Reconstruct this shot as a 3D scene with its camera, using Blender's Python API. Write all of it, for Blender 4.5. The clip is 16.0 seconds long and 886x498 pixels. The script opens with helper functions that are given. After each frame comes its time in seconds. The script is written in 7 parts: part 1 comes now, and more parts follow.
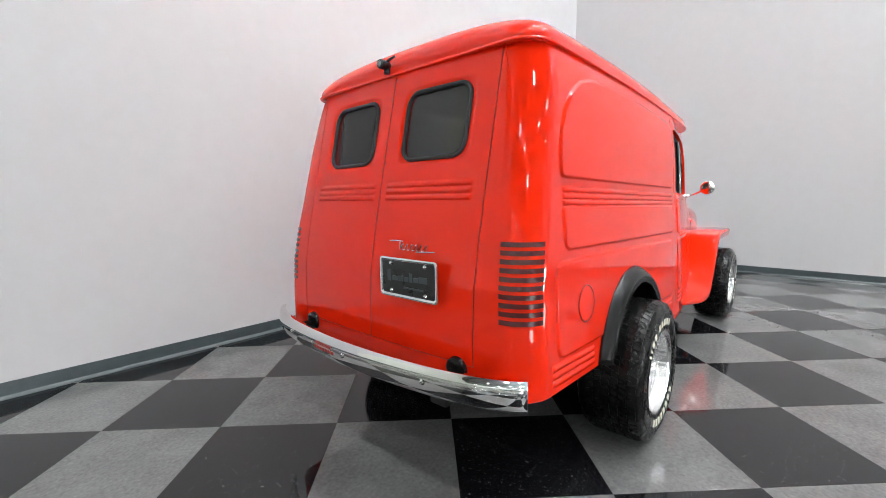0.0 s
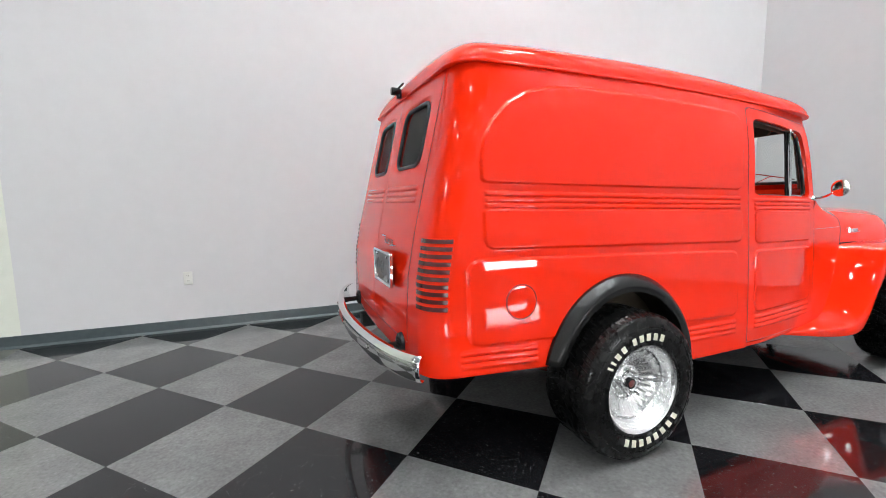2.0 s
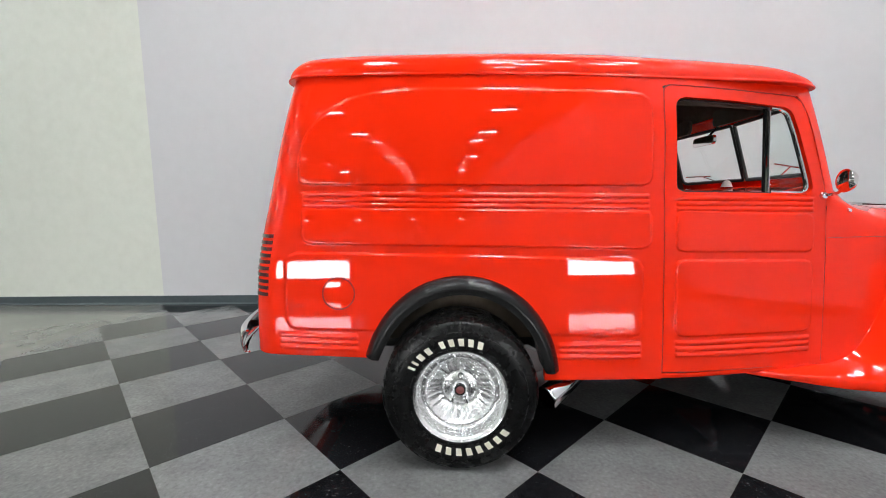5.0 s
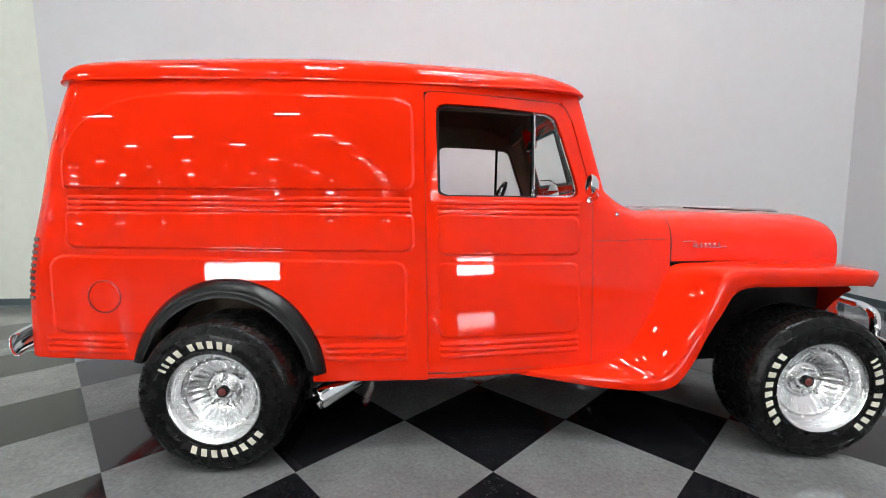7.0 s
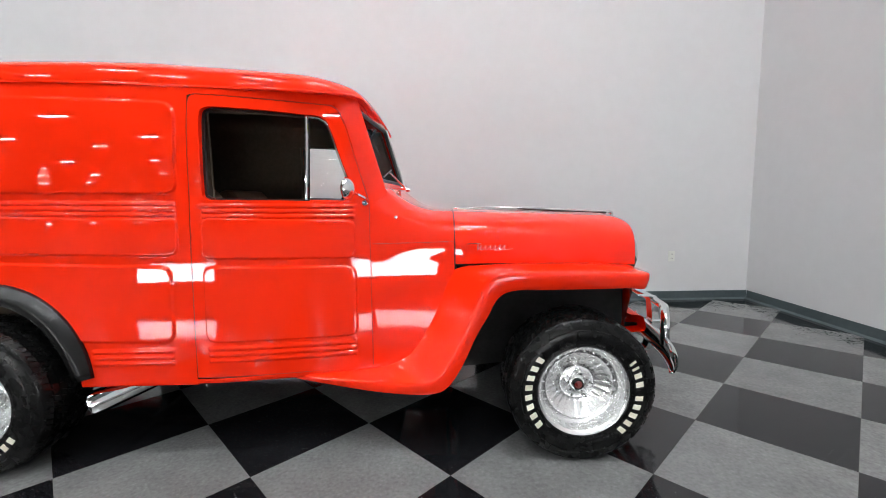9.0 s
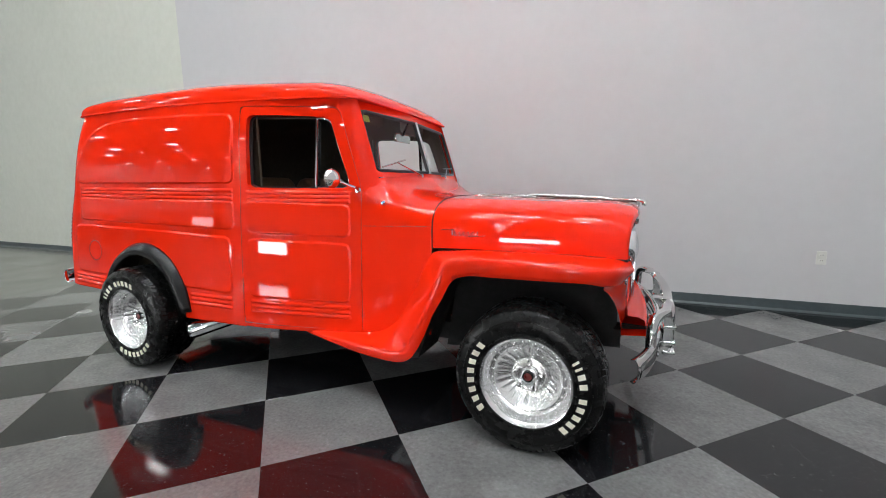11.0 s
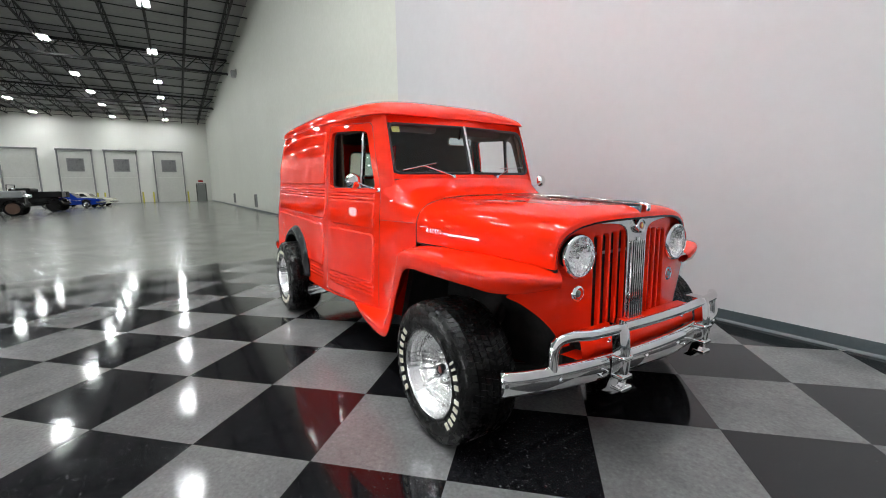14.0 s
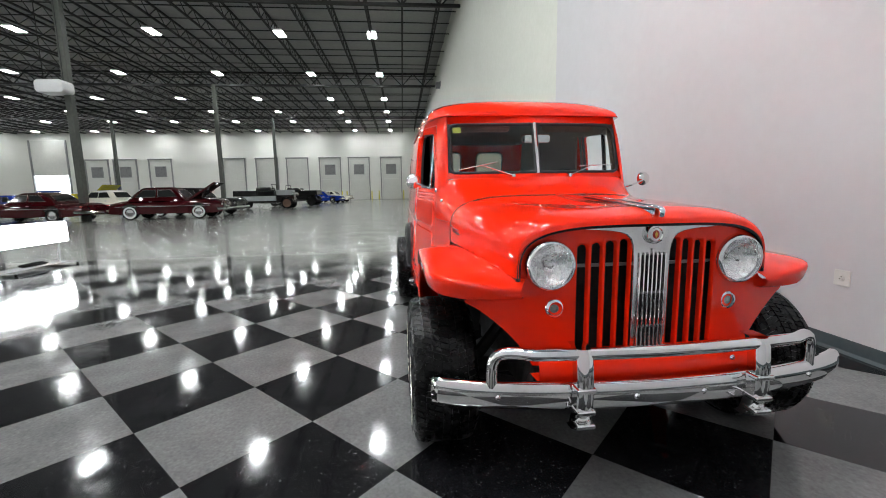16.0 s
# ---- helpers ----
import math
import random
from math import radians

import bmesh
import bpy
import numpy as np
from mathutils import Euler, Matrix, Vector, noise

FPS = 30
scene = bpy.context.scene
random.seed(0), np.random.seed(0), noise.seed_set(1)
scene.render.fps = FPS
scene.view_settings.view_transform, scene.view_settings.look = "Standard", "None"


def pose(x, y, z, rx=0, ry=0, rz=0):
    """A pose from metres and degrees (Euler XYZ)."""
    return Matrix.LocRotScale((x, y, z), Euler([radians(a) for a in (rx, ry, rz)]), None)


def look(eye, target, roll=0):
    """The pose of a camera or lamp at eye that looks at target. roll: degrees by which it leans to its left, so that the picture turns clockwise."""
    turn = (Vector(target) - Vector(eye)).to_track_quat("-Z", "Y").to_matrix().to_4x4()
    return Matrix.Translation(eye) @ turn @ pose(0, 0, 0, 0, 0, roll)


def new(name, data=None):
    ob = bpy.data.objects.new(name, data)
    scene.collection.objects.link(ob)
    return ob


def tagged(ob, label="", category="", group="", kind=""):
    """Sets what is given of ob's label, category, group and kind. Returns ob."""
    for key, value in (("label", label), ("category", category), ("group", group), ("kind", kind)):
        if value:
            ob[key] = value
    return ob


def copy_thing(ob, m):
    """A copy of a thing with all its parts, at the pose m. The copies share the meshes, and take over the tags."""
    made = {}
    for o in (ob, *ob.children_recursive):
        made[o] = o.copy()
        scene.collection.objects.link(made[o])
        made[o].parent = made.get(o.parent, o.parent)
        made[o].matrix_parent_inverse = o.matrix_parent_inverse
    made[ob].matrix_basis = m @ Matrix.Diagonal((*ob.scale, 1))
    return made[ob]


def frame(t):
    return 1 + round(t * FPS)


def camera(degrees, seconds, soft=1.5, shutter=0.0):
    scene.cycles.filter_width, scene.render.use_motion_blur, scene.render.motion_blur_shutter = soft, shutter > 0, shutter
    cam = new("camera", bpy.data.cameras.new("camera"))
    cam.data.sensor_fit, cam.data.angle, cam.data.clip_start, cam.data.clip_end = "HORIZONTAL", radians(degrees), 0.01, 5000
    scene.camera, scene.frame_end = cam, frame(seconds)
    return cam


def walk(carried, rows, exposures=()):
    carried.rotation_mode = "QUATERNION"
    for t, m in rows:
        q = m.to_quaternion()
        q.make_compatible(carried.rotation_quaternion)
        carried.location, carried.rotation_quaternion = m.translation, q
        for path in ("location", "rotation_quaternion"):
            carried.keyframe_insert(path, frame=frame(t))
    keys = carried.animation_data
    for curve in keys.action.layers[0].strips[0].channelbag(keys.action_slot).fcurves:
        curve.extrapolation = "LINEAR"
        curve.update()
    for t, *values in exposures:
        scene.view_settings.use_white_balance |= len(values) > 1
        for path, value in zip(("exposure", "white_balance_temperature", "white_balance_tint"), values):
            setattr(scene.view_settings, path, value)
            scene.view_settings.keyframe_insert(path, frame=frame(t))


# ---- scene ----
cam = camera(93.9, 16.0, 0.95)
PATH = [
    (0, (-2.0936, -1.4136, 1.1816), (-0.6368, -0.0652, 0.9347), -0.85),
    (0.5, (-1.9712, -1.627, 1.1794), (-0.686, -0.1134, 0.9392), -0.84),
    (1, (-1.8214, -1.835, 1.1797), (-0.7102, -0.189, 0.9419), -0.77),
    (1.5, (-1.6352, -2.0302, 1.1794), (-0.7112, -0.2726, 0.9422), -0.71),
    (2, (-1.4432, -2.1954, 1.1789), (-0.7346, -0.3396, 0.9473), -0.68),
    (2.5, (-1.2342, -2.3314, 1.188), (-0.738, -0.4088, 0.9486), -0.82),
    (3, (-1.0054, -2.4428, 1.1967), (-0.8102, -0.468, 0.9497), -1.13),
    (3.2, (-0.9004, -2.4654, 1.2002), (-0.8074, -0.4832, 0.9474), -1.38),
    (5.3, (0.1512, -2.5598, 1.1549), (0.0752, -0.5736, 0.9361), -0.86),
    (5.5, (0.255, -2.5614, 1.1593), (0.1944, -0.5746, 0.9347), -0.88),
    (6, (0.5052, -2.5586, 1.1594), (0.428, -0.5728, 0.9342), -0.95),
    (6.5, (0.7684, -2.5548, 1.1601), (0.6986, -0.5694, 0.9319), -0.83),
    (7, (1.0144, -2.5538, 1.1565), (0.9812, -0.5662, 0.9393), -0.74),
    (7.5, (1.2738, -2.5426, 1.1587), (1.2696, -0.5554, 0.9347), -0.76),
    (8, (1.5368, -2.5362, 1.1553), (1.5514, -0.5476, 0.9413), -0.77),
    (8.5, (1.7902, -2.524, 1.1598), (1.8298, -0.5372, 0.935), -0.78),
    (8.7, (1.8994, -2.5238, 1.1607), (1.9264, -0.5368, 0.9373), -0.85),
    (10.8, (2.9188, -2.482, 1.1629), (2.1874, -0.6416, 0.8797), -0.99),
    (11, (3.0092, -2.462, 1.1654), (2.205, -0.654, 0.8774), -0.91),
    (11.5, (3.2288, -2.3942, 1.168), (2.2448, -0.6768, 0.881), -0.79),
    (12, (3.4454, -2.2956, 1.1763), (2.2696, -0.7052, 0.8803), -0.78),
    (12.5, (3.6496, -2.1724, 1.1756), (2.331, -0.6974, 0.8838), -0.76),
    (13, (3.843, -2.0326, 1.1694), (2.407, -0.6704, 0.8818), -0.69),
    (13.5, (4.0356, -1.8722, 1.1676), (2.4772, -0.6512, 0.8822), -0.76),
    (14, (4.2036, -1.6828, 1.1699), (2.5294, -0.6284, 0.8803), -0.91),
    (14.5, (4.3372, -1.4836, 1.1699), (2.5474, -0.6406, 0.8763), -0.96),
    (15, (4.4406, -1.2708, 1.1626), (2.5616, -0.6464, 0.8794), -1.0),
    (15.5, (4.487, -1.031, 1.1582), (2.542, -0.661, 0.8742), -1.07),
    (16, (4.5214, -0.8094, 1.1606), (2.55, -0.6222, 0.8808), -1.0),
]
walk(cam, [(t, look(eye, target, roll)) for t, eye, target, roll in PATH], exposures=[(0.0, 1.12), (2.0, 1.08), (3.0, 1.05), (5.5, 0.86), (6.5, 0.86), (8.5, 0.92), (11.0, 0.67), (12.5, 0.78), (16.0, 0.84)])

# ---- light ----
world = bpy.data.worlds.new("world")
scene.world = world
world.use_nodes = True
world.node_tree.nodes["Background"].inputs["Color"].default_value = (0.80, 0.86, 1.0, 1)
world.node_tree.nodes["Background"].inputs["Strength"].default_value = 0.02
LAMP_POWER = 61.0      # emission of the high-bay lamps
PANEL_POWER = 20.0     # emission of the standing light panels


# ---- materials ----
def node(nt, kind, **values):
    n = nt.nodes.new(kind)
    for key, value in values.items():
        n.inputs[key.replace("_", " ")].default_value = value
    return n


def base(name, color=(0.8, 0.8, 0.8), rough=0.5, metal=0.0, coat=0.0, coat_rough=0.03, spec=0.5):
    m = bpy.data.materials.new(name)
    m.use_nodes = True
    b = m.node_tree.nodes["Principled BSDF"]
    b.inputs["Base Color"].default_value = (*color, 1)
    b.inputs["Roughness"].default_value = rough
    b.inputs["Metallic"].default_value = metal
    b.inputs["Coat Weight"].default_value = coat
    b.inputs["Coat Roughness"].default_value = coat_rough
    b.inputs["Specular IOR Level"].default_value = spec
    return m, m.node_tree, b


def noise_tex(nt, scale, detail=4.0, rough=0.6, coords="Object"):
    tc = nt.nodes.new("ShaderNodeTexCoord")
    n = nt.nodes.new("ShaderNodeTexNoise")
    n.inputs["Scale"].default_value = scale
    n.inputs["Detail"].default_value = detail
    n.inputs["Roughness"].default_value = rough
    nt.links.new(tc.outputs[coords], n.inputs["Vector"])
    return n


def ramp(nt, src, stops):
    r = nt.nodes.new("ShaderNodeValToRGB")
    el = r.color_ramp.elements
    while len(el) < len(stops):
        el.new(0.5)
    for e, (p, c) in zip(el, stops):
        e.position = p
        e.color = (*c, 1) if len(c) == 3 else c
    nt.links.new(src, r.inputs["Fac"])
    return r.outputs["Color"]


def grey(v):
    return (v, v, v)


def tint(nt, b, scale_a, scale_b, low, high):
    """Base colour that drifts between two colours at two scales."""
    a, c = noise_tex(nt, scale_a), noise_tex(nt, scale_b)
    mx = nt.nodes.new("ShaderNodeMath")
    mx.operation = "ADD"
    nt.links.new(a.outputs["Fac"], mx.inputs[0])
    nt.links.new(c.outputs["Fac"], mx.inputs[1])
    half = nt.nodes.new("ShaderNodeMath")
    half.operation = "MULTIPLY"
    half.inputs[1].default_value = 0.5
    nt.links.new(mx.outputs[0], half.inputs[0])
    nt.links.new(ramp(nt, half.outputs[0], [(0.38, low), (0.62, high)]), b.inputs["Base Color"])
    return half.outputs[0]


def rough_map(nt, b, scale, lo, hi):
    n = noise_tex(nt, scale, 5.0, 0.65)
    mr = nt.nodes.new("ShaderNodeMapRange")
    mr.inputs["From Min"].default_value, mr.inputs["From Max"].default_value = 0.35, 0.65
    mr.inputs["To Min"].default_value, mr.inputs["To Max"].default_value = lo, hi
    nt.links.new(n.outputs["Fac"], mr.inputs["Value"])
    nt.links.new(mr.outputs["Result"], b.inputs["Roughness"])


def bump(nt, b, scale, strength, distance=0.002, detail=4.0):
    n = noise_tex(nt, scale, detail)
    bp = nt.nodes.new("ShaderNodeBump")
    bp.inputs["Strength"].default_value = strength
    bp.inputs["Distance"].default_value = distance
    nt.links.new(n.outputs["Fac"], bp.inputs["Height"])
    nt.links.new(bp.outputs["Normal"], b.inputs["Normal"])


def varied(name, low, high, rough, sa=0.6, sb=14.0, metal=0.0, coat=0.0, bscale=0.0, bstr=0.1, bdist=0.002, coat_rough=0.05):
    m, nt, b = base(name, low, rough, metal, coat, coat_rough)
    tint(nt, b, sa, sb, low, high)
    rough_map(nt, b, sb * 0.4, rough * 0.85, min(1.0, rough * 1.15))
    if bscale:
        bump(nt, b, bscale, bstr, bdist)
    return m


def vinyl(name, dark):
    """Waxed vinyl composition tile: chips of other greys in a plain body, each tile a little different."""
    m, nt, b = base(name, grey(0.2), 0.16, 0.0, 0.0, 0.07, 0.48)
    tc = nt.nodes.new("ShaderNodeTexCoord")
    info = nt.nodes.new("ShaderNodeObjectInfo")
    off = nt.nodes.new("ShaderNodeVectorMath")
    off.operation = "MULTIPLY_ADD"
    off.inputs[1].default_value = (1, 1, 1)
    nt.links.new(tc.outputs["Object"], off.inputs[0])
    sc = nt.nodes.new("ShaderNodeMath")
    sc.operation = "MULTIPLY"
    sc.inputs[1].default_value = 37.0
    nt.links.new(info.outputs["Random"], sc.inputs[0])
    nt.links.new(sc.outputs[0], off.inputs[2])
    chip = nt.nodes.new("ShaderNodeTexNoise")
    chip.inputs["Scale"].default_value = 100.0 if dark else 60.0
    chip.inputs["Detail"].default_value = 2.5
    chip.inputs["Roughness"].default_value = 0.55
    nt.links.new(off.outputs[0], chip.inputs["Vector"])
    cloud = nt.nodes.new("ShaderNodeTexNoise")
    cloud.inputs["Scale"].default_value = 5.0
    cloud.inputs["Detail"].default_value = 5.0
    nt.links.new(off.outputs[0], cloud.inputs["Vector"])
    if dark:
        chips = ramp(nt, chip.outputs["Fac"], [(0.0, (0.0055, 0.0055, 0.0065)), (0.55, (0.0075, 0.0075, 0.009)), (0.66, grey(0.016)), (0.72, grey(0.10))])
    else:
        chips = ramp(nt, chip.outputs["Fac"], [(0.30, grey(0.120)), (0.48, grey(0.144)), (0.60, grey(0.154)), (0.72, grey(0.180))])
    tone = nt.nodes.new("ShaderNodeMapRange")
    tone.inputs["From Min"].default_value, tone.inputs["From Max"].default_value = 0.3, 0.7
    tone.inputs["To Min"].default_value, tone.inputs["To Max"].default_value = 0.86, 1.12
    nt.links.new(cloud.outputs["Fac"], tone.inputs["Value"])
    each = nt.nodes.new("ShaderNodeMapRange")
    each.inputs["To Min"].default_value, each.inputs["To Max"].default_value = 0.92, 1.08
    nt.links.new(info.outputs["Random"], each.inputs["Value"])
    both = nt.nodes.new("ShaderNodeMath")
    both.operation = "MULTIPLY"
    nt.links.new(tone.outputs["Result"], both.inputs[0])
    nt.links.new(each.outputs["Result"], both.inputs[1])
    mul = nt.nodes.new("ShaderNodeVectorMath")
    mul.operation = "SCALE"
    nt.links.new(chips, mul.inputs[0])
    nt.links.new(both.outputs[0], mul.inputs["Scale"])
    nt.links.new(mul.outputs[0], b.inputs["Base Color"])
    wear = nt.nodes.new("ShaderNodeTexNoise")
    wear.inputs["Scale"].default_value = 9.0
    wear.inputs["Detail"].default_value = 6.0
    nt.links.new(off.outputs[0], wear.inputs["Vector"])
    mr = nt.nodes.new("ShaderNodeMapRange")
    mr.inputs["From Min"].default_value, mr.inputs["From Max"].default_value = 0.35, 0.68
    mr.inputs["To Min"].default_value, mr.inputs["To Max"].default_value = 0.05, 0.12
    nt.links.new(wear.outputs["Fac"], mr.inputs["Value"])
    nt.links.new(mr.outputs["Result"], b.inputs["Roughness"])
    wave = nt.nodes.new("ShaderNodeTexNoise")
    wave.inputs["Scale"].default_value = 3.5
    wave.inputs["Detail"].default_value = 6.0
    nt.links.new(off.outputs[0], wave.inputs["Vector"])
    bp = nt.nodes.new("ShaderNodeBump")
    bp.inputs["Strength"].default_value = 0.10
    bp.inputs["Distance"].default_value = 0.003
    nt.links.new(wave.outputs["Fac"], bp.inputs["Height"])
    nt.links.new(bp.outputs["Normal"], b.inputs["Normal"])
    return m


def glow(name, color, power):
    m, nt, b = base(name, color, 0.6)
    b.inputs["Emission Color"].default_value = (*color, 1)
    b.inputs["Emission Strength"].default_value = power
    return m


def glass(name, color=(0.9, 0.95, 0.93), rough=0.0, share=0.045):
    """A thin pane: clear through, with a small mirror's share."""
    m = bpy.data.materials.new(name)
    m.use_nodes = True
    nt = m.node_tree
    nt.nodes.remove(nt.nodes["Principled BSDF"])
    tr = node(nt, "ShaderNodeBsdfTransparent", Color=(*color, 1))
    gl = node(nt, "ShaderNodeBsdfGlossy", Roughness=rough)
    mx = nt.nodes.new("ShaderNodeMixShader")
    mx.inputs[0].default_value = share
    nt.links.new(tr.outputs[0], mx.inputs[1])
    nt.links.new(gl.outputs[0], mx.inputs[2])
    nt.links.new(mx.outputs[0], nt.nodes["Material Output"].inputs["Surface"])
    return m


def car_paint(name, low, high):
    """Solid colour under a clear coat, with a trace of orange peel."""
    m, nt, b = base(name, low, 0.55, 0.0, 1.0, 0.0, 0.0)
    b.inputs["Coat IOR"].default_value = 1.42
    n = noise_tex(nt, 1.3, 3.0)
    nt.links.new(ramp(nt, n.outputs["Fac"], [(0.35, low), (0.65, high)]), b.inputs["Base Color"])
    peel = noise_tex(nt, 160.0, 1.0)
    bp = nt.nodes.new("ShaderNodeBump")
    bp.inputs["Strength"].default_value = 0.010
    bp.inputs["Distance"].default_value = 0.001
    nt.links.new(peel.outputs["Fac"], bp.inputs["Height"])
    nt.links.new(bp.outputs["Normal"], b.inputs["Coat Normal"])
    return m


M_RED = car_paint("red_paint", (0.85, 0.021, 0.0035), (0.89, 0.023, 0.004))
M_CHROME = base("chrome", grey(0.78), 0.045, 1.0)[0]
M_ALLOY = base("polished_alloy", grey(0.90), 0.27, 1.0)[0]
M_STEEL = base("polished_steel", grey(0.66), 0.16, 1.0)[0]
M_RUBBER = varied("tyre_rubber", grey(0.0035), grey(0.006), 0.27, 2.0, 50.0, bscale=220.0, bstr=0.06)
M_RUBBER.node_tree.nodes["Principled BSDF"].inputs["Specular IOR Level"].default_value = 0.22
M_TRIM = base("black_trim", grey(0.006), 0.27, spec=0.30)[0]
M_BLACK = varied("black_underside", grey(0.003), grey(0.006), 0.8, 3.0, 30.0)
M_GASKET = varied("window_rubber", grey(0.010), grey(0.018), 0.4, 3.0, 50.0)
M_LETTER = varied("raised_letter_cream", (0.72, 0.68, 0.55), (0.82, 0.78, 0.66), 0.6, 6.0, 60.0)
M_GLASS = glass("clear_glass")
M_TINT = glass("tinted_glass", (0.40, 0.41, 0.36), share=0.09)
M_CABIN = varied("cabin_lining", (0.075, 0.056, 0.038), (0.105, 0.080, 0.056), 0.85, 2.0, 40.0)
M_LEATHER = varied("tan_upholstery", (0.16, 0.09, 0.045), (0.22, 0.13, 0.07), 0.5, 2.0, 40.0, bscale=120.0)
M_GAP = base("gap_red", (0.55, 0.013, 0.004), 0.5)[0]
M_DARKRED = varied("slot_shadow_red", (0.30, 0.012, 0.008), (0.36, 0.016, 0.010), 0.4, 2.0, 40.0)
M_PLATE = varied("plate_black", grey(0.012), grey(0.02), 0.3, 3.0, 50.0)
M_WALL = varied("grey_wall_paint", (0.555, 0.545, 0.556), (0.575, 0.565, 0.576), 0.62, 0.25, 9.0, bscale=70.0, bstr=0.05)
M_WALL_C = varied("cream_wall_paint", (0.61, 0.62, 0.55), (0.66, 0.67, 0.60), 0.6, 0.2, 9.0, bscale=55.0, bstr=0.10)
M_WALL_F = varied("far_wall_paint", (0.72, 0.72, 0.67), (0.78, 0.78, 0.73), 0.6, 0.2, 9.0, bscale=55.0, bstr=0.10)
M_BASE = varied("cove_base", (0.045, 0.06, 0.066), (0.06, 0.078, 0.084), 0.34, 1.0, 20.0)
M_DARKTILE = vinyl("black_speckled_vinyl", True)
M_GREYTILE = vinyl("grey_mottled_vinyl", False)
M_CONCRETE = varied("sealed_concrete", (0.12, 0.123, 0.11), (0.17, 0.17, 0.154), 0.22, 0.22, 3.5, coat=0.12, coat_rough=0.12, bscale=6.0, bstr=0.05)
M_DECK = varied("roof_deck", grey(0.32), grey(0.38), 0.7, 0.2, 6.0)
M_TRUSS = varied("black_steel", grey(0.012), grey(0.02), 0.6, 0.5, 8.0)
M_COLUMN = varied("column_paint", (0.055, 0.06, 0.052), (0.08, 0.085, 0.072), 0.5, 0.5, 8.0)
M_LAMP = glow("lamp_lens", (0.95, 0.99, 1.0), LAMP_POWER)
M_PANEL = glow("panel_diffuser", (0.97, 0.99, 1.0), PANEL_POWER)
M_WHITE = varied("white_plastic", grey(0.68), grey(0.76), 0.4, 3.0, 40.0)
M_PALEGREY = varied("pale_door_paint", (0.60, 0.60, 0.56), (0.66, 0.66, 0.62), 0.5, 0.3, 5.0)
M_GREYMET = varied("grey_galvanised", grey(0.25), grey(0.33), 0.45, 1.0, 15.0, 0.6)
M_YELLOW = varied("yellow_paint", (0.62, 0.55, 0.10), (0.72, 0.62, 0.13), 0.5, 1.0, 12.0)


# ---- mesh helpers ----
def mesh_of(name, verts, faces, smooth=False):
    me = bpy.data.meshes.new(name)
    me.from_pydata([tuple(v) for v in verts], [], faces)
    me.update()
    if smooth:
        for p in me.polygons:
            p.use_smooth = True
    return me


def part(name, bm, material, parent=None, label="", smooth=True, angle=35.0, bevel=0.0, segments=2):
    """Links a bmesh or mesh as one object under its thing."""
    if isinstance(bm, bmesh.types.BMesh):
        me = bpy.data.meshes.new(name)
        bmesh.ops.recalc_face_normals(bm, faces=bm.faces)
        bm.to_mesh(me)
        bm.free()
    else:
        me = bm
    for p in me.polygons:
        p.use_smooth = smooth
    if smooth:
        me.set_sharp_from_angle(angle=radians(angle))
    me.materials.clear()
    for mat in (material if isinstance(material, (list, tuple)) else [material]):
        me.materials.append(mat)
    ob = new(name, me)
    if parent is not None:
        ob.parent = parent
    if bevel > 0:
        md = ob.modifiers.new("edge", "BEVEL")
        md.width, md.segments, md.limit_method, md.angle_limit = bevel, segments, "ANGLE", radians(40)
        md.harden_normals = True
    if label:
        ob["label"] = label
    return ob


def thing(name, label, category, m=None, group="", kind=""):
    ob = new(name)
    ob.empty_display_size = 0.2
    if m is not None:
        ob.matrix_basis = m
    return tagged(ob, label, category, group, kind)


def box(bm, lo, hi, m=None):
    vs = [bm.verts.new((x, y, z)) for x in (lo[0], hi[0]) for y in (lo[1], hi[1]) for z in (lo[2], hi[2])]
    if m is not None:
        for v in vs:
            v.co = m @ v.co
    for f in ((0, 1, 3, 2), (4, 6, 7, 5), (0, 4, 5, 1), (2, 3, 7, 6), (0, 2, 6, 4), (1, 5, 7, 3)):
        bm.faces.new([vs[i] for i in f])
    return vs


def boxes(*pairs):
    bm = bmesh.new()
    for lo, hi in pairs:
        box(bm, lo, hi)
    return bm


def tube(bm, pts, r, n=10, close=False, caps=True):
    """A round bar along points; r is one radius or one for each point."""
    pts = [Vector(p) for p in pts]
    rings = []
    up = None
    count = len(pts)
    for i, p in enumerate(pts):
        a = pts[i - 1] if i or close else pts[i]
        b = pts[(i + 1) % count] if i < count - 1 or close else pts[i]
        d = (b - a).normalized()
        if up is None:
            up = Vector((0, 0, 1)) if abs(d.z) < 0.9 else Vector((1, 0, 0))
        s = d.cross(up).normalized()
        up = s.cross(d).normalized()
        rr = r[i] if isinstance(r, (list, tuple)) else r
        rings.append([bm.verts.new(p + (s * math.cos(t) + up * math.sin(t)) * rr) for t in (2 * math.pi * k / n for k in range(n))])
    for i in range(count if close else count - 1):
        a, b = rings[i], rings[(i + 1) % count]
        for k in range(n):
            bm.faces.new((a[k], a[(k + 1) % n], b[(k + 1) % n], b[k]))
    if caps and not close:
        bm.faces.new(rings[0][::-1])
        bm.faces.new(rings[-1])
    return bm


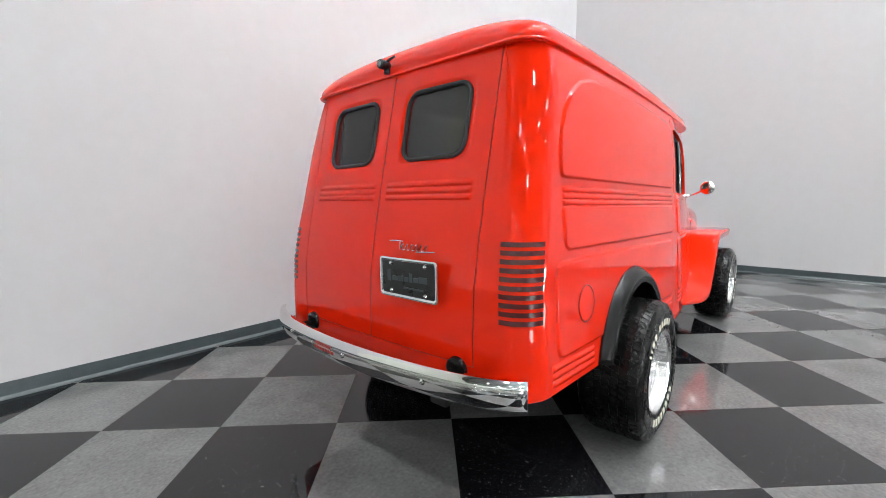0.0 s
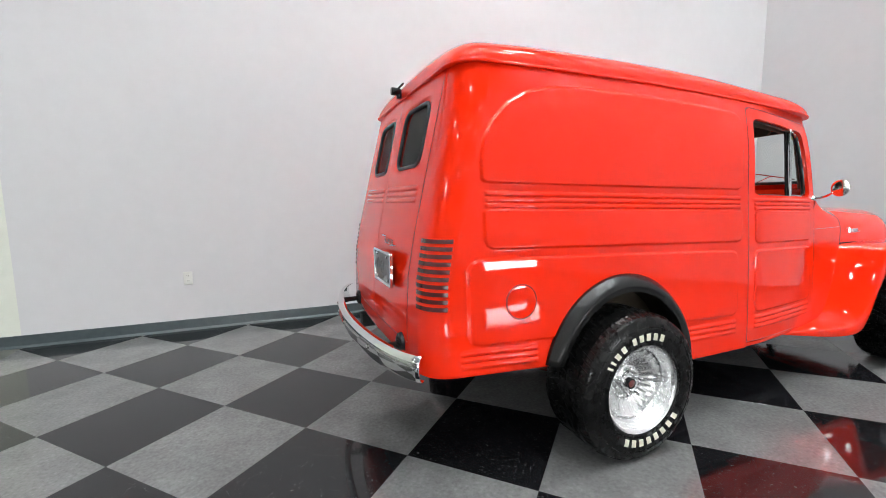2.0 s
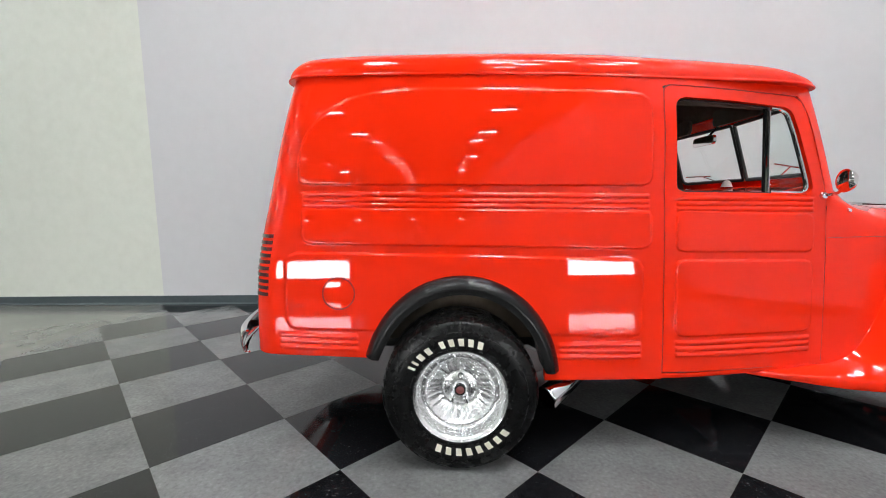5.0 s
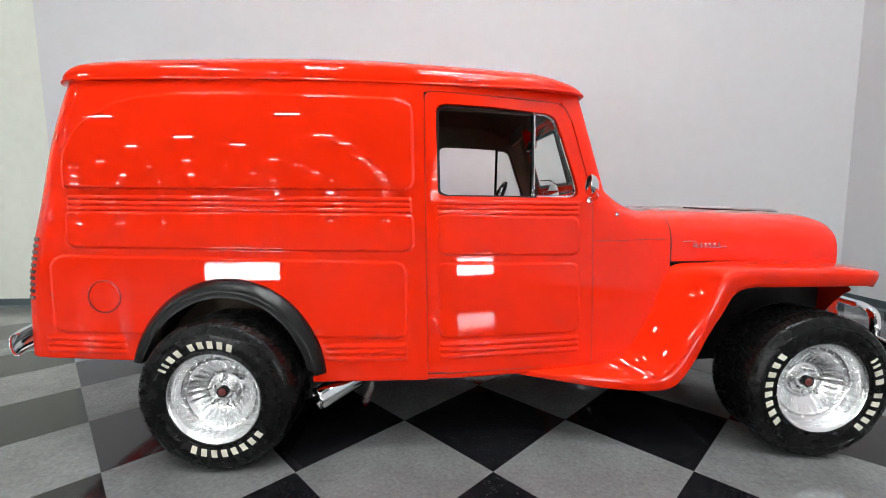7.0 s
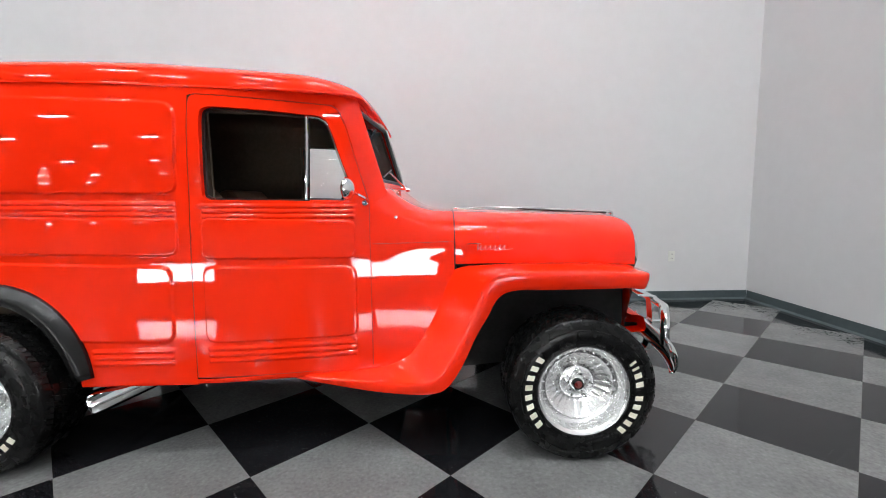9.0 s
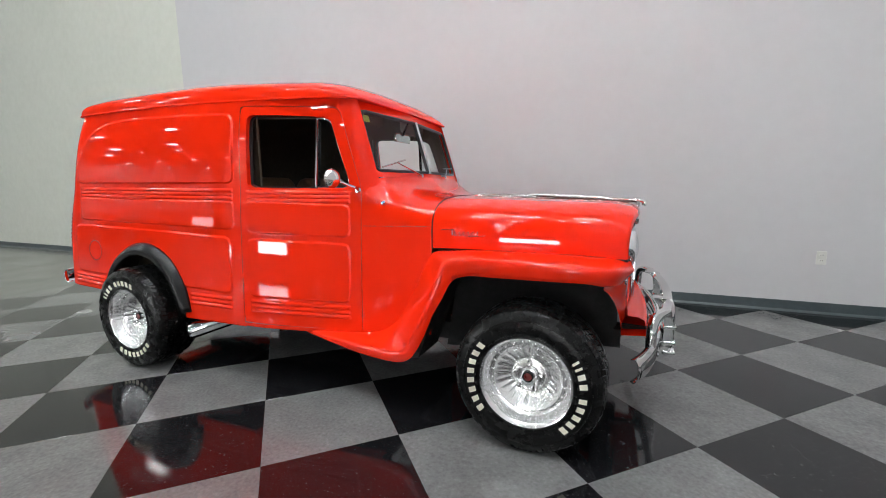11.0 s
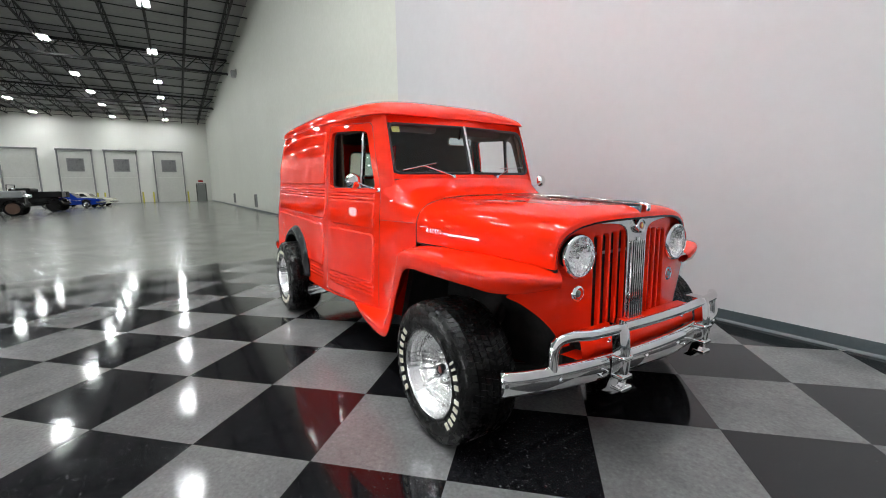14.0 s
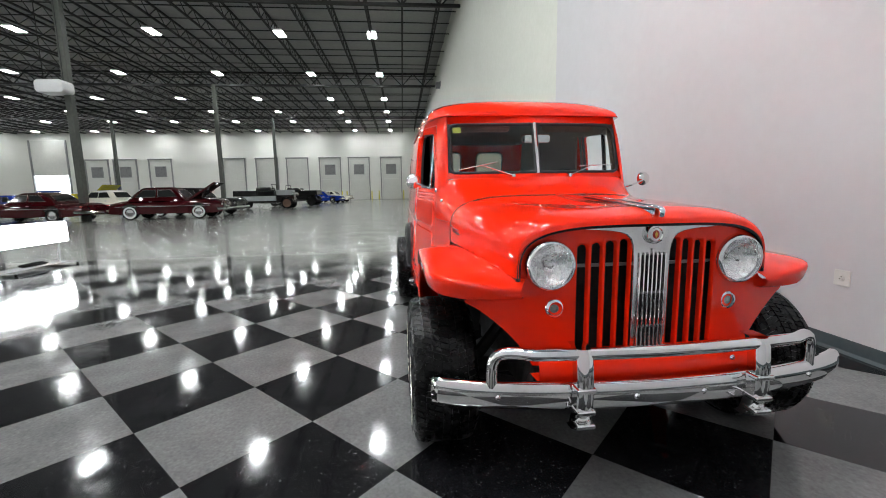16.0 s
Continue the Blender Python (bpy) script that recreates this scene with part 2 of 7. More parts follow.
def turned(bm, profile, n=48, axis="y", centre=(0, 0, 0), arc=(0.0, 2 * math.pi)):
    """Turns a profile of (radius, along) round an axis."""
    full = abs(arc[1] - arc[0] - 2 * math.pi) < 1e-6
    steps = n if full else n + 1
    rings = []
    for k in range(steps):
        t = arc[0] + (arc[1] - arc[0]) * k / n
        c, s = math.cos(t), math.sin(t)
        ring = []
        for r, h in profile:
            if axis == "y":
                v = (r * c, h, r * s)
            elif axis == "x":
                v = (h, r * c, r * s)
            else:
                v = (r * c, r * s, h)
            ring.append(bm.verts.new(Vector(v) + Vector(centre)))
        rings.append(ring)
    for k in range(steps if full else steps - 1):
        a, b = rings[k], rings[(k + 1) % steps]
        for i in range(len(profile) - 1):
            bm.faces.new((a[i], b[i], b[i + 1], a[i + 1]))
    bmesh.ops.remove_doubles(bm, verts=bm.verts, dist=1e-6)
    return bm


def grid_mesh(bm, rows, close_u=False):
    """Quads between rows of points; each row has the same count."""
    vr = [[bm.verts.new(p) for p in row] for row in rows]
    for a, b in zip(vr, vr[1:]):
        n = len(a)
        for k in range(n if close_u else n - 1):
            bm.faces.new((a[k], a[(k + 1) % n], b[(k + 1) % n], b[k]))
    return vr


def prism(bm, outline, axis, lo, hi):
    """A flat outline of (u, v) pushed along an axis: 'y' takes (x, z), 'x' takes (y, z), 'z' takes (x, y)."""
    def at(u, v, h):
        return {"y": (u, h, v), "x": (h, u, v), "z": (u, v, h)}[axis]
    a = [bm.verts.new(at(u, v, lo)) for u, v in outline]
    b = [bm.verts.new(at(u, v, hi)) for u, v in outline]
    n = len(outline)
    bm.faces.new(a[::-1])
    bm.faces.new(b)
    for k in range(n):
        bm.faces.new((a[k], a[(k + 1) % n], b[(k + 1) % n], b[k]))
    return bm


def round_rect(x0, y0, x1, y1, r, n=6):
    out = []
    rs = r if isinstance(r, (list, tuple)) else (r, r, r, r)
    for (cx, cy, a0), rr in zip(((x1, y1, 0), (x0, y1, 90), (x0, y0, 180), (x1, y0, 270)), rs):
        ox, oy = cx + (-rr if cx == x1 else rr), cy + (-rr if cy == y1 else rr)
        for k in range(n + 1):
            t = radians(a0 + 90 * k / n)
            out.append((ox + rr * math.cos(t), oy + rr * math.sin(t)))
    return out


# ---- the hall ----
X_FAR, X_NEAR, Y_WALL, Y_SIDE, Z_CEIL = -62.0, 5.47, 2.19, -66.0, 10.9
X_EDGE, Y_EDGE = -3.54, -11.0           # where the tiles end and the concrete begins

floor_slab = tagged(part("floor", boxes(((X_FAR - 0.3, Y_SIDE - 0.3, -0.25), (X_NEAR + 0.3, Y_WALL + 0.3, -0.004))), M_CONCRETE, smooth=False),
                    "sealed grey concrete warehouse floor with a soft sheen", "floor", kind="structure")

wall_1 = tagged(part("wall_1", boxes(((X_EDGE, Y_WALL, -0.1), (X_NEAR + 0.3, Y_WALL + 0.3, Z_CEIL))), M_WALL, smooth=False),
                "smooth light grey painted wall behind the van", "wall", kind="structure")
wall_2 = tagged(part("wall_2", boxes(((X_NEAR, Y_SIDE, -0.1), (X_NEAR + 0.3, Y_WALL, Z_CEIL))), M_WALL, smooth=False),
                "smooth light grey painted wall ahead of the van", "wall", kind="structure")
wall_3 = tagged(part("wall_3", boxes(((X_FAR, Y_WALL, -0.1), (X_EDGE, Y_WALL + 0.3, Z_CEIL))), M_WALL_C, smooth=False),
                "long cream-white painted warehouse wall", "wall", kind="structure")
wall_4 = tagged(part("wall_4", boxes(((X_FAR - 0.3, Y_SIDE, -0.1), (X_FAR, Y_WALL + 0.3, Z_CEIL))), M_WALL_F, smooth=False),
                "cream-white far wall with a row of dock doors", "wall", kind="structure")
wall_5 = tagged(part("wall_5", boxes(((X_FAR, Y_SIDE - 0.3, -0.1), (X_NEAR + 0.3, Y_SIDE, Z_CEIL))), M_WALL_C, smooth=False),
                "cream-white painted side wall of the hall", "wall", kind="structure")


def cove(name, x0, x1, along_x, label):
    """Vinyl cove base with a small toe at the floor."""
    prof = [(0, 0), (0.022, 0), (0.020, 0.006), (0.009, 0.022), (0.006, 0.100), (0.004, 0.104), (0, 0.104)]
    bm = bmesh.new()
    if along_x:
        prism(bm, [(Y_WALL - d, z) for d, z in prof], "x", x0, x1)
    else:
        prism(bm, [(X_NEAR - d, z) for d, z in prof], "y", x0, x1)
    return tagged(part(name, bm, M_BASE, smooth=False), label, "baseboard", kind="structure")


cove("baseboard", X_FAR, X_NEAR, True, "dark blue-grey vinyl cove base along the long wall")
cove("baseboard", Y_SIDE, Y_WALL - 0.022, False, "dark blue-grey vinyl cove base along the end wall")

# ceiling: deck, joists along the hall, girders across it, bridging rods; one mesh
bm = bmesh.new()
box(bm, (X_FAR, Y_SIDE, Z_CEIL), (X_NEAR + 0.3, Y_WALL + 0.3, Z_CEIL + 0.2))
tagged(part("ceiling", bm, M_DECK, smooth=False), "dark grey metal roof deck high over the hall", "ceiling", kind="structure")


def bar(vs, fs, a, b, w):
    """Square bar between two points, for from_pydata lists."""
    a, b = Vector(a), Vector(b)
    d = (b - a).normalized()
    s = d.cross(Vector((0, 0, 1)) if abs(d.z) < 0.95 else Vector((1, 0, 0))).normalized() * w
    u = d.cross(s).normalized() * w
    k = len(vs)
    for p in (a, b):
        vs.extend([p + s + u, p - s + u, p - s - u, p + s - u])
    fs.extend([(k, k + 1, k + 5, k + 4), (k + 1, k + 2, k + 6, k + 5), (k + 2, k + 3, k + 7, k + 6), (k + 3, k, k + 4, k + 7)])


def truss(vs, fs, a, b, drop, step, w, web):
    """An open-web joist from a to b, its top chord at the deck."""
    a, b = Vector(a), Vector(b)
    low = Vector((0, 0, -drop))
    bar(vs, fs, a, b, w)
    bar(vs, fs, a + low, b + low, w)
    n = max(2, round((b - a).length / step))
    for k in range(n):
        p, q, r = (a.lerp(b, (k + f) / n) for f in (0.0, 0.5, 1.0))
        bar(vs, fs, p, q + low, web)
        bar(vs, fs, q + low, r, web)


vs, fs = [], []
for k in range(37):
    y = 1.3 - 1.83 * k
    truss(vs, fs, (X_FAR, y, Z_CEIL - 0.05), (X_NEAR, y, Z_CEIL - 0.05), 0.62, 1.5, 0.045, 0.016)
for x in (-1.1, -16.3, -31.5, -46.7):
    truss(vs, fs, (x, Y_SIDE, Z_CEIL - 0.16), (x, Y_WALL, Z_CEIL - 0.16), 0.95, 1.83, 0.07, 0.03)
for k in range(22):
    x = X_FAR + 1.5 + 3.04 * k
    bar(vs, fs, (x, Y_SIDE, Z_CEIL - 0.70), (x, Y_WALL, Z_CEIL - 0.70), 0.022)
    bar(vs, fs, (x, Y_SIDE, Z_CEIL - 0.13), (x, Y_WALL, Z_CEIL - 0.13), 0.022)
tagged(part("ceiling_trusses", mesh_of("ceiling_trusses", vs, fs), M_TRUSS, smooth=False),
       "black open-web steel joists and girders under the roof deck", "ceiling trusses", kind="structure")

# high-bay lamps
LAMP_X = (-59.6, -51.6, -45.1, -38.4, -29.7, -21.4, -13.2, -5.0, 2.6)
LAMP_Y = (-2.3, -7.5, -14.4, -21.4, -28.8, -36.0, -43.5, -51.0, -58.5)


def high_bay():
    ob = thing("high_bay_lamp", "white rectangular high-bay lamp hanging from the trusses, lit", "ceiling lamp", group="high-bay lamps in the hall")
    bm = bmesh.new()
    prism(bm, [(-0.27, 0.0), (0.27, 0.0), (0.22, 0.09), (-0.22, 0.09)], "x", -0.54, 0.54)
    part("housing", bm, M_WHITE, ob, "white lamp housing")
    bm = boxes(((-0.50, -0.235, -0.012), (0.50, 0.235, -0.002)))
    part("lens", bm, M_LAMP, ob, "glowing flat lens", smooth=False)
    for x in (-0.40, 0.40):
        bm = bmesh.new()
        tube(bm, [(x, 0, 0.09), (x, 0, 0.5)], 0.008, 6)
        part("hanger", bm, M_GREYMET, ob)
    return ob


first = None
# further lamps between the rows, out of view, added to brighten the tiled corner
spots = [(x, y) for y in LAMP_Y for x in LAMP_X] + [(-1.5, -2.4), (1.4, -1.6), (4.4, -1.6), (-1.6, -4.9), (1.4, -4.9), (4.4, -4.9)]
for x, y in spots:
    m = pose(x, y, 10.2)
    if first is None:
        first = high_bay()
        first.matrix_basis = m
    else:
        copy_thing(first, m)

# columns
def column(x, y):
    ob = thing("steel_column", "dark grey-green square steel column from floor to roof", "column", pose(x, y, 0), "columns of the hall")
    part("shaft", boxes(((-0.14, -0.14, 0.02), (0.14, 0.14, 9.8))), M_COLUMN, ob, bevel=0.02)
    part("base_plate", boxes(((-0.24, -0.24, -0.006), (0.24, 0.24, 0.02))), M_COLUMN, ob, bevel=0.004)


for x in (-16.3, -31.5, -46.7):
    for y in (-15.5, -33.0, -50.0):
        column(x, y)


# ---- the van: shape of its body ----
# Van axes: x ahead from the rear axle, y to its left, z up; lengths in metres.
van = thing("panel_van", "glossy red vintage panel van with polished wheels and chrome bumpers", "van", pose(0, 0.065, 0, 0, 0, 1.15))

_Z = (0.20, 0.36, 0.5, 0.65, 0.8, 0.95, 1.05, 1.15, 1.22, 1.28, 1.35, 1.45, 1.55, 1.65, 1.75, 1.80)
_W = (0.815, 0.811, 0.807, 0.800, 0.792, 0.784, 0.7765, 0.7667, 0.7618, 0.759, 0.7555, 0.748, 0.735, 0.7155, 0.689, 0.674)
_ZD = np.linspace(0.20, 1.80, 321)
_WD = np.interp(_ZD, _Z, _W)
_K = np.exp(-np.linspace(-2.2, 2.2, 21) ** 2)
_WD = np.convolve(np.pad(_WD, 10, "reflect", reflect_type="odd"), _K / _K.sum(), "valid")


def half_width(x, z):
    """Half the body's width without relief."""
    x = np.asarray(x, float)
    t = np.maximum(0.0, (x - 1.0) / 1.08)
    crown = 0.0070 * (np.minimum(x, 1.0) - 0.1) ** 2 + 0.0126 * np.maximum(0.0, x - 1.0)
    return np.interp(z, _ZD, _WD) + 0.002 - crown - 0.148 * t ** 1.25


def rear_x(z):
    """The tail's profile at the side of the doors: upright below, leaning in above the plate."""
    z = np.asarray(z, float)
    lean = 0.227 * (np.maximum(0.0, z - 0.86) + 0.0)
    soft = 0.235 * 0.08 * np.exp(-((z - 0.86) / 0.12) ** 2) * 0.5
    return -0.978 + lean + soft


def drip_z(x):
    return np.interp(x, (-0.85, -0.3, 0.2, 0.6, 1.0, 1.4, 1.66), (1.737, 1.737, 1.731, 1.716, 1.694, 1.674, 1.664))


def smooth01(t):
    t = np.clip(t, 0.0, 1.0)
    return t * t * (3 - 2 * t)


def inside(poly, x, z):
    """Signed distance to a closed outline, above zero inside."""
    px, pz = np.asarray(x, float), np.asarray(z, float)
    d = np.full(px.shape, 1e9)
    odd = np.zeros(px.shape, bool)
    n = len(poly)
    for k in range(n):
        ax, az = poly[k]
        bx, bz = poly[(k + 1) % n]
        ex, ez = bx - ax, bz - az
        t = np.clip(((px - ax) * ex + (pz - az) * ez) / (ex * ex + ez * ez + 1e-12), 0, 1)
        d = np.minimum(d, np.hypot(px - ax - t * ex, pz - az - t * ez))
        cross = ((az > pz) != (bz > pz)) & (px < (bx - ax) * (pz - az) / (bz - az + 1e-12) + ax)
        odd ^= cross
    return np.where(odd, d, -d)


def rib(x, z, x0, x1, za, slope, offsets, half=0.0105, high=0.0065):
    """Rounded raised ribs that run along the side."""
    out = np.zeros(np.shape(x))
    ends = smooth01((np.asarray(x) - x0) / 0.012) * smooth01((x1 - np.asarray(x)) / 0.012)
    for o in offsets:
        d = (z - (za + slope * (np.asarray(x) + 0.69) + o)) / half
        out = np.maximum(out, high * np.sqrt(np.clip(1 - d * d, 0, 1)) * ends)
    return out


def curve(points, n):
    """Smooth closed or open polyline through points by Catmull-Rom."""
    pts = [Vector((*p, 0.0)) if len(p) == 2 else Vector(p) for p in points]
    out = []
    for i in range(len(pts) - 1):
        p0, p1, p2, p3 = pts[max(i - 1, 0)], pts[i], pts[i + 1], pts[min(i + 2, len(pts) - 1)]
        for k in range(n):
            t = k / n
            out.append(0.5 * ((2 * p1) + (p2 - p0) * t + (2 * p0 - 5 * p1 + 4 * p2 - p3) * t * t + (3 * p1 - p0 - 3 * p2 + p3) * t ** 3))
    out.append(pts[-1])
    return out


UPPER = [(-0.725, 1.262), (-0.728, 1.33), (-0.715, 1.41), (-0.675, 1.49), (-0.60, 1.565), (-0.50, 1.622), (-0.38, 1.651), (-0.20, 1.664), (0.15, 1.658), (0.545, 1.639),
         (0.76, 1.627), (0.80, 1.618), (0.828, 1.595), (0.838, 1.56), (0.838, 1.26), (0.826, 1.233), (0.80, 1.221), (0.0, 1.236), (-0.68, 1.249), (-0.71, 1.252)]
MIDDLE = [(-0.72, 1.13)] + [(-0.72, 1.02), (-0.71, 0.997), (-0.685, 0.985), (0.0, 0.966), (0.79, 0.944), (0.82, 0.952), (0.835, 0.975), (0.835, 1.085), (0.825, 1.105), (0.80, 1.108), (0.0, 1.127), (-0.69, 1.142), (-0.712, 1.139)]
LOWER = [(-0.80, 0.90), (-0.78, 0.932), (-0.745, 0.945), (0.0, 0.924), (0.755, 0.895), (0.785, 0.885), (0.80, 0.855), (0.80, 0.59), (0.785, 0.56), (0.755, 0.55), (-0.75, 0.60), (-0.785, 0.61), (-0.80, 0.64)]
DOOR_MID = [(0.945, 1.085), (0.955, 1.10), (0.975, 1.107), (1.58, 1.085), (1.602, 1.075), (1.61, 1.055), (1.61, 0.94), (1.60, 0.92), (1.58, 0.912), (0.975, 0.928), (0.955, 0.935), (0.945, 0.952)]
DOOR_LOW = [(0.945, 0.86), (0.957, 0.883), (0.985, 0.89), (1.57, 0.871), (1.598, 0.862), (1.61, 0.835), (1.61, 0.58), (1.598, 0.555), (1.57, 0.545), (0.985, 0.548), (0.957, 0.556), (0.945, 0.58)]


def relief(x, z):
    """Pressed panels and ribs of the side, outward in metres."""
    r = 0.010 * smooth01(inside(UPPER, x, z) / 0.009 + 0.5)
    for panel in (MIDDLE, LOWER, DOOR_MID, DOOR_LOW):
        r = np.maximum(r, 0.007 * smooth01(inside(panel, x, z) / 0.008 + 0.5))
    r = np.maximum(r, rib(x, z, -0.715, 0.83, 1.219, -0.0204, (-0.013, -0.038, -0.061)))
    r = np.maximum(r, rib(x, z, 0.94, 1.615, 1.219, -0.0204, (-0.022, -0.045, -0.068)))
    r = np.maximum(r, rib(x, z, -0.84, -0.475, 0.572, -0.05, (-0.004, -0.031, -0.058), 0.011))
    r = np.maximum(r, rib(x, z, 0.425, 0.80, 0.521, -0.006, (0.0, -0.027, -0.054), 0.011))
    r = np.maximum(r, rib(x, z, 0.945, 1.612, 0.527, -0.006, (0.0, -0.027, -0.054), 0.011))
    return r


def skin(x, z):
    return half_width(x, z) + relief(x, z)


def sheet(name, pts, rows, cols, material, parent, label="", flip=False, angle=50.0):
    """A smooth sheet from an array of points in rows."""
    faces = []
    for i in range(rows - 1):
        for j in range(cols - 1):
            a = i * cols + j
            f = (a, a + 1, a + cols + 1, a + cols)
            faces.append(f[::-1] if flip else f)
    return part(name, mesh_of(name, pts, faces), material, parent, label, angle=angle)


ARCH_X, ARCH_Z, ARCH_R = -0.01, 0.42, 0.375


def quarter_panel(s):
    """Side behind the door, round the corner to the tail doors. s: -1 right, +1 left."""
    r = 0.125
    zs = np.unique(np.concatenate([np.linspace(0.86, 1.10, 60), np.linspace(1.10, 1.25, 60), np.linspace(1.25, 1.752, 90)]))
    side_x = np.unique(np.concatenate([np.linspace(0.890, 0.74, 42), np.linspace(0.74, 0.40, 34), np.linspace(0.40, -0.43, 84), np.linspace(-0.43, -0.853, 72),
                                       ARCH_X + ARCH_R * np.cos(np.linspace(0.0, math.pi, 40))]))[::-1]
    low = 84
    cols = []
    for x0 in side_x:
        inside_arch = abs(x0 - ARCH_X) < ARCH_R
        zb = 0.355 if x0 > 0 else np.interp(x0, (-0.9, -0.4), (0.487, 0.465))
        if inside_arch:
            zb = max(zb, ARCH_Z + math.sqrt(max(0.0, ARCH_R ** 2 - (x0 - ARCH_X) ** 2)))
        col_z = np.concatenate([np.linspace(zb, 0.86, low)[:-1], zs])
        f = (0.890 - x0) / (0.890 + 0.853)
        x = 0.890 + f * (rear_x(col_z) + r - 0.890)
        y = skin(x, col_z)
        cols.append(np.stack([x, y, col_z], 1))
    for k in range(1, 19):
        a = math.pi / 2 * k / 18
        zb = 0.487
        col_z = np.concatenate([np.linspace(zb, 0.86, low)[:-1], zs])
        hw = half_width(-0.8, col_z)
        x = rear_x(col_z) + r - r * math.sin(a)
        y = hw - r + r * math.cos(a)
        cols.append(np.stack([x, y, col_z], 1))
    for k in range(1, 9):
        col_z = np.concatenate([np.linspace(0.487, 0.86, low)[:-1], zs])
        hw = half_width(-0.8, col_z) - r
        y = hw + (0.563 - hw) * k / 8
        x = rear_x(col_z) - 0.02 * (1 - (y / 0.67) ** 2).clip(0)
        cols.append(np.stack([x, y, col_z], 1))
    # turned-under edge along the bottom
    for c in range(len(cols)):
        under = cols[c][:1].copy()
        under[:, 1] -= 0.03
        under[:, 2] += 0.004
        edge = cols[c][:1].copy()
        edge[:, 1] -= 0.006
        edge[:, 2] -= 0.006
        cols[c] = np.concatenate([under, edge, cols[c]])
    pts = np.concatenate(cols)
    pts[:, 1] *= s
    sheet("quarter_panel", pts, len(cols), len(cols[0]), M_RED, van, flip=s > 0)


quarter_panel(-1)
quarter_panel(1)


def ring_patch(outer, inner, rings):
    """Points between two loops of the same count, from outer to inner."""
    out = []
    for k in range(rings + 1):
        f = k / rings
        out.append([(a[0] + (b[0] - a[0]) * f, a[1] + (b[1] - a[1]) * f) for a, b in zip(outer, inner)])
    return out


def resample(points, n):
    """n + 1 points evenly along a polyline."""
    p = np.asarray(points, float)
    d = np.concatenate([[0], np.cumsum(np.hypot(*np.diff(p, axis=0).T))])
    t = np.linspace(0, d[-1], n + 1)
    return np.stack([np.interp(t, d, p[:, 0]), np.interp(t, d, p[:, 1])], 1)


def matched(loops_a, loops_b, counts):
    """Two loops as lists of matching sides, resampled alike."""
    a = np.concatenate([resample(p, n)[:-1] for p, n in zip(loops_a, counts)])
    b = np.concatenate([resample(p, n)[:-1] for p, n in zip(loops_b, counts)])
    return a, b


def bend(points, n=6):
    return [(v.x, v.y) for v in curve(points, n)]


WIN_LOW = [(0.985, 1.190), (1.28, 1.183), (1.565, 1.172)]
WIN_FRONT = bend([(1.565, 1.172), (1.598, 1.184), (1.604, 1.222), (1.56, 1.36), (1.512, 1.505), (1.492, 1.545), (1.455, 1.565)])
WIN_TOP = [(1.455, 1.565), (1.20, 1.590), (0.99, 1.604)]
WIN_BACK = bend([(0.99, 1.604), (0.958, 1.595), (0.945, 1.56), (0.946, 1.38), (0.948, 1.225), (0.958, 1.20), (0.985, 1.190)])
WINDOW = [WIN_LOW, WIN_FRONT, WIN_TOP, WIN_BACK]
SIDES = (34, 42, 34, 36)


def pane_loop(shrink=0.0):
    loop = np.concatenate([resample(p, n)[:-1] for p, n in zip(WINDOW, SIDES)])
    c = loop.mean(0)
    return c + (loop - c) * (1 - shrink)


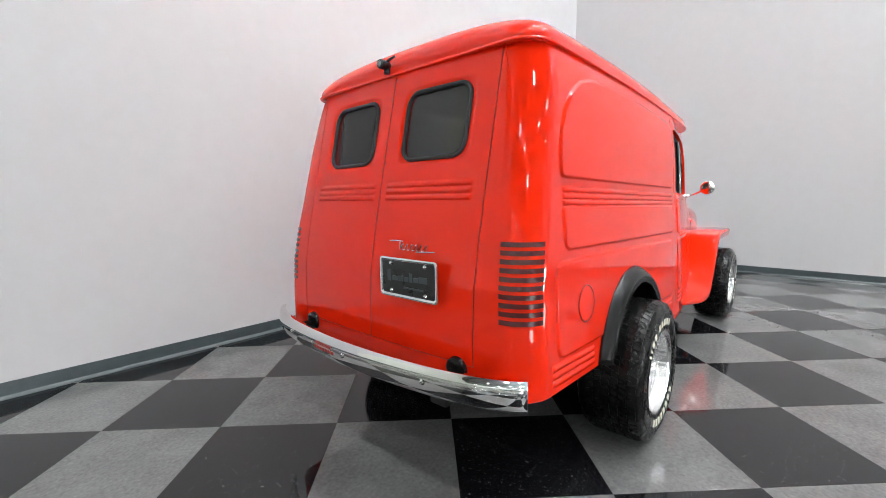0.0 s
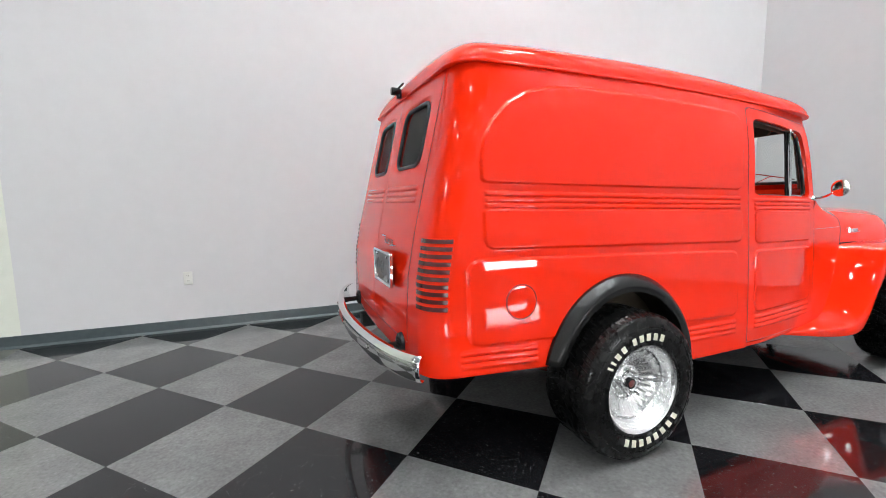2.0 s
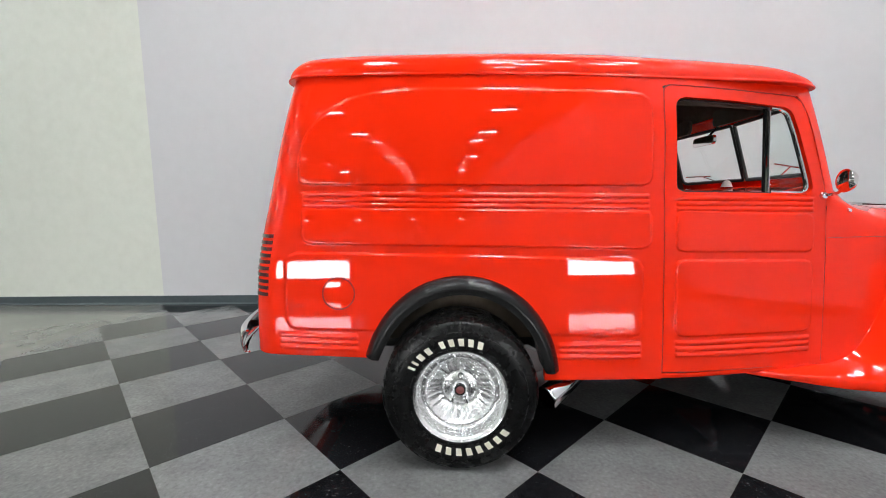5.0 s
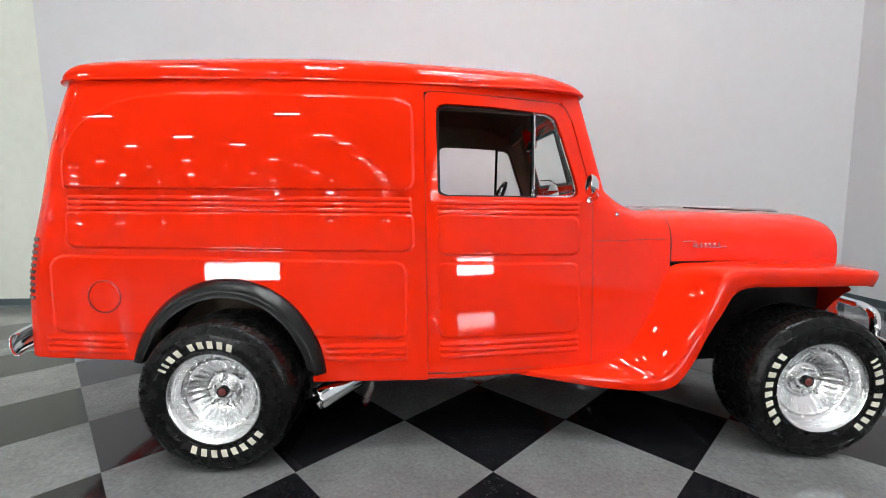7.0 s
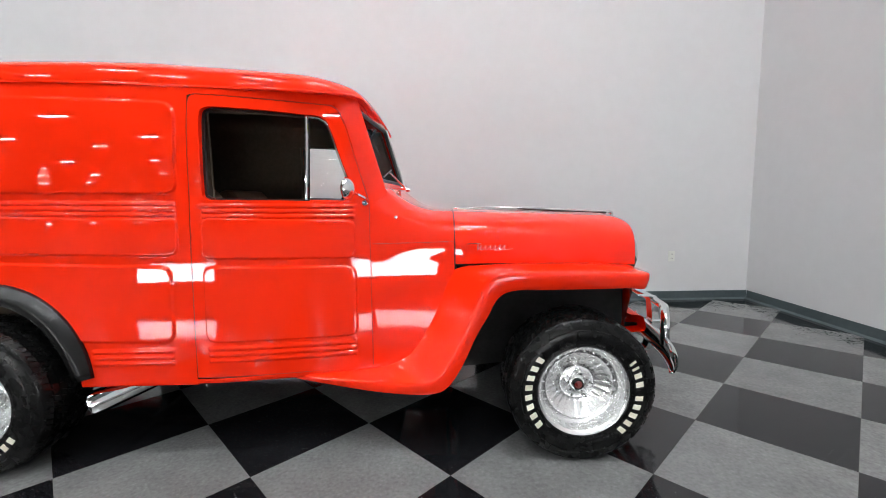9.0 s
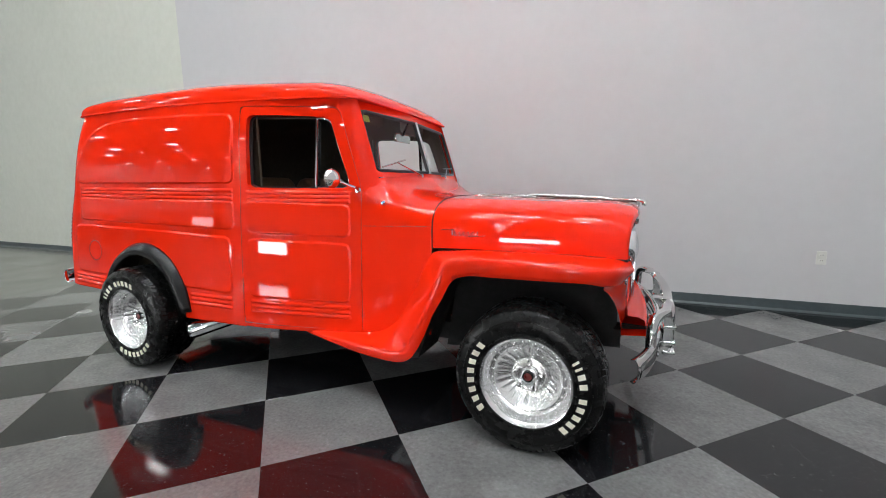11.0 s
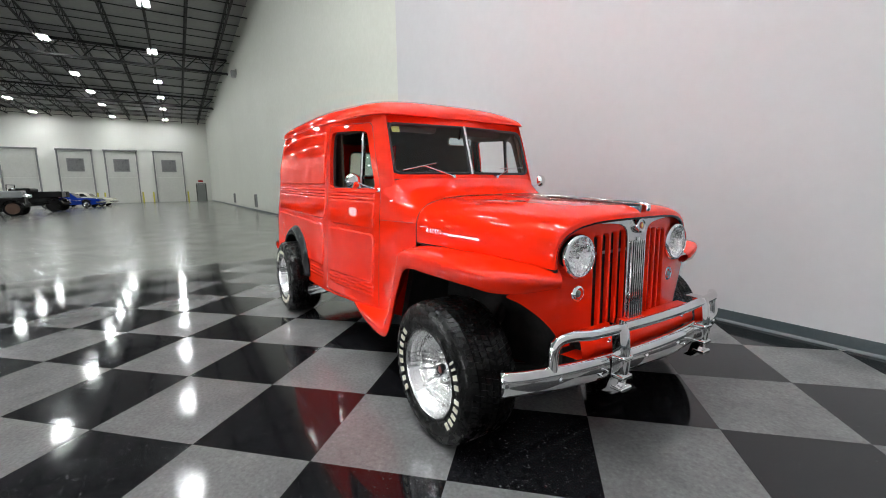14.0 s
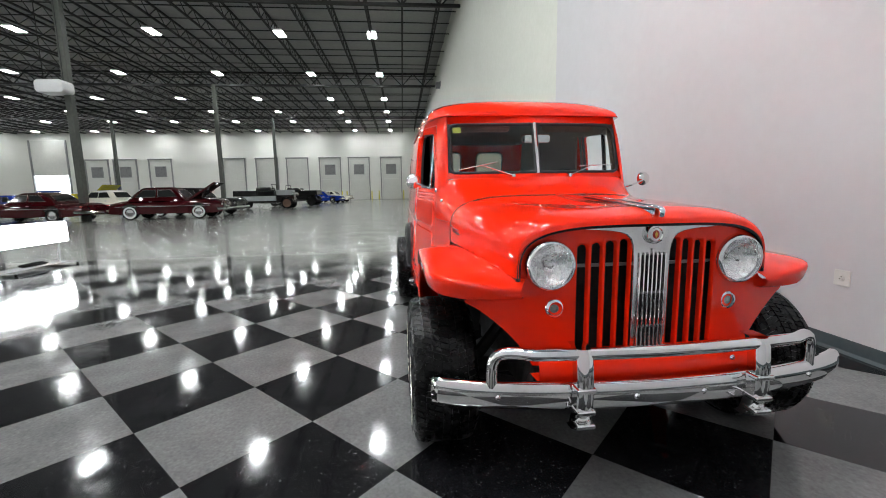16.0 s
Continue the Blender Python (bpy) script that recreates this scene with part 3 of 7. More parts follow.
def front_door(s):
    """Cab door with its window opening."""
    x0, x1, z0, z1 = 0.8945, 1.676, 0.386, 1.150
    xs = np.unique(np.concatenate([np.linspace(x0, x1, 84), np.linspace(x0, 1.0, 36), np.linspace(1.56, x1, 36)]))
    zs = np.unique(np.concatenate([np.linspace(z0, 0.60, 60), np.linspace(0.60, 0.85, 30), np.linspace(0.85, 0.96, 30), np.linspace(0.96, 1.08, 26), np.linspace(1.08, z1, 26)]))
    gx, gz = np.meshgrid(xs, zs, indexing="ij")
    pts = np.stack([gx, skin(gx, gz) * s, gz], -1).reshape(-1, 3)
    door = sheet("cab_door", pts, len(xs), len(zs), M_RED, van, flip=s < 0)
    outer = [[(x0, z1), (x1, z1)], [(x1, z1), (1.667, 1.20), (1.575, 1.52), (1.545, 1.588), (1.51, 1.612)],
             [(1.51, 1.612), (1.2, 1.638), (x0 + 0.03, 1.659)], [(x0 + 0.03, 1.659), (x0 + 0.006, 1.650), (x0, 1.625), (x0, z1)]]
    a, b = matched(outer, WINDOW, SIDES)
    rows = ring_patch(a, b, 16)
    # reveal: the opening's edge rolls inward
    pts, n = [], len(a)
    for row in rows:
        for x, z in row:
            pts.append((x, float(skin(x, z)) * s, z))
    for depth in (0.010, 0.030):
        for x, z in rows[-1]:
            pts.append((x, (float(half_width(x, z)) - depth) * s, z))
    faces = []
    for i in range(len(rows) + 1):
        for j in range(n):
            f = (i * n + j, i * n + (j + 1) % n, (i + 1) * n + (j + 1) % n, (i + 1) * n + j)
            faces.append(f if s < 0 else f[::-1])
    part("window_surround", mesh_of("window_surround", pts, faces), M_RED, door, angle=50)
    # black run channel and pane
    loop, small = pane_loop(0.0), pane_loop(0.035)
    pts, faces = [], []
    for lp, d in ((loop, 0.026), (small, 0.024), (small, 0.040), (loop, 0.045)):
        pts += [(x, (float(half_width(x, z)) - d) * s, z) for x, z in lp]
    for i in range(3):
        for j in range(n):
            faces.append((i * n + j, i * n + (j + 1) % n, (i + 1) * n + (j + 1) % n, (i + 1) * n + j))
    part("window_seal", mesh_of("window_seal", pts, faces), M_GASKET, door, "black rubber window seal")
    # quarter-light: chrome post and frame with its pane
    post = [(1.392, 1.183), (1.400, 1.577)]
    bm = bmesh.new()
    tube(bm, [(x, (float(half_width(x, z)) - 0.022) * s, z) for x, z in post], 0.0085, 8)
    part("vent_post", bm, M_CHROME, door, "chrome vent window post")
    front = [p for p in pane_loop(0.03) if p[0] > 1.402]
    front.sort(key=lambda p: math.atan2(p[1] - 1.36, p[0] - 1.42))
    bm = bmesh.new()
    tube(bm, [(x, (float(half_width(x, z)) - 0.022) * s, z) for x, z in front], 0.0075, 8)
    part("vent_frame", bm, M_CHROME, door, "chrome vent window frame")
    verts = [(x, (float(half_width(x, z)) - 0.026) * s, z) for x, z in [(1.402, 1.185)] + [tuple(p) for p in front] + [(1.402, 1.573)]]
    pane = part("vent_pane", mesh_of("vent_pane", verts, [tuple(range(len(verts)))]), M_GLASS, door, "clear vent window glass", smooth=False)
    pane.visible_shadow = False
    bm = bmesh.new()
    tube(bm, [(x, (float(half_width(x, z)) - 0.040) * s, z) for x, z in post], 0.0105, 8)
    part("post_trim", bm, M_TRIM, door, "black inner post")
    # dark lining round the opening, inside
    pts, faces = [], []
    inner_rows = ring_patch(a, b, 4)
    for row in inner_rows:
        pts += [(x, (float(half_width(x, z)) - 0.047) * s, z) for x, z in row]
    for i in range(4):
        for j in range(n):
            f = (i * n + j, i * n + (j + 1) % n, (i + 1) * n + (j + 1) % n, (i + 1) * n + j)
            faces.append(f if s > 0 else f[::-1])
    part("inner_frame", mesh_of("inner_frame", pts, faces), M_CABIN, door, "dark lining round the window")
    # inner trim of the door
    bm = bmesh.new()
    prism(bm, [(0.91, 0.42), (1.655, 0.42), (1.64, 1.165), (0.91, 1.175)], "y", s * 0.655, s * 0.675)
    part("door_trim", bm, M_CABIN, door, "dark inner door trim")
    # dark shut line
    line = [(x0 - 0.002, 0.383), (x0 - 0.002, 1.64), (x0 + 0.02, 1.664), (1.2, 1.643), (1.513, 1.616), (1.552, 1.590), (1.672, 1.19), (1.678, 1.15), (1.678, 0.383), (x0 - 0.002, 0.383)]
    bm = bmesh.new()
    tube(bm, [(x, (float(half_width(x, z)) - 0.0040) * s, z) for x, z in resample(line, 150)], 0.0028, 6, caps=False)
    part("shut_line", bm, M_GAP, door, "dark gap round the door")
    return door


def side_fillers(s):
    """Header over the door, sill under it, pillar behind the windscreen."""
    xs = np.linspace(0.885, 1.535, 60)
    rows = []
    for f in np.linspace(0, 1, 8):
        zl = np.interp(xs, (0.885, 0.92, 1.2, 1.51, 1.60), (1.655, 1.664, 1.643, 1.617, 1.60))
        z = zl + (drip_z(xs) + 0.010 - zl) * f
        rows.append(np.stack([xs, half_width(xs, z) * s, z], 1))
    sheet("door_header", np.concatenate(rows), 8, 60, M_RED, van, flip=s > 0)
    xs = np.linspace(0.885, 1.76, 60)
    rows = []
    for z, d in ((0.382, 0.0), (0.372, 0.0), (0.362, 0.002), (0.357, 0.008), (0.357, 0.06)):
        rows.append(np.stack([xs, (half_width(xs, z) - d) * s, np.full(60, z) - 0.004 * smooth01((1.3 - xs) / 0.4) + 0.012 * smooth01((xs - 1.3) / 0.4)], 1))
    sheet("sill", np.concatenate(rows), 5, 60, M_RED, van, flip=s < 0)
    # windscreen pillar, from the door's front edge round to the glass
    rows = []
    for f in np.linspace(0, 1, 30):
        z = 1.674 + (1.118 - 1.674) * f
        xa = np.interp(z, (1.15, 1.20, 1.52, 1.588, 1.612, 1.64), (1.679, 1.672, 1.582, 1.553, 1.53, 1.50))
        a = Vector((xa, float(half_width(xa, z)), z))
        xb = 1.622 + (1.600 - z) * 0.292
        b = Vector((xb + 0.018, 0.592 + 0.03 * (1.6 - z), z + 0.004))
        k = Vector((xb + 0.012, float(half_width(xa, z)) - 0.030, z))
        rows.append((xa - 0.022, (a.y - 0.013) * s, z))
        rows.append((xa - 0.001, (a.y - 0.010) * s, z))
        for t in np.linspace(0, 1, 14):
            p = a * (1 - t) ** 2 + k * (2 * t * (1 - t)) + b * t * t
            rows.append((p.x, p.y * s, p.z))
    sheet("windscreen_pillar", rows, 30, 16, M_RED, van, flip=s < 0)
    # brown lining inside the pillar and over the door
    rows = []
    for f in np.linspace(0, 1, 12):
        z = 1.70 + (1.19 - 1.70) * f
        xa = np.interp(z, (1.15, 1.20, 1.52, 1.588, 1.612, 1.64), (1.679, 1.672, 1.582, 1.553, 1.53, 1.50)) - 0.03
        xb = 1.600 + (1.600 - z) * 0.292
        for x, y in ((xa, float(half_width(xa, z)) - 0.052), (xb - 0.02, 0.618), (xb, 0.585), (xb + 0.004, 0.56)):
            rows.append((x, y * s, z))
    sheet("pillar_lining", rows, 12, 4, M_CABIN, van, "brown pillar lining", angle=60)
    bm = bmesh.new()
    y0, y1 = sorted((0.612 * s, 0.600 * s))
    prism(bm, [(0.90, 1.60), (1.20, 1.585), (1.46, 1.56), (1.52, 1.60), (1.50, 1.72), (0.90, 1.74)], "y", y0, y1)
    part("header_lining", bm, M_CABIN, van, "brown lining over the door", smooth=False)


for s in (-1, 1):
    front_door(s)
    side_fillers(s)


def roof():
    """Crowned roof with rounded ends and a drip rail."""
    x0, x1, nx, ny = -0.803, 1.662, 90, 61
    t = np.sin(np.linspace(-math.pi / 2, math.pi / 2, nx))
    rows = []
    for u in t:
        x = (x0 + x1) / 2 + u * (x1 - x0) / 2
        back = np.clip((x0 + 0.20 - x) / 0.20, 0, 1)
        turn = np.clip((x0 + 0.13 - x) / 0.13, 0, 1)
        ahead = np.clip((x - (x1 - 0.34)) / 0.34, 0, 1)
        w = 0.701 - 0.13 * (1 - math.sqrt(max(0.0, 1 - turn ** 2))) - 0.13 * (1 - math.sqrt(max(0.0, 1 - ahead ** 2)))
        fade = (max(0.0, 1 - back ** 2.6) ** (1 / 2.2)) * (max(0.0, 1 - ahead ** 2.0) ** (1 / 2.0))
        top = np.interp(x, (-0.8, -0.45, 0.0, 0.4, 0.7, 1.1, 1.4, 1.7), (1.878, 1.900, 1.903, 1.897, 1.883, 1.845, 1.810, 1.78))
        zd = float(drip_z(x))
        row = []
        for v in np.sin(np.linspace(-math.pi / 2, math.pi / 2, ny)):
            z = zd + (top - zd) * fade * max(0.0, 1 - abs(v) ** 3.0) ** (1 / 2.6)
            xx = x
            if ahead > 0:
                xx = x - 0.014 * ahead * abs(v) ** 2
            row.append((xx, v * w, z))
        rows.append(row)
    pts = [p for row in rows for p in row]
    ob = sheet("roof", pts, nx, ny, M_RED, van, flip=True, angle=60)
    # drip rail round the edge
    loop = [row[0] for row in rows] + [p for p in rows[-1][1:-1]] + [row[-1] for row in rows[::-1]] + [p for p in rows[0][::-1][1:-1]]
    pts, faces, n = [], [], len(loop)
    prof = ((0.0, 0.004), (0.005, 0.0), (0.0075, -0.005), (0.006, -0.009), (0.001, -0.010), (-0.055, -0.006))
    for out, up in prof:
        for k, p in enumerate(loop):
            a, b = Vector(loop[k - 2]), Vector(loop[(k + 2) % n])
            d = (b - a)
            nrm = Vector((d.y, -d.x, 0)).normalized()
            q = Vector(p) + nrm * out
            pts.append((q.x, q.y, p[2] + up))
    for i in range(len(prof) - 1):
        for k in range(n):
            faces.append((i * n + k, i * n + (k + 1) % n, (i + 1) * n + (k + 1) % n, (i + 1) * n + k))
    part("drip_rail", mesh_of("drip_rail", pts, faces), M_RED, ob, angle=60)
    # headliner below the roof
    low = [(-0.73 + (x - x0) * (1.53 + 0.73) / (x1 - x0), y * 0.90, z - 0.025) for row in rows for x, y, z in row]
    sheet("headliner", low, nx, ny, M_CABIN, van, "brown cloth headliner", angle=60)


roof()


def tail_door(s):
    """One of the pair of tail doors with its rounded window. s: -1 right."""
    y0, y1, z0, z1 = 0.002, 0.558, 0.572, 1.722
    wy0, wy1, wz0, wz1 = 0.098, 0.440, 1.338, 1.630
    rr = 0.062

    def at(y, z, out=0.0):
        r = 0.0
        for zc in (1.184, 1.211, 1.238):
            d = (z - zc) / 0.0105
            e = min(1.0, max(0.0, (y - 0.035) / 0.012)) * min(1.0, max(0.0, (0.505 - y) / 0.012))
            if abs(d) < 1:
                r = max(r, 0.0065 * math.sqrt(1 - d * d) * e)
        return (float(rear_x(z)) - 0.02 * (1 - (y / 0.67) ** 2) - r - out, y * s, z)

    ys = np.unique(np.concatenate([np.linspace(y0, y1, 44), np.linspace(0.03, 0.05, 6), np.linspace(0.49, 0.51, 6)]))
    zs = np.unique(np.concatenate([np.linspace(z0, 1.16, 40), np.linspace(1.16, 1.27, 36)]))
    pts = [at(y, z) for y in ys for z in zs]
    door = sheet("tail_door", pts, len(ys), len(zs), M_RED, van, flip=s > 0)
    rect = round_rect(wy0, wz0, wy1, wz1, rr, 8)
    n = len(rect)
    out = []
    corners = [(y1, z1), (y0, z1), (y0, 1.27), (y1, 1.27)]
    loop = []
    per = n // 4
    for k in range(4):
        a, b = corners[k], corners[(k + 1) % 4]
        prev = corners[k - 1]
        for j in range(per):
            f = (j - (per - 1) / 2) / (per - 1) if per > 1 else 0
            if f < 0:
                loop.append((a[0] + (prev[0] - a[0]) * (-f) * 0.9, a[1] + (prev[1] - a[1]) * (-f) * 0.9))
            else:
                loop.append((a[0] + (b[0] - a[0]) * f * 0.9, a[1] + (b[1] - a[1]) * f * 0.9))
    for k in range(4):
        loop[k * per + per // 2] = corners[k]
    rows = ring_patch(loop, rect, 14)
    pts, faces = [], []
    for i, row in enumerate(rows):
        dish = 0.010 * smooth01((i / 14 - 0.72) / 0.28)
        pts += [at(y, z, -float(dish)) for y, z in row]
    pts += [at(y, z, -0.03) for y, z in rows[-1]]
    for i in range(len(rows)):
        for j in range(n):
            f = (i * n + j, i * n + (j + 1) % n, (i + 1) * n + (j + 1) % n, (i + 1) * n + j)
            faces.append(f)
    part("window_surround", mesh_of("window_surround", pts, faces), M_RED, door, angle=50)
    # rubber gasket and tinted pane
    bm = bmesh.new()
    tube(bm, [at(y, z, -0.008) for y, z in round_rect(wy0 + 0.003, wz0 + 0.003, wy1 - 0.003, wz1 - 0.003, rr - 0.002, 8)], 0.0095, 8, close=True)
    part("window_gasket", bm, M_GASKET, door, "black rubber window gasket")
    verts = [at(y, z, -0.012) for y, z in rect]
    pane = part("window_pane", mesh_of("window_pane", verts, [tuple(range(n))]), M_TINT, door, "dark tinted glass", smooth=False)
    pane.visible_shadow = False
    # gap line
    bm = bmesh.new()
    line = resample([(0.0, 0.569), (0.560, 0.569), (0.560, 1.725)] + ([(0.0, 1.725), (0.0, 0.569)] if s > 0 else []), 120)
    tube(bm, [at(y, z, -0.0035) for y, z in line if z < 1.718], 0.0026, 6, caps=False)
    part("gap_line", bm, M_GAP, door, "dark gap round the door")
    return door


for s in (-1, 1):
    tail_door(s)


def tail_apron():
    """Red panel under the tail doors."""
    ys = np.linspace(-0.566, 0.566, 60)
    rows = []
    for z, d in ((0.568, 0.0), (0.555, 0.0), (0.53, 0.0), (0.50, 0.0), (0.487, 0.004), (0.483, 0.012), (0.487, 0.05)):
        x = rear_x(z) - 0.02 * (1 - (ys / 0.67) ** 2) + d
        rows.append(np.stack([x, ys, np.full(60, z)], 1))
    sheet("tail_apron", np.concatenate(rows), 7, 60, M_RED, van, flip=True)
    ys = np.linspace(-0.566, 0.566, 40)
    rows = []
    for z in (1.722, 1.732, 1.745, 1.752):
        rows.append(np.stack([rear_x(z) - 0.02 * (1 - (ys / 0.67) ** 2), ys, np.full(40, z)], 1))
    sheet("tail_header", np.concatenate(rows), 4, 40, M_RED, van, flip=True)


tail_apron()


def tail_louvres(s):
    """Ten strips round the tail corner over the lamps, coloured like shaded slots."""
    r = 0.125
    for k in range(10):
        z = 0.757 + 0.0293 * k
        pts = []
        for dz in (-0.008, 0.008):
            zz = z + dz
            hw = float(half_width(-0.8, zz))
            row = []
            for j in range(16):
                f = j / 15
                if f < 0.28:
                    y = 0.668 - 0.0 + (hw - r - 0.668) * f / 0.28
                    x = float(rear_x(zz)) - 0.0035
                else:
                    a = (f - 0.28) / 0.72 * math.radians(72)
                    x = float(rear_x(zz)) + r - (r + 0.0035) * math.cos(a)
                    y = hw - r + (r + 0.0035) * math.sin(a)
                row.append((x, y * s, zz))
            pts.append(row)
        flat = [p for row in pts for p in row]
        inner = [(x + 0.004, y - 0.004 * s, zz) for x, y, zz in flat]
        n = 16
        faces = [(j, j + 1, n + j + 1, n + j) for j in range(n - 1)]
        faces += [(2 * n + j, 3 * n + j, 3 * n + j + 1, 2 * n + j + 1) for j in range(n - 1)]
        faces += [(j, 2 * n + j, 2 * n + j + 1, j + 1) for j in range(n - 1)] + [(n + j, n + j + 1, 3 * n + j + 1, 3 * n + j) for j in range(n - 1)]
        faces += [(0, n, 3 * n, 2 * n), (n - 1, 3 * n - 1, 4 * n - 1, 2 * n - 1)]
        part("tail_louvre", mesh_of("tail_louvre", flat + inner, faces), M_SLOT_SHADE, van, "dark red strip for the shade in a slot over the tail lamp")


# dark red that holds the shade inside the tail slots
M_SLOT_SHADE = varied("tail_slot_shade", (0.05, 0.004, 0.004), (0.09, 0.006, 0.005), 0.22, 3.0, 40.0, coat=0.25)
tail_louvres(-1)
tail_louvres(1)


def wheel_flare(s):
    """Black rubber flare round the rear wheel opening."""
    pts = []
    n, m = 48, 9
    a0, a1 = math.radians(173), math.radians(-3)
    for k in range(n + 1):
        a = a0 + (a1 - a0) * k / n
        end = abs(k / n - 0.5) * 2
        ro, ri = 0.417 + 0.022 * end ** 4, 0.338 + 0.035 * end ** 4
        for j in range(m):
            f = j / (m - 1)
            rad = ro + (ri - ro) * f
            bulge = math.sin(min(1.0, f * 1.25) * math.pi * 0.62)
            x, z = ARCH_X + rad * math.cos(a), ARCH_Z + rad * math.sin(a)
            y = float(half_width(x, max(z, 0.4))) + 0.004 + 0.052 * bulge * (1 - 0.15 * end ** 6)
            pts.append((x, y * s, z))
        x, z = ARCH_X + ri * math.cos(a), ARCH_Z + ri * math.sin(a)
        pts.append((x, 0.70 * s, z))
    ob = sheet("wheel_flare", pts, n + 1, m + 1, M_TRIM, van, "black moulded wheel flare", flip=s > 0, angle=60)
    md = ob.modifiers.new("thick", "SOLIDIFY")
    md.thickness, md.offset = 0.006, -1


wheel_flare(-1)
wheel_flare(1)


def fuel_door():
    bm = bmesh.new()
    cx, cz, r = -0.560, 0.760, 0.071
    c = bm.verts.new((cx, -float(half_width(cx, cz)) - 0.0072 - 0.0030, cz))
    rings = []
    for rad, d in ((r * 0.25, 0.0030), (r * 0.5, 0.0028), (r * 0.75, 0.0024), (r - 0.004, 0.0018), (r, -0.003)):
        rings.append([bm.verts.new((cx + rad * math.cos(a), -float(half_width(cx, cz + rad * math.sin(a))) - 0.0072 - d, cz + rad * math.sin(a))) for a in np.linspace(0, 2 * math.pi, 48, endpoint=False)])
    for k in range(48):
        bm.faces.new((c, rings[0][k], rings[0][(k + 1) % 48]))
        for a, b in zip(rings, rings[1:]):
            bm.faces.new((a[k], b[k], b[(k + 1) % 48], a[(k + 1) % 48]))
    part("fuel_door", bm, M_RED, van)
    bm = bmesh.new()
    tube(bm, [(cx + (r + 0.001) * math.cos(a), -float(half_width(cx, cz + r * math.sin(a))) - 0.0072, cz + (r + 0.001) * math.sin(a)) for a in np.linspace(0, 2 * math.pi, 48, endpoint=False)], 0.0032, 6, close=True)
    part("fuel_door_gap", bm, M_DARKRED, van)


fuel_door()


# ---- front of the van ----
def bonnet_section(f, na=57):
    """Points across the bonnet at f from its back (0) to its mouth (1)."""
    x = 2.080 + f * 0.985
    w = 0.640 + (0.530 - 0.640) * f ** 1.1
    zb = 0.862 + (0.826 - 0.862) * f ** 2
    zc = 1.122 - 0.040 * f - 0.004 * f ** 4
    nose = min(1.0, max(0.0, (x - 2.92) / 0.145))
    zc -= 0.042 * (1 - math.sqrt(max(0.0, 1 - nose ** 2)))
    w -= 0.014 * (1 - math.sqrt(max(0.0, 1 - nose ** 2)))
    row = []
    q = 2 / (4.2 - 0.5 * f)
    for a in np.linspace(0, math.pi, na):
        c, sn = math.cos(a), math.sin(a)
        u = math.copysign(abs(c) ** q, c)
        y = w * u
        row.append((x + f * f * (0.010 - 0.062 * u * u), y, zb + (zc - zb) * abs(sn) ** q))
    return row


def cowl(s):
    """From the door's front edge and the windscreen foot to the bonnet."""
    hood = bonnet_section(0.0)
    half = hood[:29]
    fore = [Vector((2.075, 0.668 + (0.6425 - 0.668) * k / 24, 0.40 + (0.862 - 0.40) * k / 24)) for k in range(24)] + [Vector((2.075, y * 1.004, z + 0.002)) for x, y, z in half]
    back = curve([(1.6795, float(half_width(1.68, 0.37)), 0.368), (1.6795, float(half_width(1.68, 0.7)), 0.70), (1.6795, float(half_width(1.68, 0.95)), 0.95), (1.6805, float(half_width(1.68, 1.1)), 1.10),
                  (1.698, 0.672, 1.150), (1.728, 0.640, 1.192), (1.744, 0.596, 1.226), (1.752, 0.50, 1.236), (1.768, 0.30, 1.238), (1.792, 0.0, 1.239)], 16)
    def along(pts):
        d = np.concatenate([[0], np.cumsum([(b - a).length for a, b in zip(pts, pts[1:])])])
        t = np.linspace(0, d[-1], 90)
        return [Vector([float(np.interp(q, d, [p[c] for p in pts])) for c in range(3)]) for q in t]

    # the two edges are matched by height below the shoulder and by width above it
    back, fore = along(back), along(fore)
    rows, pts = 30, []
    for k in range(rows):
        f = k / (rows - 1)
        for a, b in zip(back, fore):
            p = a.lerp(b, f)
            steep = float(smooth01((a.z - 1.08) / 0.13))
            g = 1 - (1 - f) ** 2.6
            p.z = a.z + (b.z - a.z) * (f + (g - f) * steep)
            pts.append((p.x, p.y * s, p.z))
    side = sheet("cowl_side", pts, rows, 90, M_RED, van, flip=s > 0, angle=60)
    seam = []
    for f in np.linspace(0.02, 0.985, 24):
        r = f * (rows - 1)
        i, u = int(min(r, rows - 2)), r - int(min(r, rows - 2))
        col = [Vector(pts[i * 90 + j]).lerp(Vector(pts[(i + 1) * 90 + j]), u) for j in range(60)]
        seam.append(min(col, key=lambda p: abs(p.z - 0.972)))
    for p in seam:
        p.y -= 0.0022 * s
        p.z = 0.972
    bm = bmesh.new()
    tube(bm, seam, 0.0030, 6, caps=False)
    part("panel_seam", bm, M_DARKRED, side, "fine seam across the cowl side")


cowl(-1)
cowl(1)


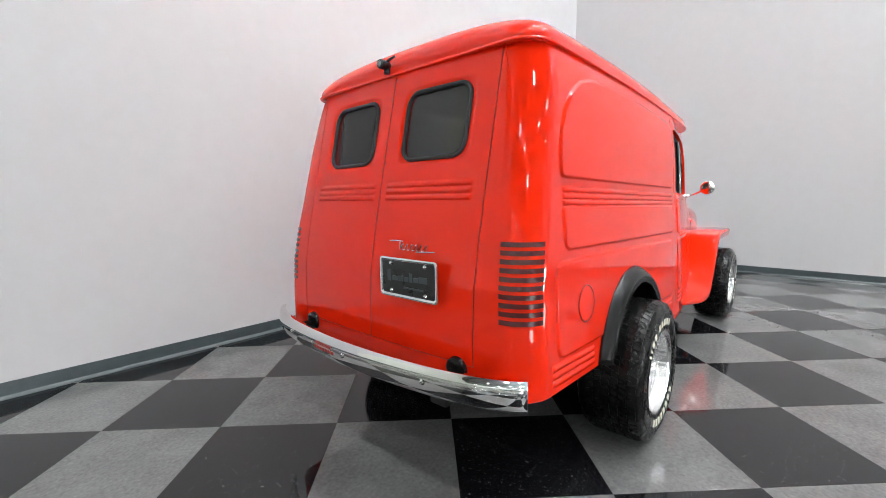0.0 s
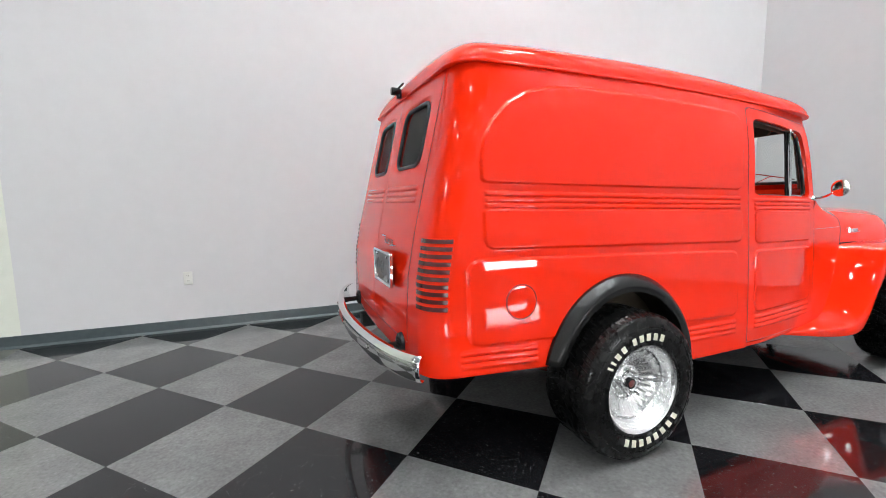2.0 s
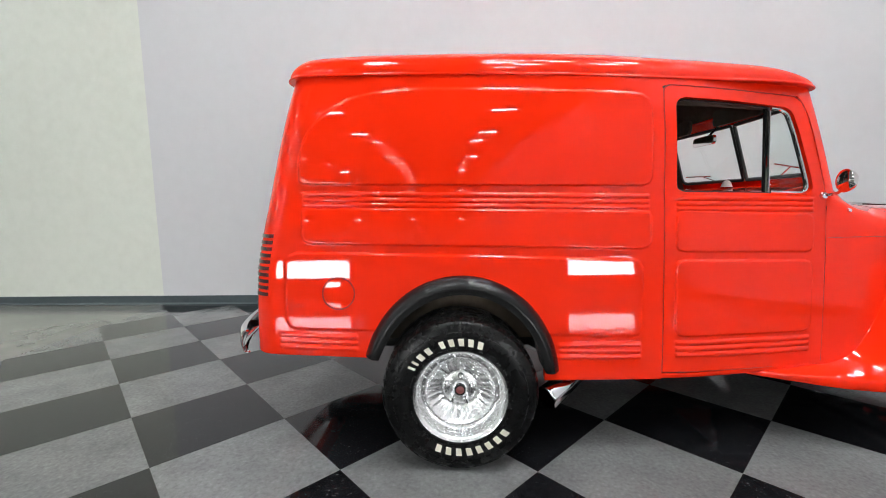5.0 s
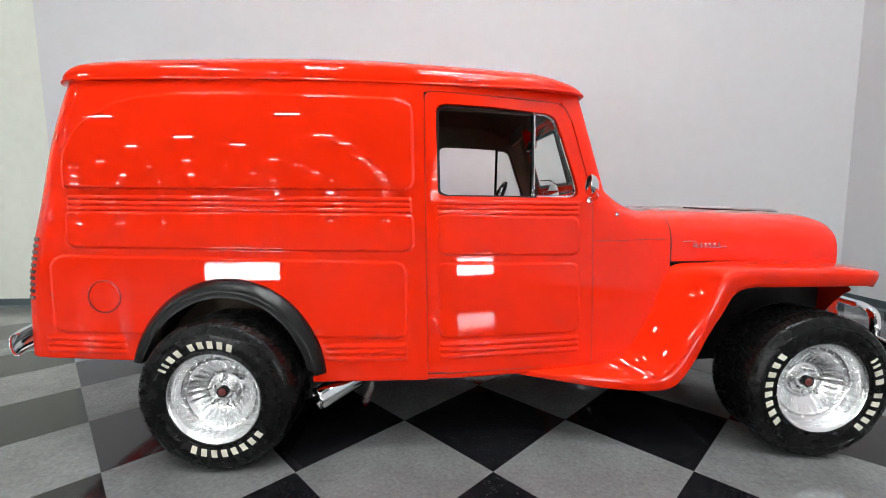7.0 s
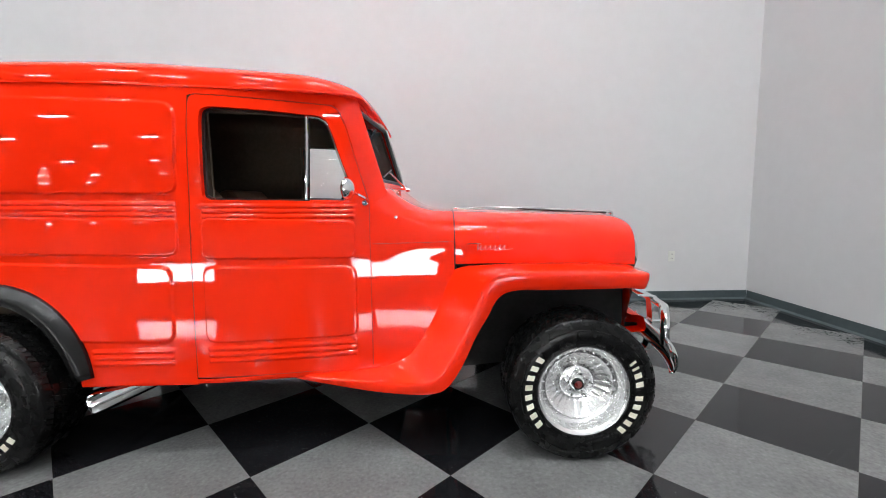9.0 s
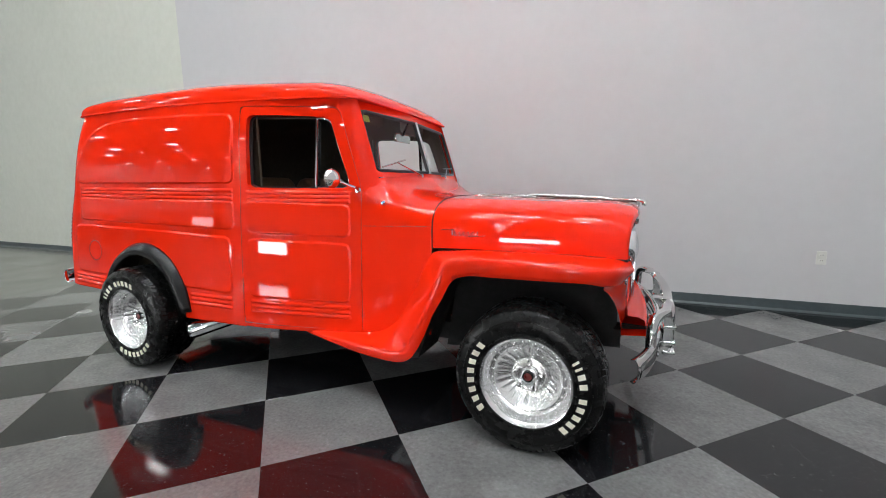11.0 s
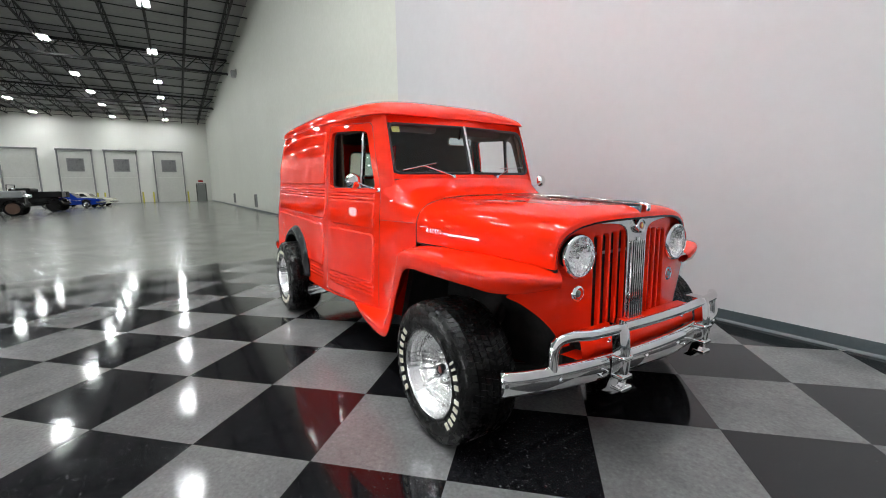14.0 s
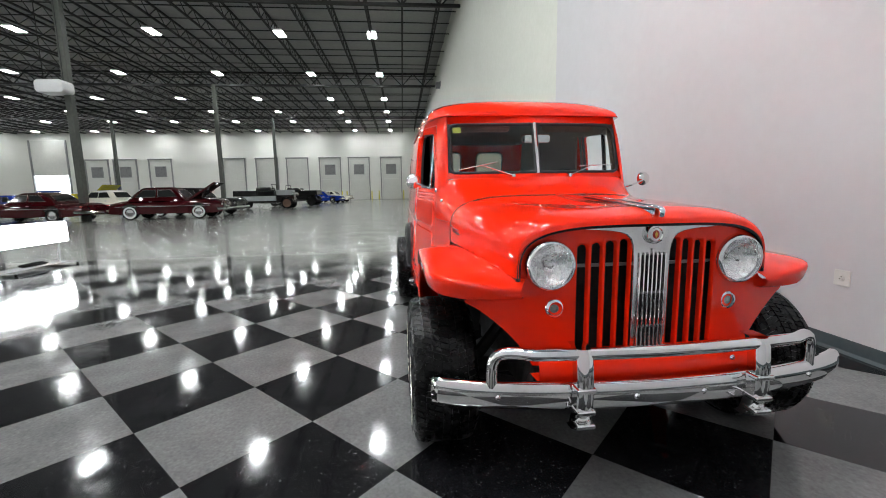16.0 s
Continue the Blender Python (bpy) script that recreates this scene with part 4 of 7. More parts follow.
def bonnet():
    """Rounded bonnet from the cowl to the grille."""
    nx, na = 70, 57
    rows = [bonnet_section(1 - (1 - i / nx) ** 1.6) for i in range(nx + 1)]
    last = rows[-1]
    rows.append([(x + 0.004, y * 0.985, z - 0.010 * smooth01((z - 0.85) / 0.1)) for x, y, z in last])
    rows.append([(x - 0.012, y * 0.975, z - 0.016 * smooth01((z - 0.85) / 0.1)) for x, y, z in last])
    pts = [p for r in rows for p in r]
    ob = sheet("bonnet", pts, len(rows), na, M_RED, van, flip=True, angle=60)
    # dark gaps below and behind
    for s in (-1, 1):
        bm = bmesh.new()
        low = [(r[0][0], (r[0][1] - 0.013) * s, r[0][2] - 0.002) for r in rows[:-2]]
        tube(bm, low, 0.0085, 6)
        part("bonnet_gap", bm, M_BLACK, ob, "dark gap under the bonnet edge")
    bm = bmesh.new()
    arc = [(2.0772, y * 1.001, z - 0.0005) for x, y, z in rows[0]]
    tube(bm, arc, 0.0036, 6)
    part("bonnet_gap", bm, M_BLACK, ob, "dark gap behind the bonnet")
    bm = bmesh.new()
    tube(bm, [(x - 0.006, y * 0.985, z - 0.012) for x, y, z in last], 0.010, 6)
    part("bonnet_seal", bm, M_TRIM, ob, "black seal round the bonnet mouth")
    # chrome spear along the middle: a thin blade under a raised rail
    spine = curve([(2.10, 0, 1.124), (2.35, 0, 1.124), (2.7, 0, 1.110), (2.98, 0, 1.092), (3.07, 0, 1.085), (3.098, 0, 1.075), (3.094, 0, 1.055)], 6)
    bm = bmesh.new()
    tube(bm, spine, [0.0035 + 0.0075 * float(smooth01(k / 26)) for k in range(len(spine))], 10)
    spear = part("bonnet_spear", bm, M_CHROME, ob, "raised chrome bonnet spear", angle=60)
    bm = bmesh.new()
    prev = None
    for x in np.linspace(2.12, 3.075, 24):
        top = float(np.interp(x, [p.x for p in spine[:31]], [p.z for p in spine[:31]]))
        w = 0.003 + 0.006 * (x - 2.12)
        ring = [bm.verts.new(p) for p in ((x, -w * 2, 1.045 + 0.05 * (3.075 - x)), (x, -w, top), (x, w, top), (x, w * 2, 1.045 + 0.05 * (3.075 - x)))]
        if prev:
            for a, b in ((0, 1), (1, 2), (2, 3)):
                bm.faces.new((prev[a], prev[b], ring[b], ring[a]))
        prev = ring
    part("spear_blade", bm, M_STEEL, spear, "polished blade under the rail")
    for sy in (-1, 1):
        bm = bmesh.new()
        tube(bm, [(x, sy * (0.010 + 0.006 * (x - 2.5)), float(np.interp(x, (2.5, 3.06), (1.114, 1.078)))) for x in np.linspace(2.5, 3.06, 12)], 0.0045, 6)
        part("spear_groove", bm, M_TRIM, spear, "dark groove")
    return ob


bonnet()

def prow(y):
    """How far the grille's face stands ahead of its flat at y: the middle leads, the sides fall back."""
    return 0.060 * (1 - (y / 0.506) ** 2) - 0.027


def bowed(bm):
    for v in bm.verts:
        v.co.x += prow(v.co.y)
    return bm


FENDER = [  # root on the body, outer shoulder, lower lip
    ((2.965, 0.455, 0.822), (3.036, 0.50, 0.796), (3.030, 0.50, 0.752)),
    ((2.94, 0.465, 0.829), (3.014, 0.61, 0.806), (3.006, 0.612, 0.748)),
    ((2.90, 0.48, 0.834), (2.982, 0.715, 0.820), (2.974, 0.718, 0.748)),
    ((2.85, 0.49, 0.838), (2.930, 0.792, 0.830), (2.924, 0.796, 0.756)),
    ((2.78, 0.50, 0.842), (2.845, 0.828, 0.838), (2.842, 0.833, 0.770)),
    ((2.66, 0.52, 0.847), (2.70, 0.832, 0.845), (2.70, 0.838, 0.770)),
    ((2.45, 0.55, 0.852), (2.46, 0.832, 0.851), (2.47, 0.838, 0.770)),
    ((2.25, 0.59, 0.853), (2.31, 0.832, 0.853), (2.335, 0.838, 0.769)),
    ((2.11, 0.63, 0.846), (2.215, 0.832, 0.826), (2.262, 0.838, 0.737)),
    ((2.045, 0.632, 0.80), (2.165, 0.830, 0.72), (2.212, 0.838, 0.650)),
    ((1.985, 0.648, 0.665), (2.112, 0.829, 0.60), (2.160, 0.837, 0.560)),
    ((1.915, 0.668, 0.53), (2.045, 0.826, 0.465), (2.095, 0.834, 0.420)),
    ((1.835, 0.684, 0.43), (1.975, 0.823, 0.370), (2.022, 0.831, 0.318)),
    ((1.715, 0.692, 0.388), (1.88, 0.818, 0.345), (1.925, 0.826, 0.290)),
    ((1.55, 0.700, 0.379), (1.70, 0.806, 0.352), (1.725, 0.815, 0.302)),
    ((1.40, 0.715, 0.374), (1.50, 0.785, 0.360), (1.515, 0.790, 0.328)),
    ((1.29, 0.742, 0.370), (1.335, 0.757, 0.367), (1.338, 0.758, 0.350)),
]


def front_fender(s):
    roots = curve([f[0] for f in FENDER], 7)
    outs = curve([f[1] for f in FENDER], 7)
    lips = curve([f[2] for f in FENDER], 7)
    pts = []
    for r, o, l in zip(roots, outs, lips):
        span = o - r
        lift = Vector((0, 0, 0.016)) if r.z > 0.8 else Vector((-0.012, 0, 0.006))
        c1 = r + span * 0.55 + lift
        edge = o + (o - c1).normalized() * 0.030
        row = []
        for t in np.linspace(0, 1, 12):
            row.append(r * (1 - t) ** 2 + c1 * (2 * t * (1 - t)) + o * t * t)
        for t in np.linspace(0, 1, 8)[1:]:
            row.append(o * (1 - t) ** 2 + edge * (2 * t * (1 - t)) + l * t * t)
        inward = Vector((r.x - o.x, r.y - o.y, 0)).normalized()
        row.append(l + inward * 0.006 + Vector((0, 0, -0.003)))
        row.append(l + inward * 0.030)
        row.append(l + inward * 0.032 + Vector((0, 0, 0.03)))
        for p in row:
            pts.append((p.x, p.y * s, p.z))
    sheet("front_fender", pts, len(roots), len(row), M_RED, van, flip=s > 0, angle=70)
    # apron in front of the wheel, between fender lip and grille
    pts_o = [(v.x, v.y) for v in curve([(0.505, 0.840), (0.535, 0.785), (0.62, 0.750), (0.700, 0.724), (0.645, 0.688), (0.565, 0.625), (0.495, 0.55), (0.445, 0.47)], 6)]
    pts_i = resample([(0.42, 0.80), (0.40, 0.47)], len(pts_o) - 1)
    front = []
    for (y, z), (yi, zi) in zip(pts_o, pts_i):
        ym, zm = (y + yi) / 2, (z + zi) / 2
        front.append([(3.012 + prow(0.42) - 0.42 * max(0.0, v - 0.42) ** 1.25, v * s, h) for v, h in ((y, z), (ym, zm), (yi, zi))])
    flat = [p for row in front for p in row]
    sheet("front_apron", flat, len(front), 3, M_RED, van, flip=s < 0)


front_fender(-1)
front_fender(1)


def grille():
    """Red grille panel with upright slots, chrome centre piece and emblem."""
    x = 3.012
    top = lambda y: 0.826 + 0.209 * max(0.0, 1 - (abs(y) / 0.506) ** 3.6) ** (1 / 3.6)
    cell, first_y = 0.0535, 0.075
    bm = bmesh.new()
    for s in (-1, 1):
        for k in range(4):
            a, b = first_y + cell * k, first_y + cell * (k + 1)
            inner = round_rect(a + 0.0085, 0.505, b - 0.0085, 0.966 - 0.006 * k, 0.0175, 5)
            n = len(inner)
            per = n // 4
            outer = []
            for q, (cy, cz) in enumerate(((b, 0.985), (a, 0.985), (a, 0.47), (b, 0.47))):
                outer += [(cy, cz)] * per
            # rounded shoulders so the bars read as round
            mid = [((o[0] * 0.45 + i[0] * 0.55), (o[1] * 0.2 + i[1] * 0.8)) for o, i in zip(outer, inner)]
            rows = [(outer, 0.0), (mid, 0.001), (inner, 0.010), (inner, 0.020)]
            vr = [[bm.verts.new((x - d, y * s, z)) for y, z in lp] for lp, d in rows]
            for p, q2 in zip(vr, vr[1:]):
                for j in range(n):
                    quad = [p[j], p[(j + 1) % n], q2[(j + 1) % n], q2[j]]
                    if len({tuple(w.co) for w in quad}) >= 3:
                        try:
                            bm.faces.new(quad)
                        except ValueError:
                            pass
        # side area and top band
        end = first_y + 4 * cell
        ys = np.linspace(end, 0.505, 34)
        prev = None
        for y in ys:
            col = [bm.verts.new((x, y * s, z)) for z in np.linspace(0.50 if y < 0.43 else 0.50 + (y - 0.43) * 4.2, top(y), 46)]
            if prev:
                for j in range(45):
                    if math.hypot((prev[j].co.y + col[j].co.y) / 2 - 0.387 * s, (col[j].co.z + prev[j + 1].co.z) / 2 - 0.873) > 0.089:
                        bm.faces.new((prev[j], col[j], col[j + 1], prev[j + 1]))
            prev = col
    ys = np.linspace(-(first_y + 4 * cell), first_y + 4 * cell, 41)
    prev = None
    for y in ys:
        col = [bm.verts.new((x, y, z)) for z in (0.985, 1.0, top(y))]
        if prev:
            for j in range(2):
                bm.faces.new((prev[j], col[j], col[j + 1], prev[j + 1]))
        prev = col
    bmesh.ops.remove_doubles(bm, verts=bm.verts, dist=1e-5)
    bowed(bm)
    panel = part("grille_panel", bm, M_RED, van, "red grille panel with upright slots", angle=40)
    part("radiator_bar", boxes(((2.962, -0.33, 0.852), (2.972, 0.33, 0.864))), M_GREYMET, panel, "grey bar behind the slots")
    part("grille_backing", boxes(((2.86, -0.42, 0.40), (2.96, 0.42, 0.98))), M_BLACK, panel)
    # lower panel
    bm = bmesh.new()
    prev = None
    for y in np.linspace(-0.455, 0.455, 30):
        bow = 0.03 * (1 - (y / 0.5) ** 2)
        ring = [bm.verts.new(p) for p in ((3.028, y, 0.542), (3.072 + bow, y, 0.538), (3.098 + bow, y, 0.524), (3.110 + bow, y, 0.47), (3.104 + bow, y, 0.448), (3.0, y, 0.44))]
        if prev:
            for j in range(5):
                bm.faces.new((prev[j], ring[j], ring[j + 1], prev[j + 1]))
        prev = ring
    part("lower_panel", bm, M_RED, panel, "red panel behind the bumper", angle=50)
    # chrome centre
    levels = [(0.490, 0.072), (0.60, 0.071), (0.70, 0.070), (0.80, 0.070), (0.91, 0.073), (0.945, 0.078), (0.968, 0.087), (0.985, 0.105), (0.996, 0.135), (1.003, 0.190), (1.008, 0.285), (1.020, 0.292), (1.030, 0.290)]
    rows = []
    for z, half in levels:
        rows += [(x + 0.0045 + prow(half * u), half * u, z + (0.004 * (1 - u * u) if z > 1.025 else 0.0)) for u in np.linspace(-1, 1, 25)]
    plate = sheet("grille_centre", rows, len(levels), 25, M_STEEL, van, "polished steel grille centrepiece", angle=40)
    md = plate.modifiers.new("thick", "SOLIDIFY")
    md.thickness, md.offset = 0.009, 0
    for k in range(7):
        y = -0.051 + 0.017 * k
        hi = 0.915 if abs(k - 3) > 0 else 0.93
        bm = boxes(((x + 0.0115, y - 0.0035, 0.495), (x + 0.020, y + 0.0035, hi)))
        part("grille_fin", bowed(bm), M_CHROME, plate, bevel=0.002)
        if k < 6:
            for z0, z1 in ((0.495, 0.622), (0.634, 0.755), (0.767, 0.905)):
                bm = boxes(((x + 0.0115, y + 0.0045, z0), (x + 0.0135, y + 0.0125, z1)))
                part("grille_slot", bowed(bm), M_BLACK, plate, "dark slot", smooth=False)
    bm = bmesh.new()
    turned(bm, [(0.0, 0.020), (0.024, 0.018), (0.027, 0.022), (0.034, 0.020), (0.037, 0.012), (0.037, 0.0)], 40, "x", (x + 0.008, 0, 0.985))
    emblem = part("emblem", bowed(bm), M_CHROME, van, "round chrome emblem")
    bm = bmesh.new()
    prism(bm, [(0.013 * math.cos(a), 0.985 + 0.016 * math.sin(a)) for a in np.linspace(0, 2 * math.pi, 20, endpoint=False)], "x", x + 0.0255, x + 0.0285)
    part("emblem_field", bowed(bm), M_CAP_RED, emblem, "dark red oval on the emblem", smooth=False)
    bm = bmesh.new()
    prism(bm, [(0.0, 0.973), (0.006, 0.985), (0.0, 0.997), (-0.006, 0.985)], "x", x + 0.028, x + 0.0305)
    part("emblem_mark", bowed(bm), M_GOLD, emblem, "gold mark on the emblem")


M_CAP_RED = varied("emblem_red", (0.30, 0.02, 0.015), (0.38, 0.03, 0.02), 0.3, 20.0, 90.0, coat=0.5)
M_GOLD = varied("gold_mark", (0.55, 0.33, 0.08), (0.65, 0.40, 0.10), 0.3, 5.0, 60.0, 0.8)
M_LENS = glass("lamp_glass", (0.97, 0.98, 0.98), 0.03, 0.06)
M_BOWL = varied("lamp_bowl", grey(0.93), grey(0.98), 0.26, 26.0, 90.0, 1.0, bscale=40.0, bstr=0.12, bdist=0.004)
grille()


def headlamp(s):
    """Sealed-beam lamp in a chrome ring."""
    x, y, z = 2.957, 0.387 * s, 0.873
    bm = bmesh.new()
    turned(bm, [(0.094, 0.0), (0.098, 0.018), (0.099, 0.055), (0.097, 0.075), (0.092, 0.087), (0.086, 0.089), (0.083, 0.082), (0.083, 0.055)], 56, "x", (x, y, z))
    ring = part("headlamp", bm, M_CHROME, van, "chrome headlamp ring", angle=60)
    bm = bmesh.new()
    turned(bm, [(0.0, 0.020), (0.02, 0.023), (0.04, 0.031), (0.06, 0.047), (0.074, 0.058), (0.0835, 0.070)], 48, "x", (x, y, z))
    part("reflector", bm, M_BOWL, ring, "bright lamp reflector", angle=60)
    bm = bmesh.new()
    turned(bm, [(0.0, 0.108), (0.03, 0.105), (0.06, 0.096), (0.076, 0.085), (0.084, 0.076)], 48, "x", (x, y, z))
    lens = part("lens", bm, M_LENS, ring, "clear fluted glass lens", angle=60)
    lens.visible_shadow = False
    # flutes of the lens
    for k in range(5):
        yy = -0.060 + 0.030 * k
        h = math.sqrt(0.081 ** 2 - yy ** 2) * 0.93
        bm = bmesh.new()
        pts = []
        for q in np.linspace(-h, h, 11):
            rr = math.hypot(yy, q)
            xx = x + np.interp(rr, (0, 0.03, 0.06, 0.08, 0.089), (0.108, 0.105, 0.096, 0.084, 0.074)) - 0.002
            pts.append((xx, y + yy, z + q))
        tube(bm, pts, 0.0011, 5)
        ob = part("flute", bm, M_LENS, ring)
        ob.visible_shadow = False
    bm = bmesh.new()
    turned(bm, [(0.0, 0.026), (0.012, 0.022), (0.014, 0.0), (0.012, -0.018)], 20, "x", (x + 0.045, y, z))
    part("bulb_cap", bm, M_CHROME, ring)
    # marker lamp below
    bm = bmesh.new()
    turned(bm, [(0.040, 0.0), (0.040, 0.012), (0.034, 0.022), (0.027, 0.024), (0.024, 0.018), (0.024, 0.010)], 36, "x", (2.996, 0.362 * s, 0.702))
    m = part("marker_lamp", bm, M_CHROME, van, "small round chrome marker lamp", angle=60)
    bm = bmesh.new()
    turned(bm, [(0.0, 0.024), (0.012, 0.022), (0.024, 0.012)], 28, "x", (2.996, 0.362 * s, 0.702))
    part("marker_lens", bm, M_MARKER, m, "clear ribbed lens", angle=60)


M_MARKER = varied("marker_glass", (0.12, 0.11, 0.11), (0.22, 0.21, 0.2), 0.12, 30.0, 160.0, coat=1.0)
headlamp(-1)
headlamp(1)


def windscreen():
    """Two flat panes in a slight V with a chrome bar."""
    def at(y, z, out=0.0):
        return (1.622 + (1.600 - z) * 0.292 + 0.052 * (1 - abs(y) / 0.60) + out, y, z)

    for s in (-1, 1):
        shape = round_rect(0.012, 1.272, 0.585, 1.600, (0.05, 0.012, 0.012, 0.05), 6)
        shape = [(y + (0.035 * (1.6 - z) if y > 0.3 else 0), z) for y, z in shape]
        verts = [at(y * s, z) for y, z in shape]
        pane = part("windscreen_pane", mesh_of("windscreen_pane", verts, [tuple(range(len(verts)))]), M_GLASS, van, "clear flat windscreen glass", smooth=False)
        pane.visible_shadow = False
        bm = bmesh.new()
        tube(bm, [at(y * s, z, 0.004) for y, z in shape], 0.011, 8, close=True)
        part("windscreen_seal", bm, M_GASKET, pane, "black windscreen rubber")
    bm = bmesh.new()
    tube(bm, [at(0, 1.265, 0.010), at(0, 1.607, 0.010)], 0.012, 10)
    part("windscreen_bar", bm, M_CHROME, van, "chrome windscreen centre bar")
    # header between glass and roof, and sill under it
    rows = []
    ys = np.linspace(-0.605, 0.605, 41)
    for k, f in enumerate(np.linspace(0, 1, 6)):
        row = []
        for y in ys:
            z = 1.604 + (1.690 - 0.034 * float(smooth01((abs(y) - 0.42) / 0.14)) - 1.604) * f
            p = at(min(0.6, abs(y)) * math.copysign(1, y), z, 0.012 - 0.018 * f)
            back = 0.25 * max(0.0, abs(y) - 0.585) ** 1.2
            row.append((p[0] - back, y, z))
        rows += row
    sheet("windscreen_header", rows, 6, 41, M_RED, van, flip=False)
    rows = []
    for f in np.linspace(0, 1, 5):
        for y in ys:
            z = 1.274 + (1.235 - 1.274) * f
            p = at(min(0.6, abs(y)) * math.copysign(1, y), z, 0.008 + 0.005 * f)
            rows.append((p[0] - 0.25 * max(0.0, abs(y) - 0.585) ** 1.2, y, z))
    sheet("windscreen_sill", rows, 5, 41, M_RED, van, flip=True)
    # wipers
    for (py, pz), (my, mz), (b0, b1) in (((-0.175, 1.250), (-0.38, 1.325), ((-0.53, 1.292), (-0.27, 1.345))), ((0.215, 1.250), (0.40, 1.318), ((0.30, 1.312), (0.55, 1.322)))):
        bm = bmesh.new()
        turned(bm, [(0.0, 0.03), (0.012, 0.028), (0.015, 0.0)], 16, "x", at(py, pz, 0.022))
        w = part("wiper", bm, M_CHROME, van, "chrome windscreen wiper")
        bm = bmesh.new()
        tube(bm, [at(py, pz, 0.045), at((py + my) / 2, (pz + mz) / 2, 0.035), at(my, mz, 0.022)], [0.0065, 0.0045, 0.0035], 8)
        part("wiper_arm", bm, M_CHROME, w)
        bm = bmesh.new()
        tube(bm, [at(*b0, 0.014), at(*b1, 0.014)], 0.0042, 6)
        part("wiper_blade", bm, M_STEEL, w, "grey wiper blade")
    # yellow sticker and mirror behind the glass
    verts = [at(y, z, -0.004) for y, z in ((-0.555, 1.545), (-0.50, 1.545), (-0.50, 1.583), (-0.555, 1.583))]
    verts += [(px - 0.001, py, pz) for px, py, pz in verts]
    part("inspection_sticker", mesh_of("inspection_sticker", verts, [(0, 1, 2, 3), (7, 6, 5, 4), (0, 4, 5, 1), (1, 5, 6, 2), (2, 6, 7, 3), (3, 7, 4, 0)]), M_STICKER, van, "yellow-green sticker inside the windscreen", smooth=False)


M_STICKER = varied("sticker", (0.42, 0.48, 0.05), (0.52, 0.55, 0.10), 0.5, 12.0, 90.0)
windscreen()


def door_mirror(s):
    """Round chrome mirror on a bent arm."""
    foot = Vector((1.660, float(half_width(1.66, 1.165)) + 0.002, 1.165))
    head = Vector((1.612, 0.831, 1.226)) if s < 0 else Vector((1.646, 0.836, 1.222))
    bm = bmesh.new()
    turned(bm, [(0.0, 0.014), (0.013, 0.012), (0.018, 0.0)], 18, "y", foot)
    foot_ob = part("door_mirror", bm, M_CHROME, van, "round chrome door mirror on a bent arm")
    bm = bmesh.new()
    arm = curve([foot, foot + Vector((0.02, 0.05, 0.012)), head + Vector((0.03, -0.04, -0.02)), head + Vector((0.02, 0, 0))], 6)
    tube(bm, arm, [0.008 - 0.003 * k / len(arm) for k in range(len(arm))], 8)
    part("mirror_arm", bm, M_CHROME, foot_ob)
    bm = bmesh.new()
    turned(bm, [(0.0, 0.032), (0.022, 0.029), (0.040, 0.018), (0.048, 0.004), (0.050, -0.004), (0.046, -0.009), (0.034, -0.017), (0.018, -0.022), (0.0, -0.024)], 36, "x", head)
    bmesh.ops.rotate(bm, verts=bm.verts, cent=head, matrix=Matrix.Rotation(radians(9), 3, "Z"))
    part("mirror_head", bm, M_CHROME, foot_ob)
    if s < 0:
        for o in [foot_ob, *foot_ob.children]:
            for vtx in o.data.vertices:
                vtx.co.y = -vtx.co.y
            o.data.flip_normals()


door_mirror(-1)
door_mirror(1)


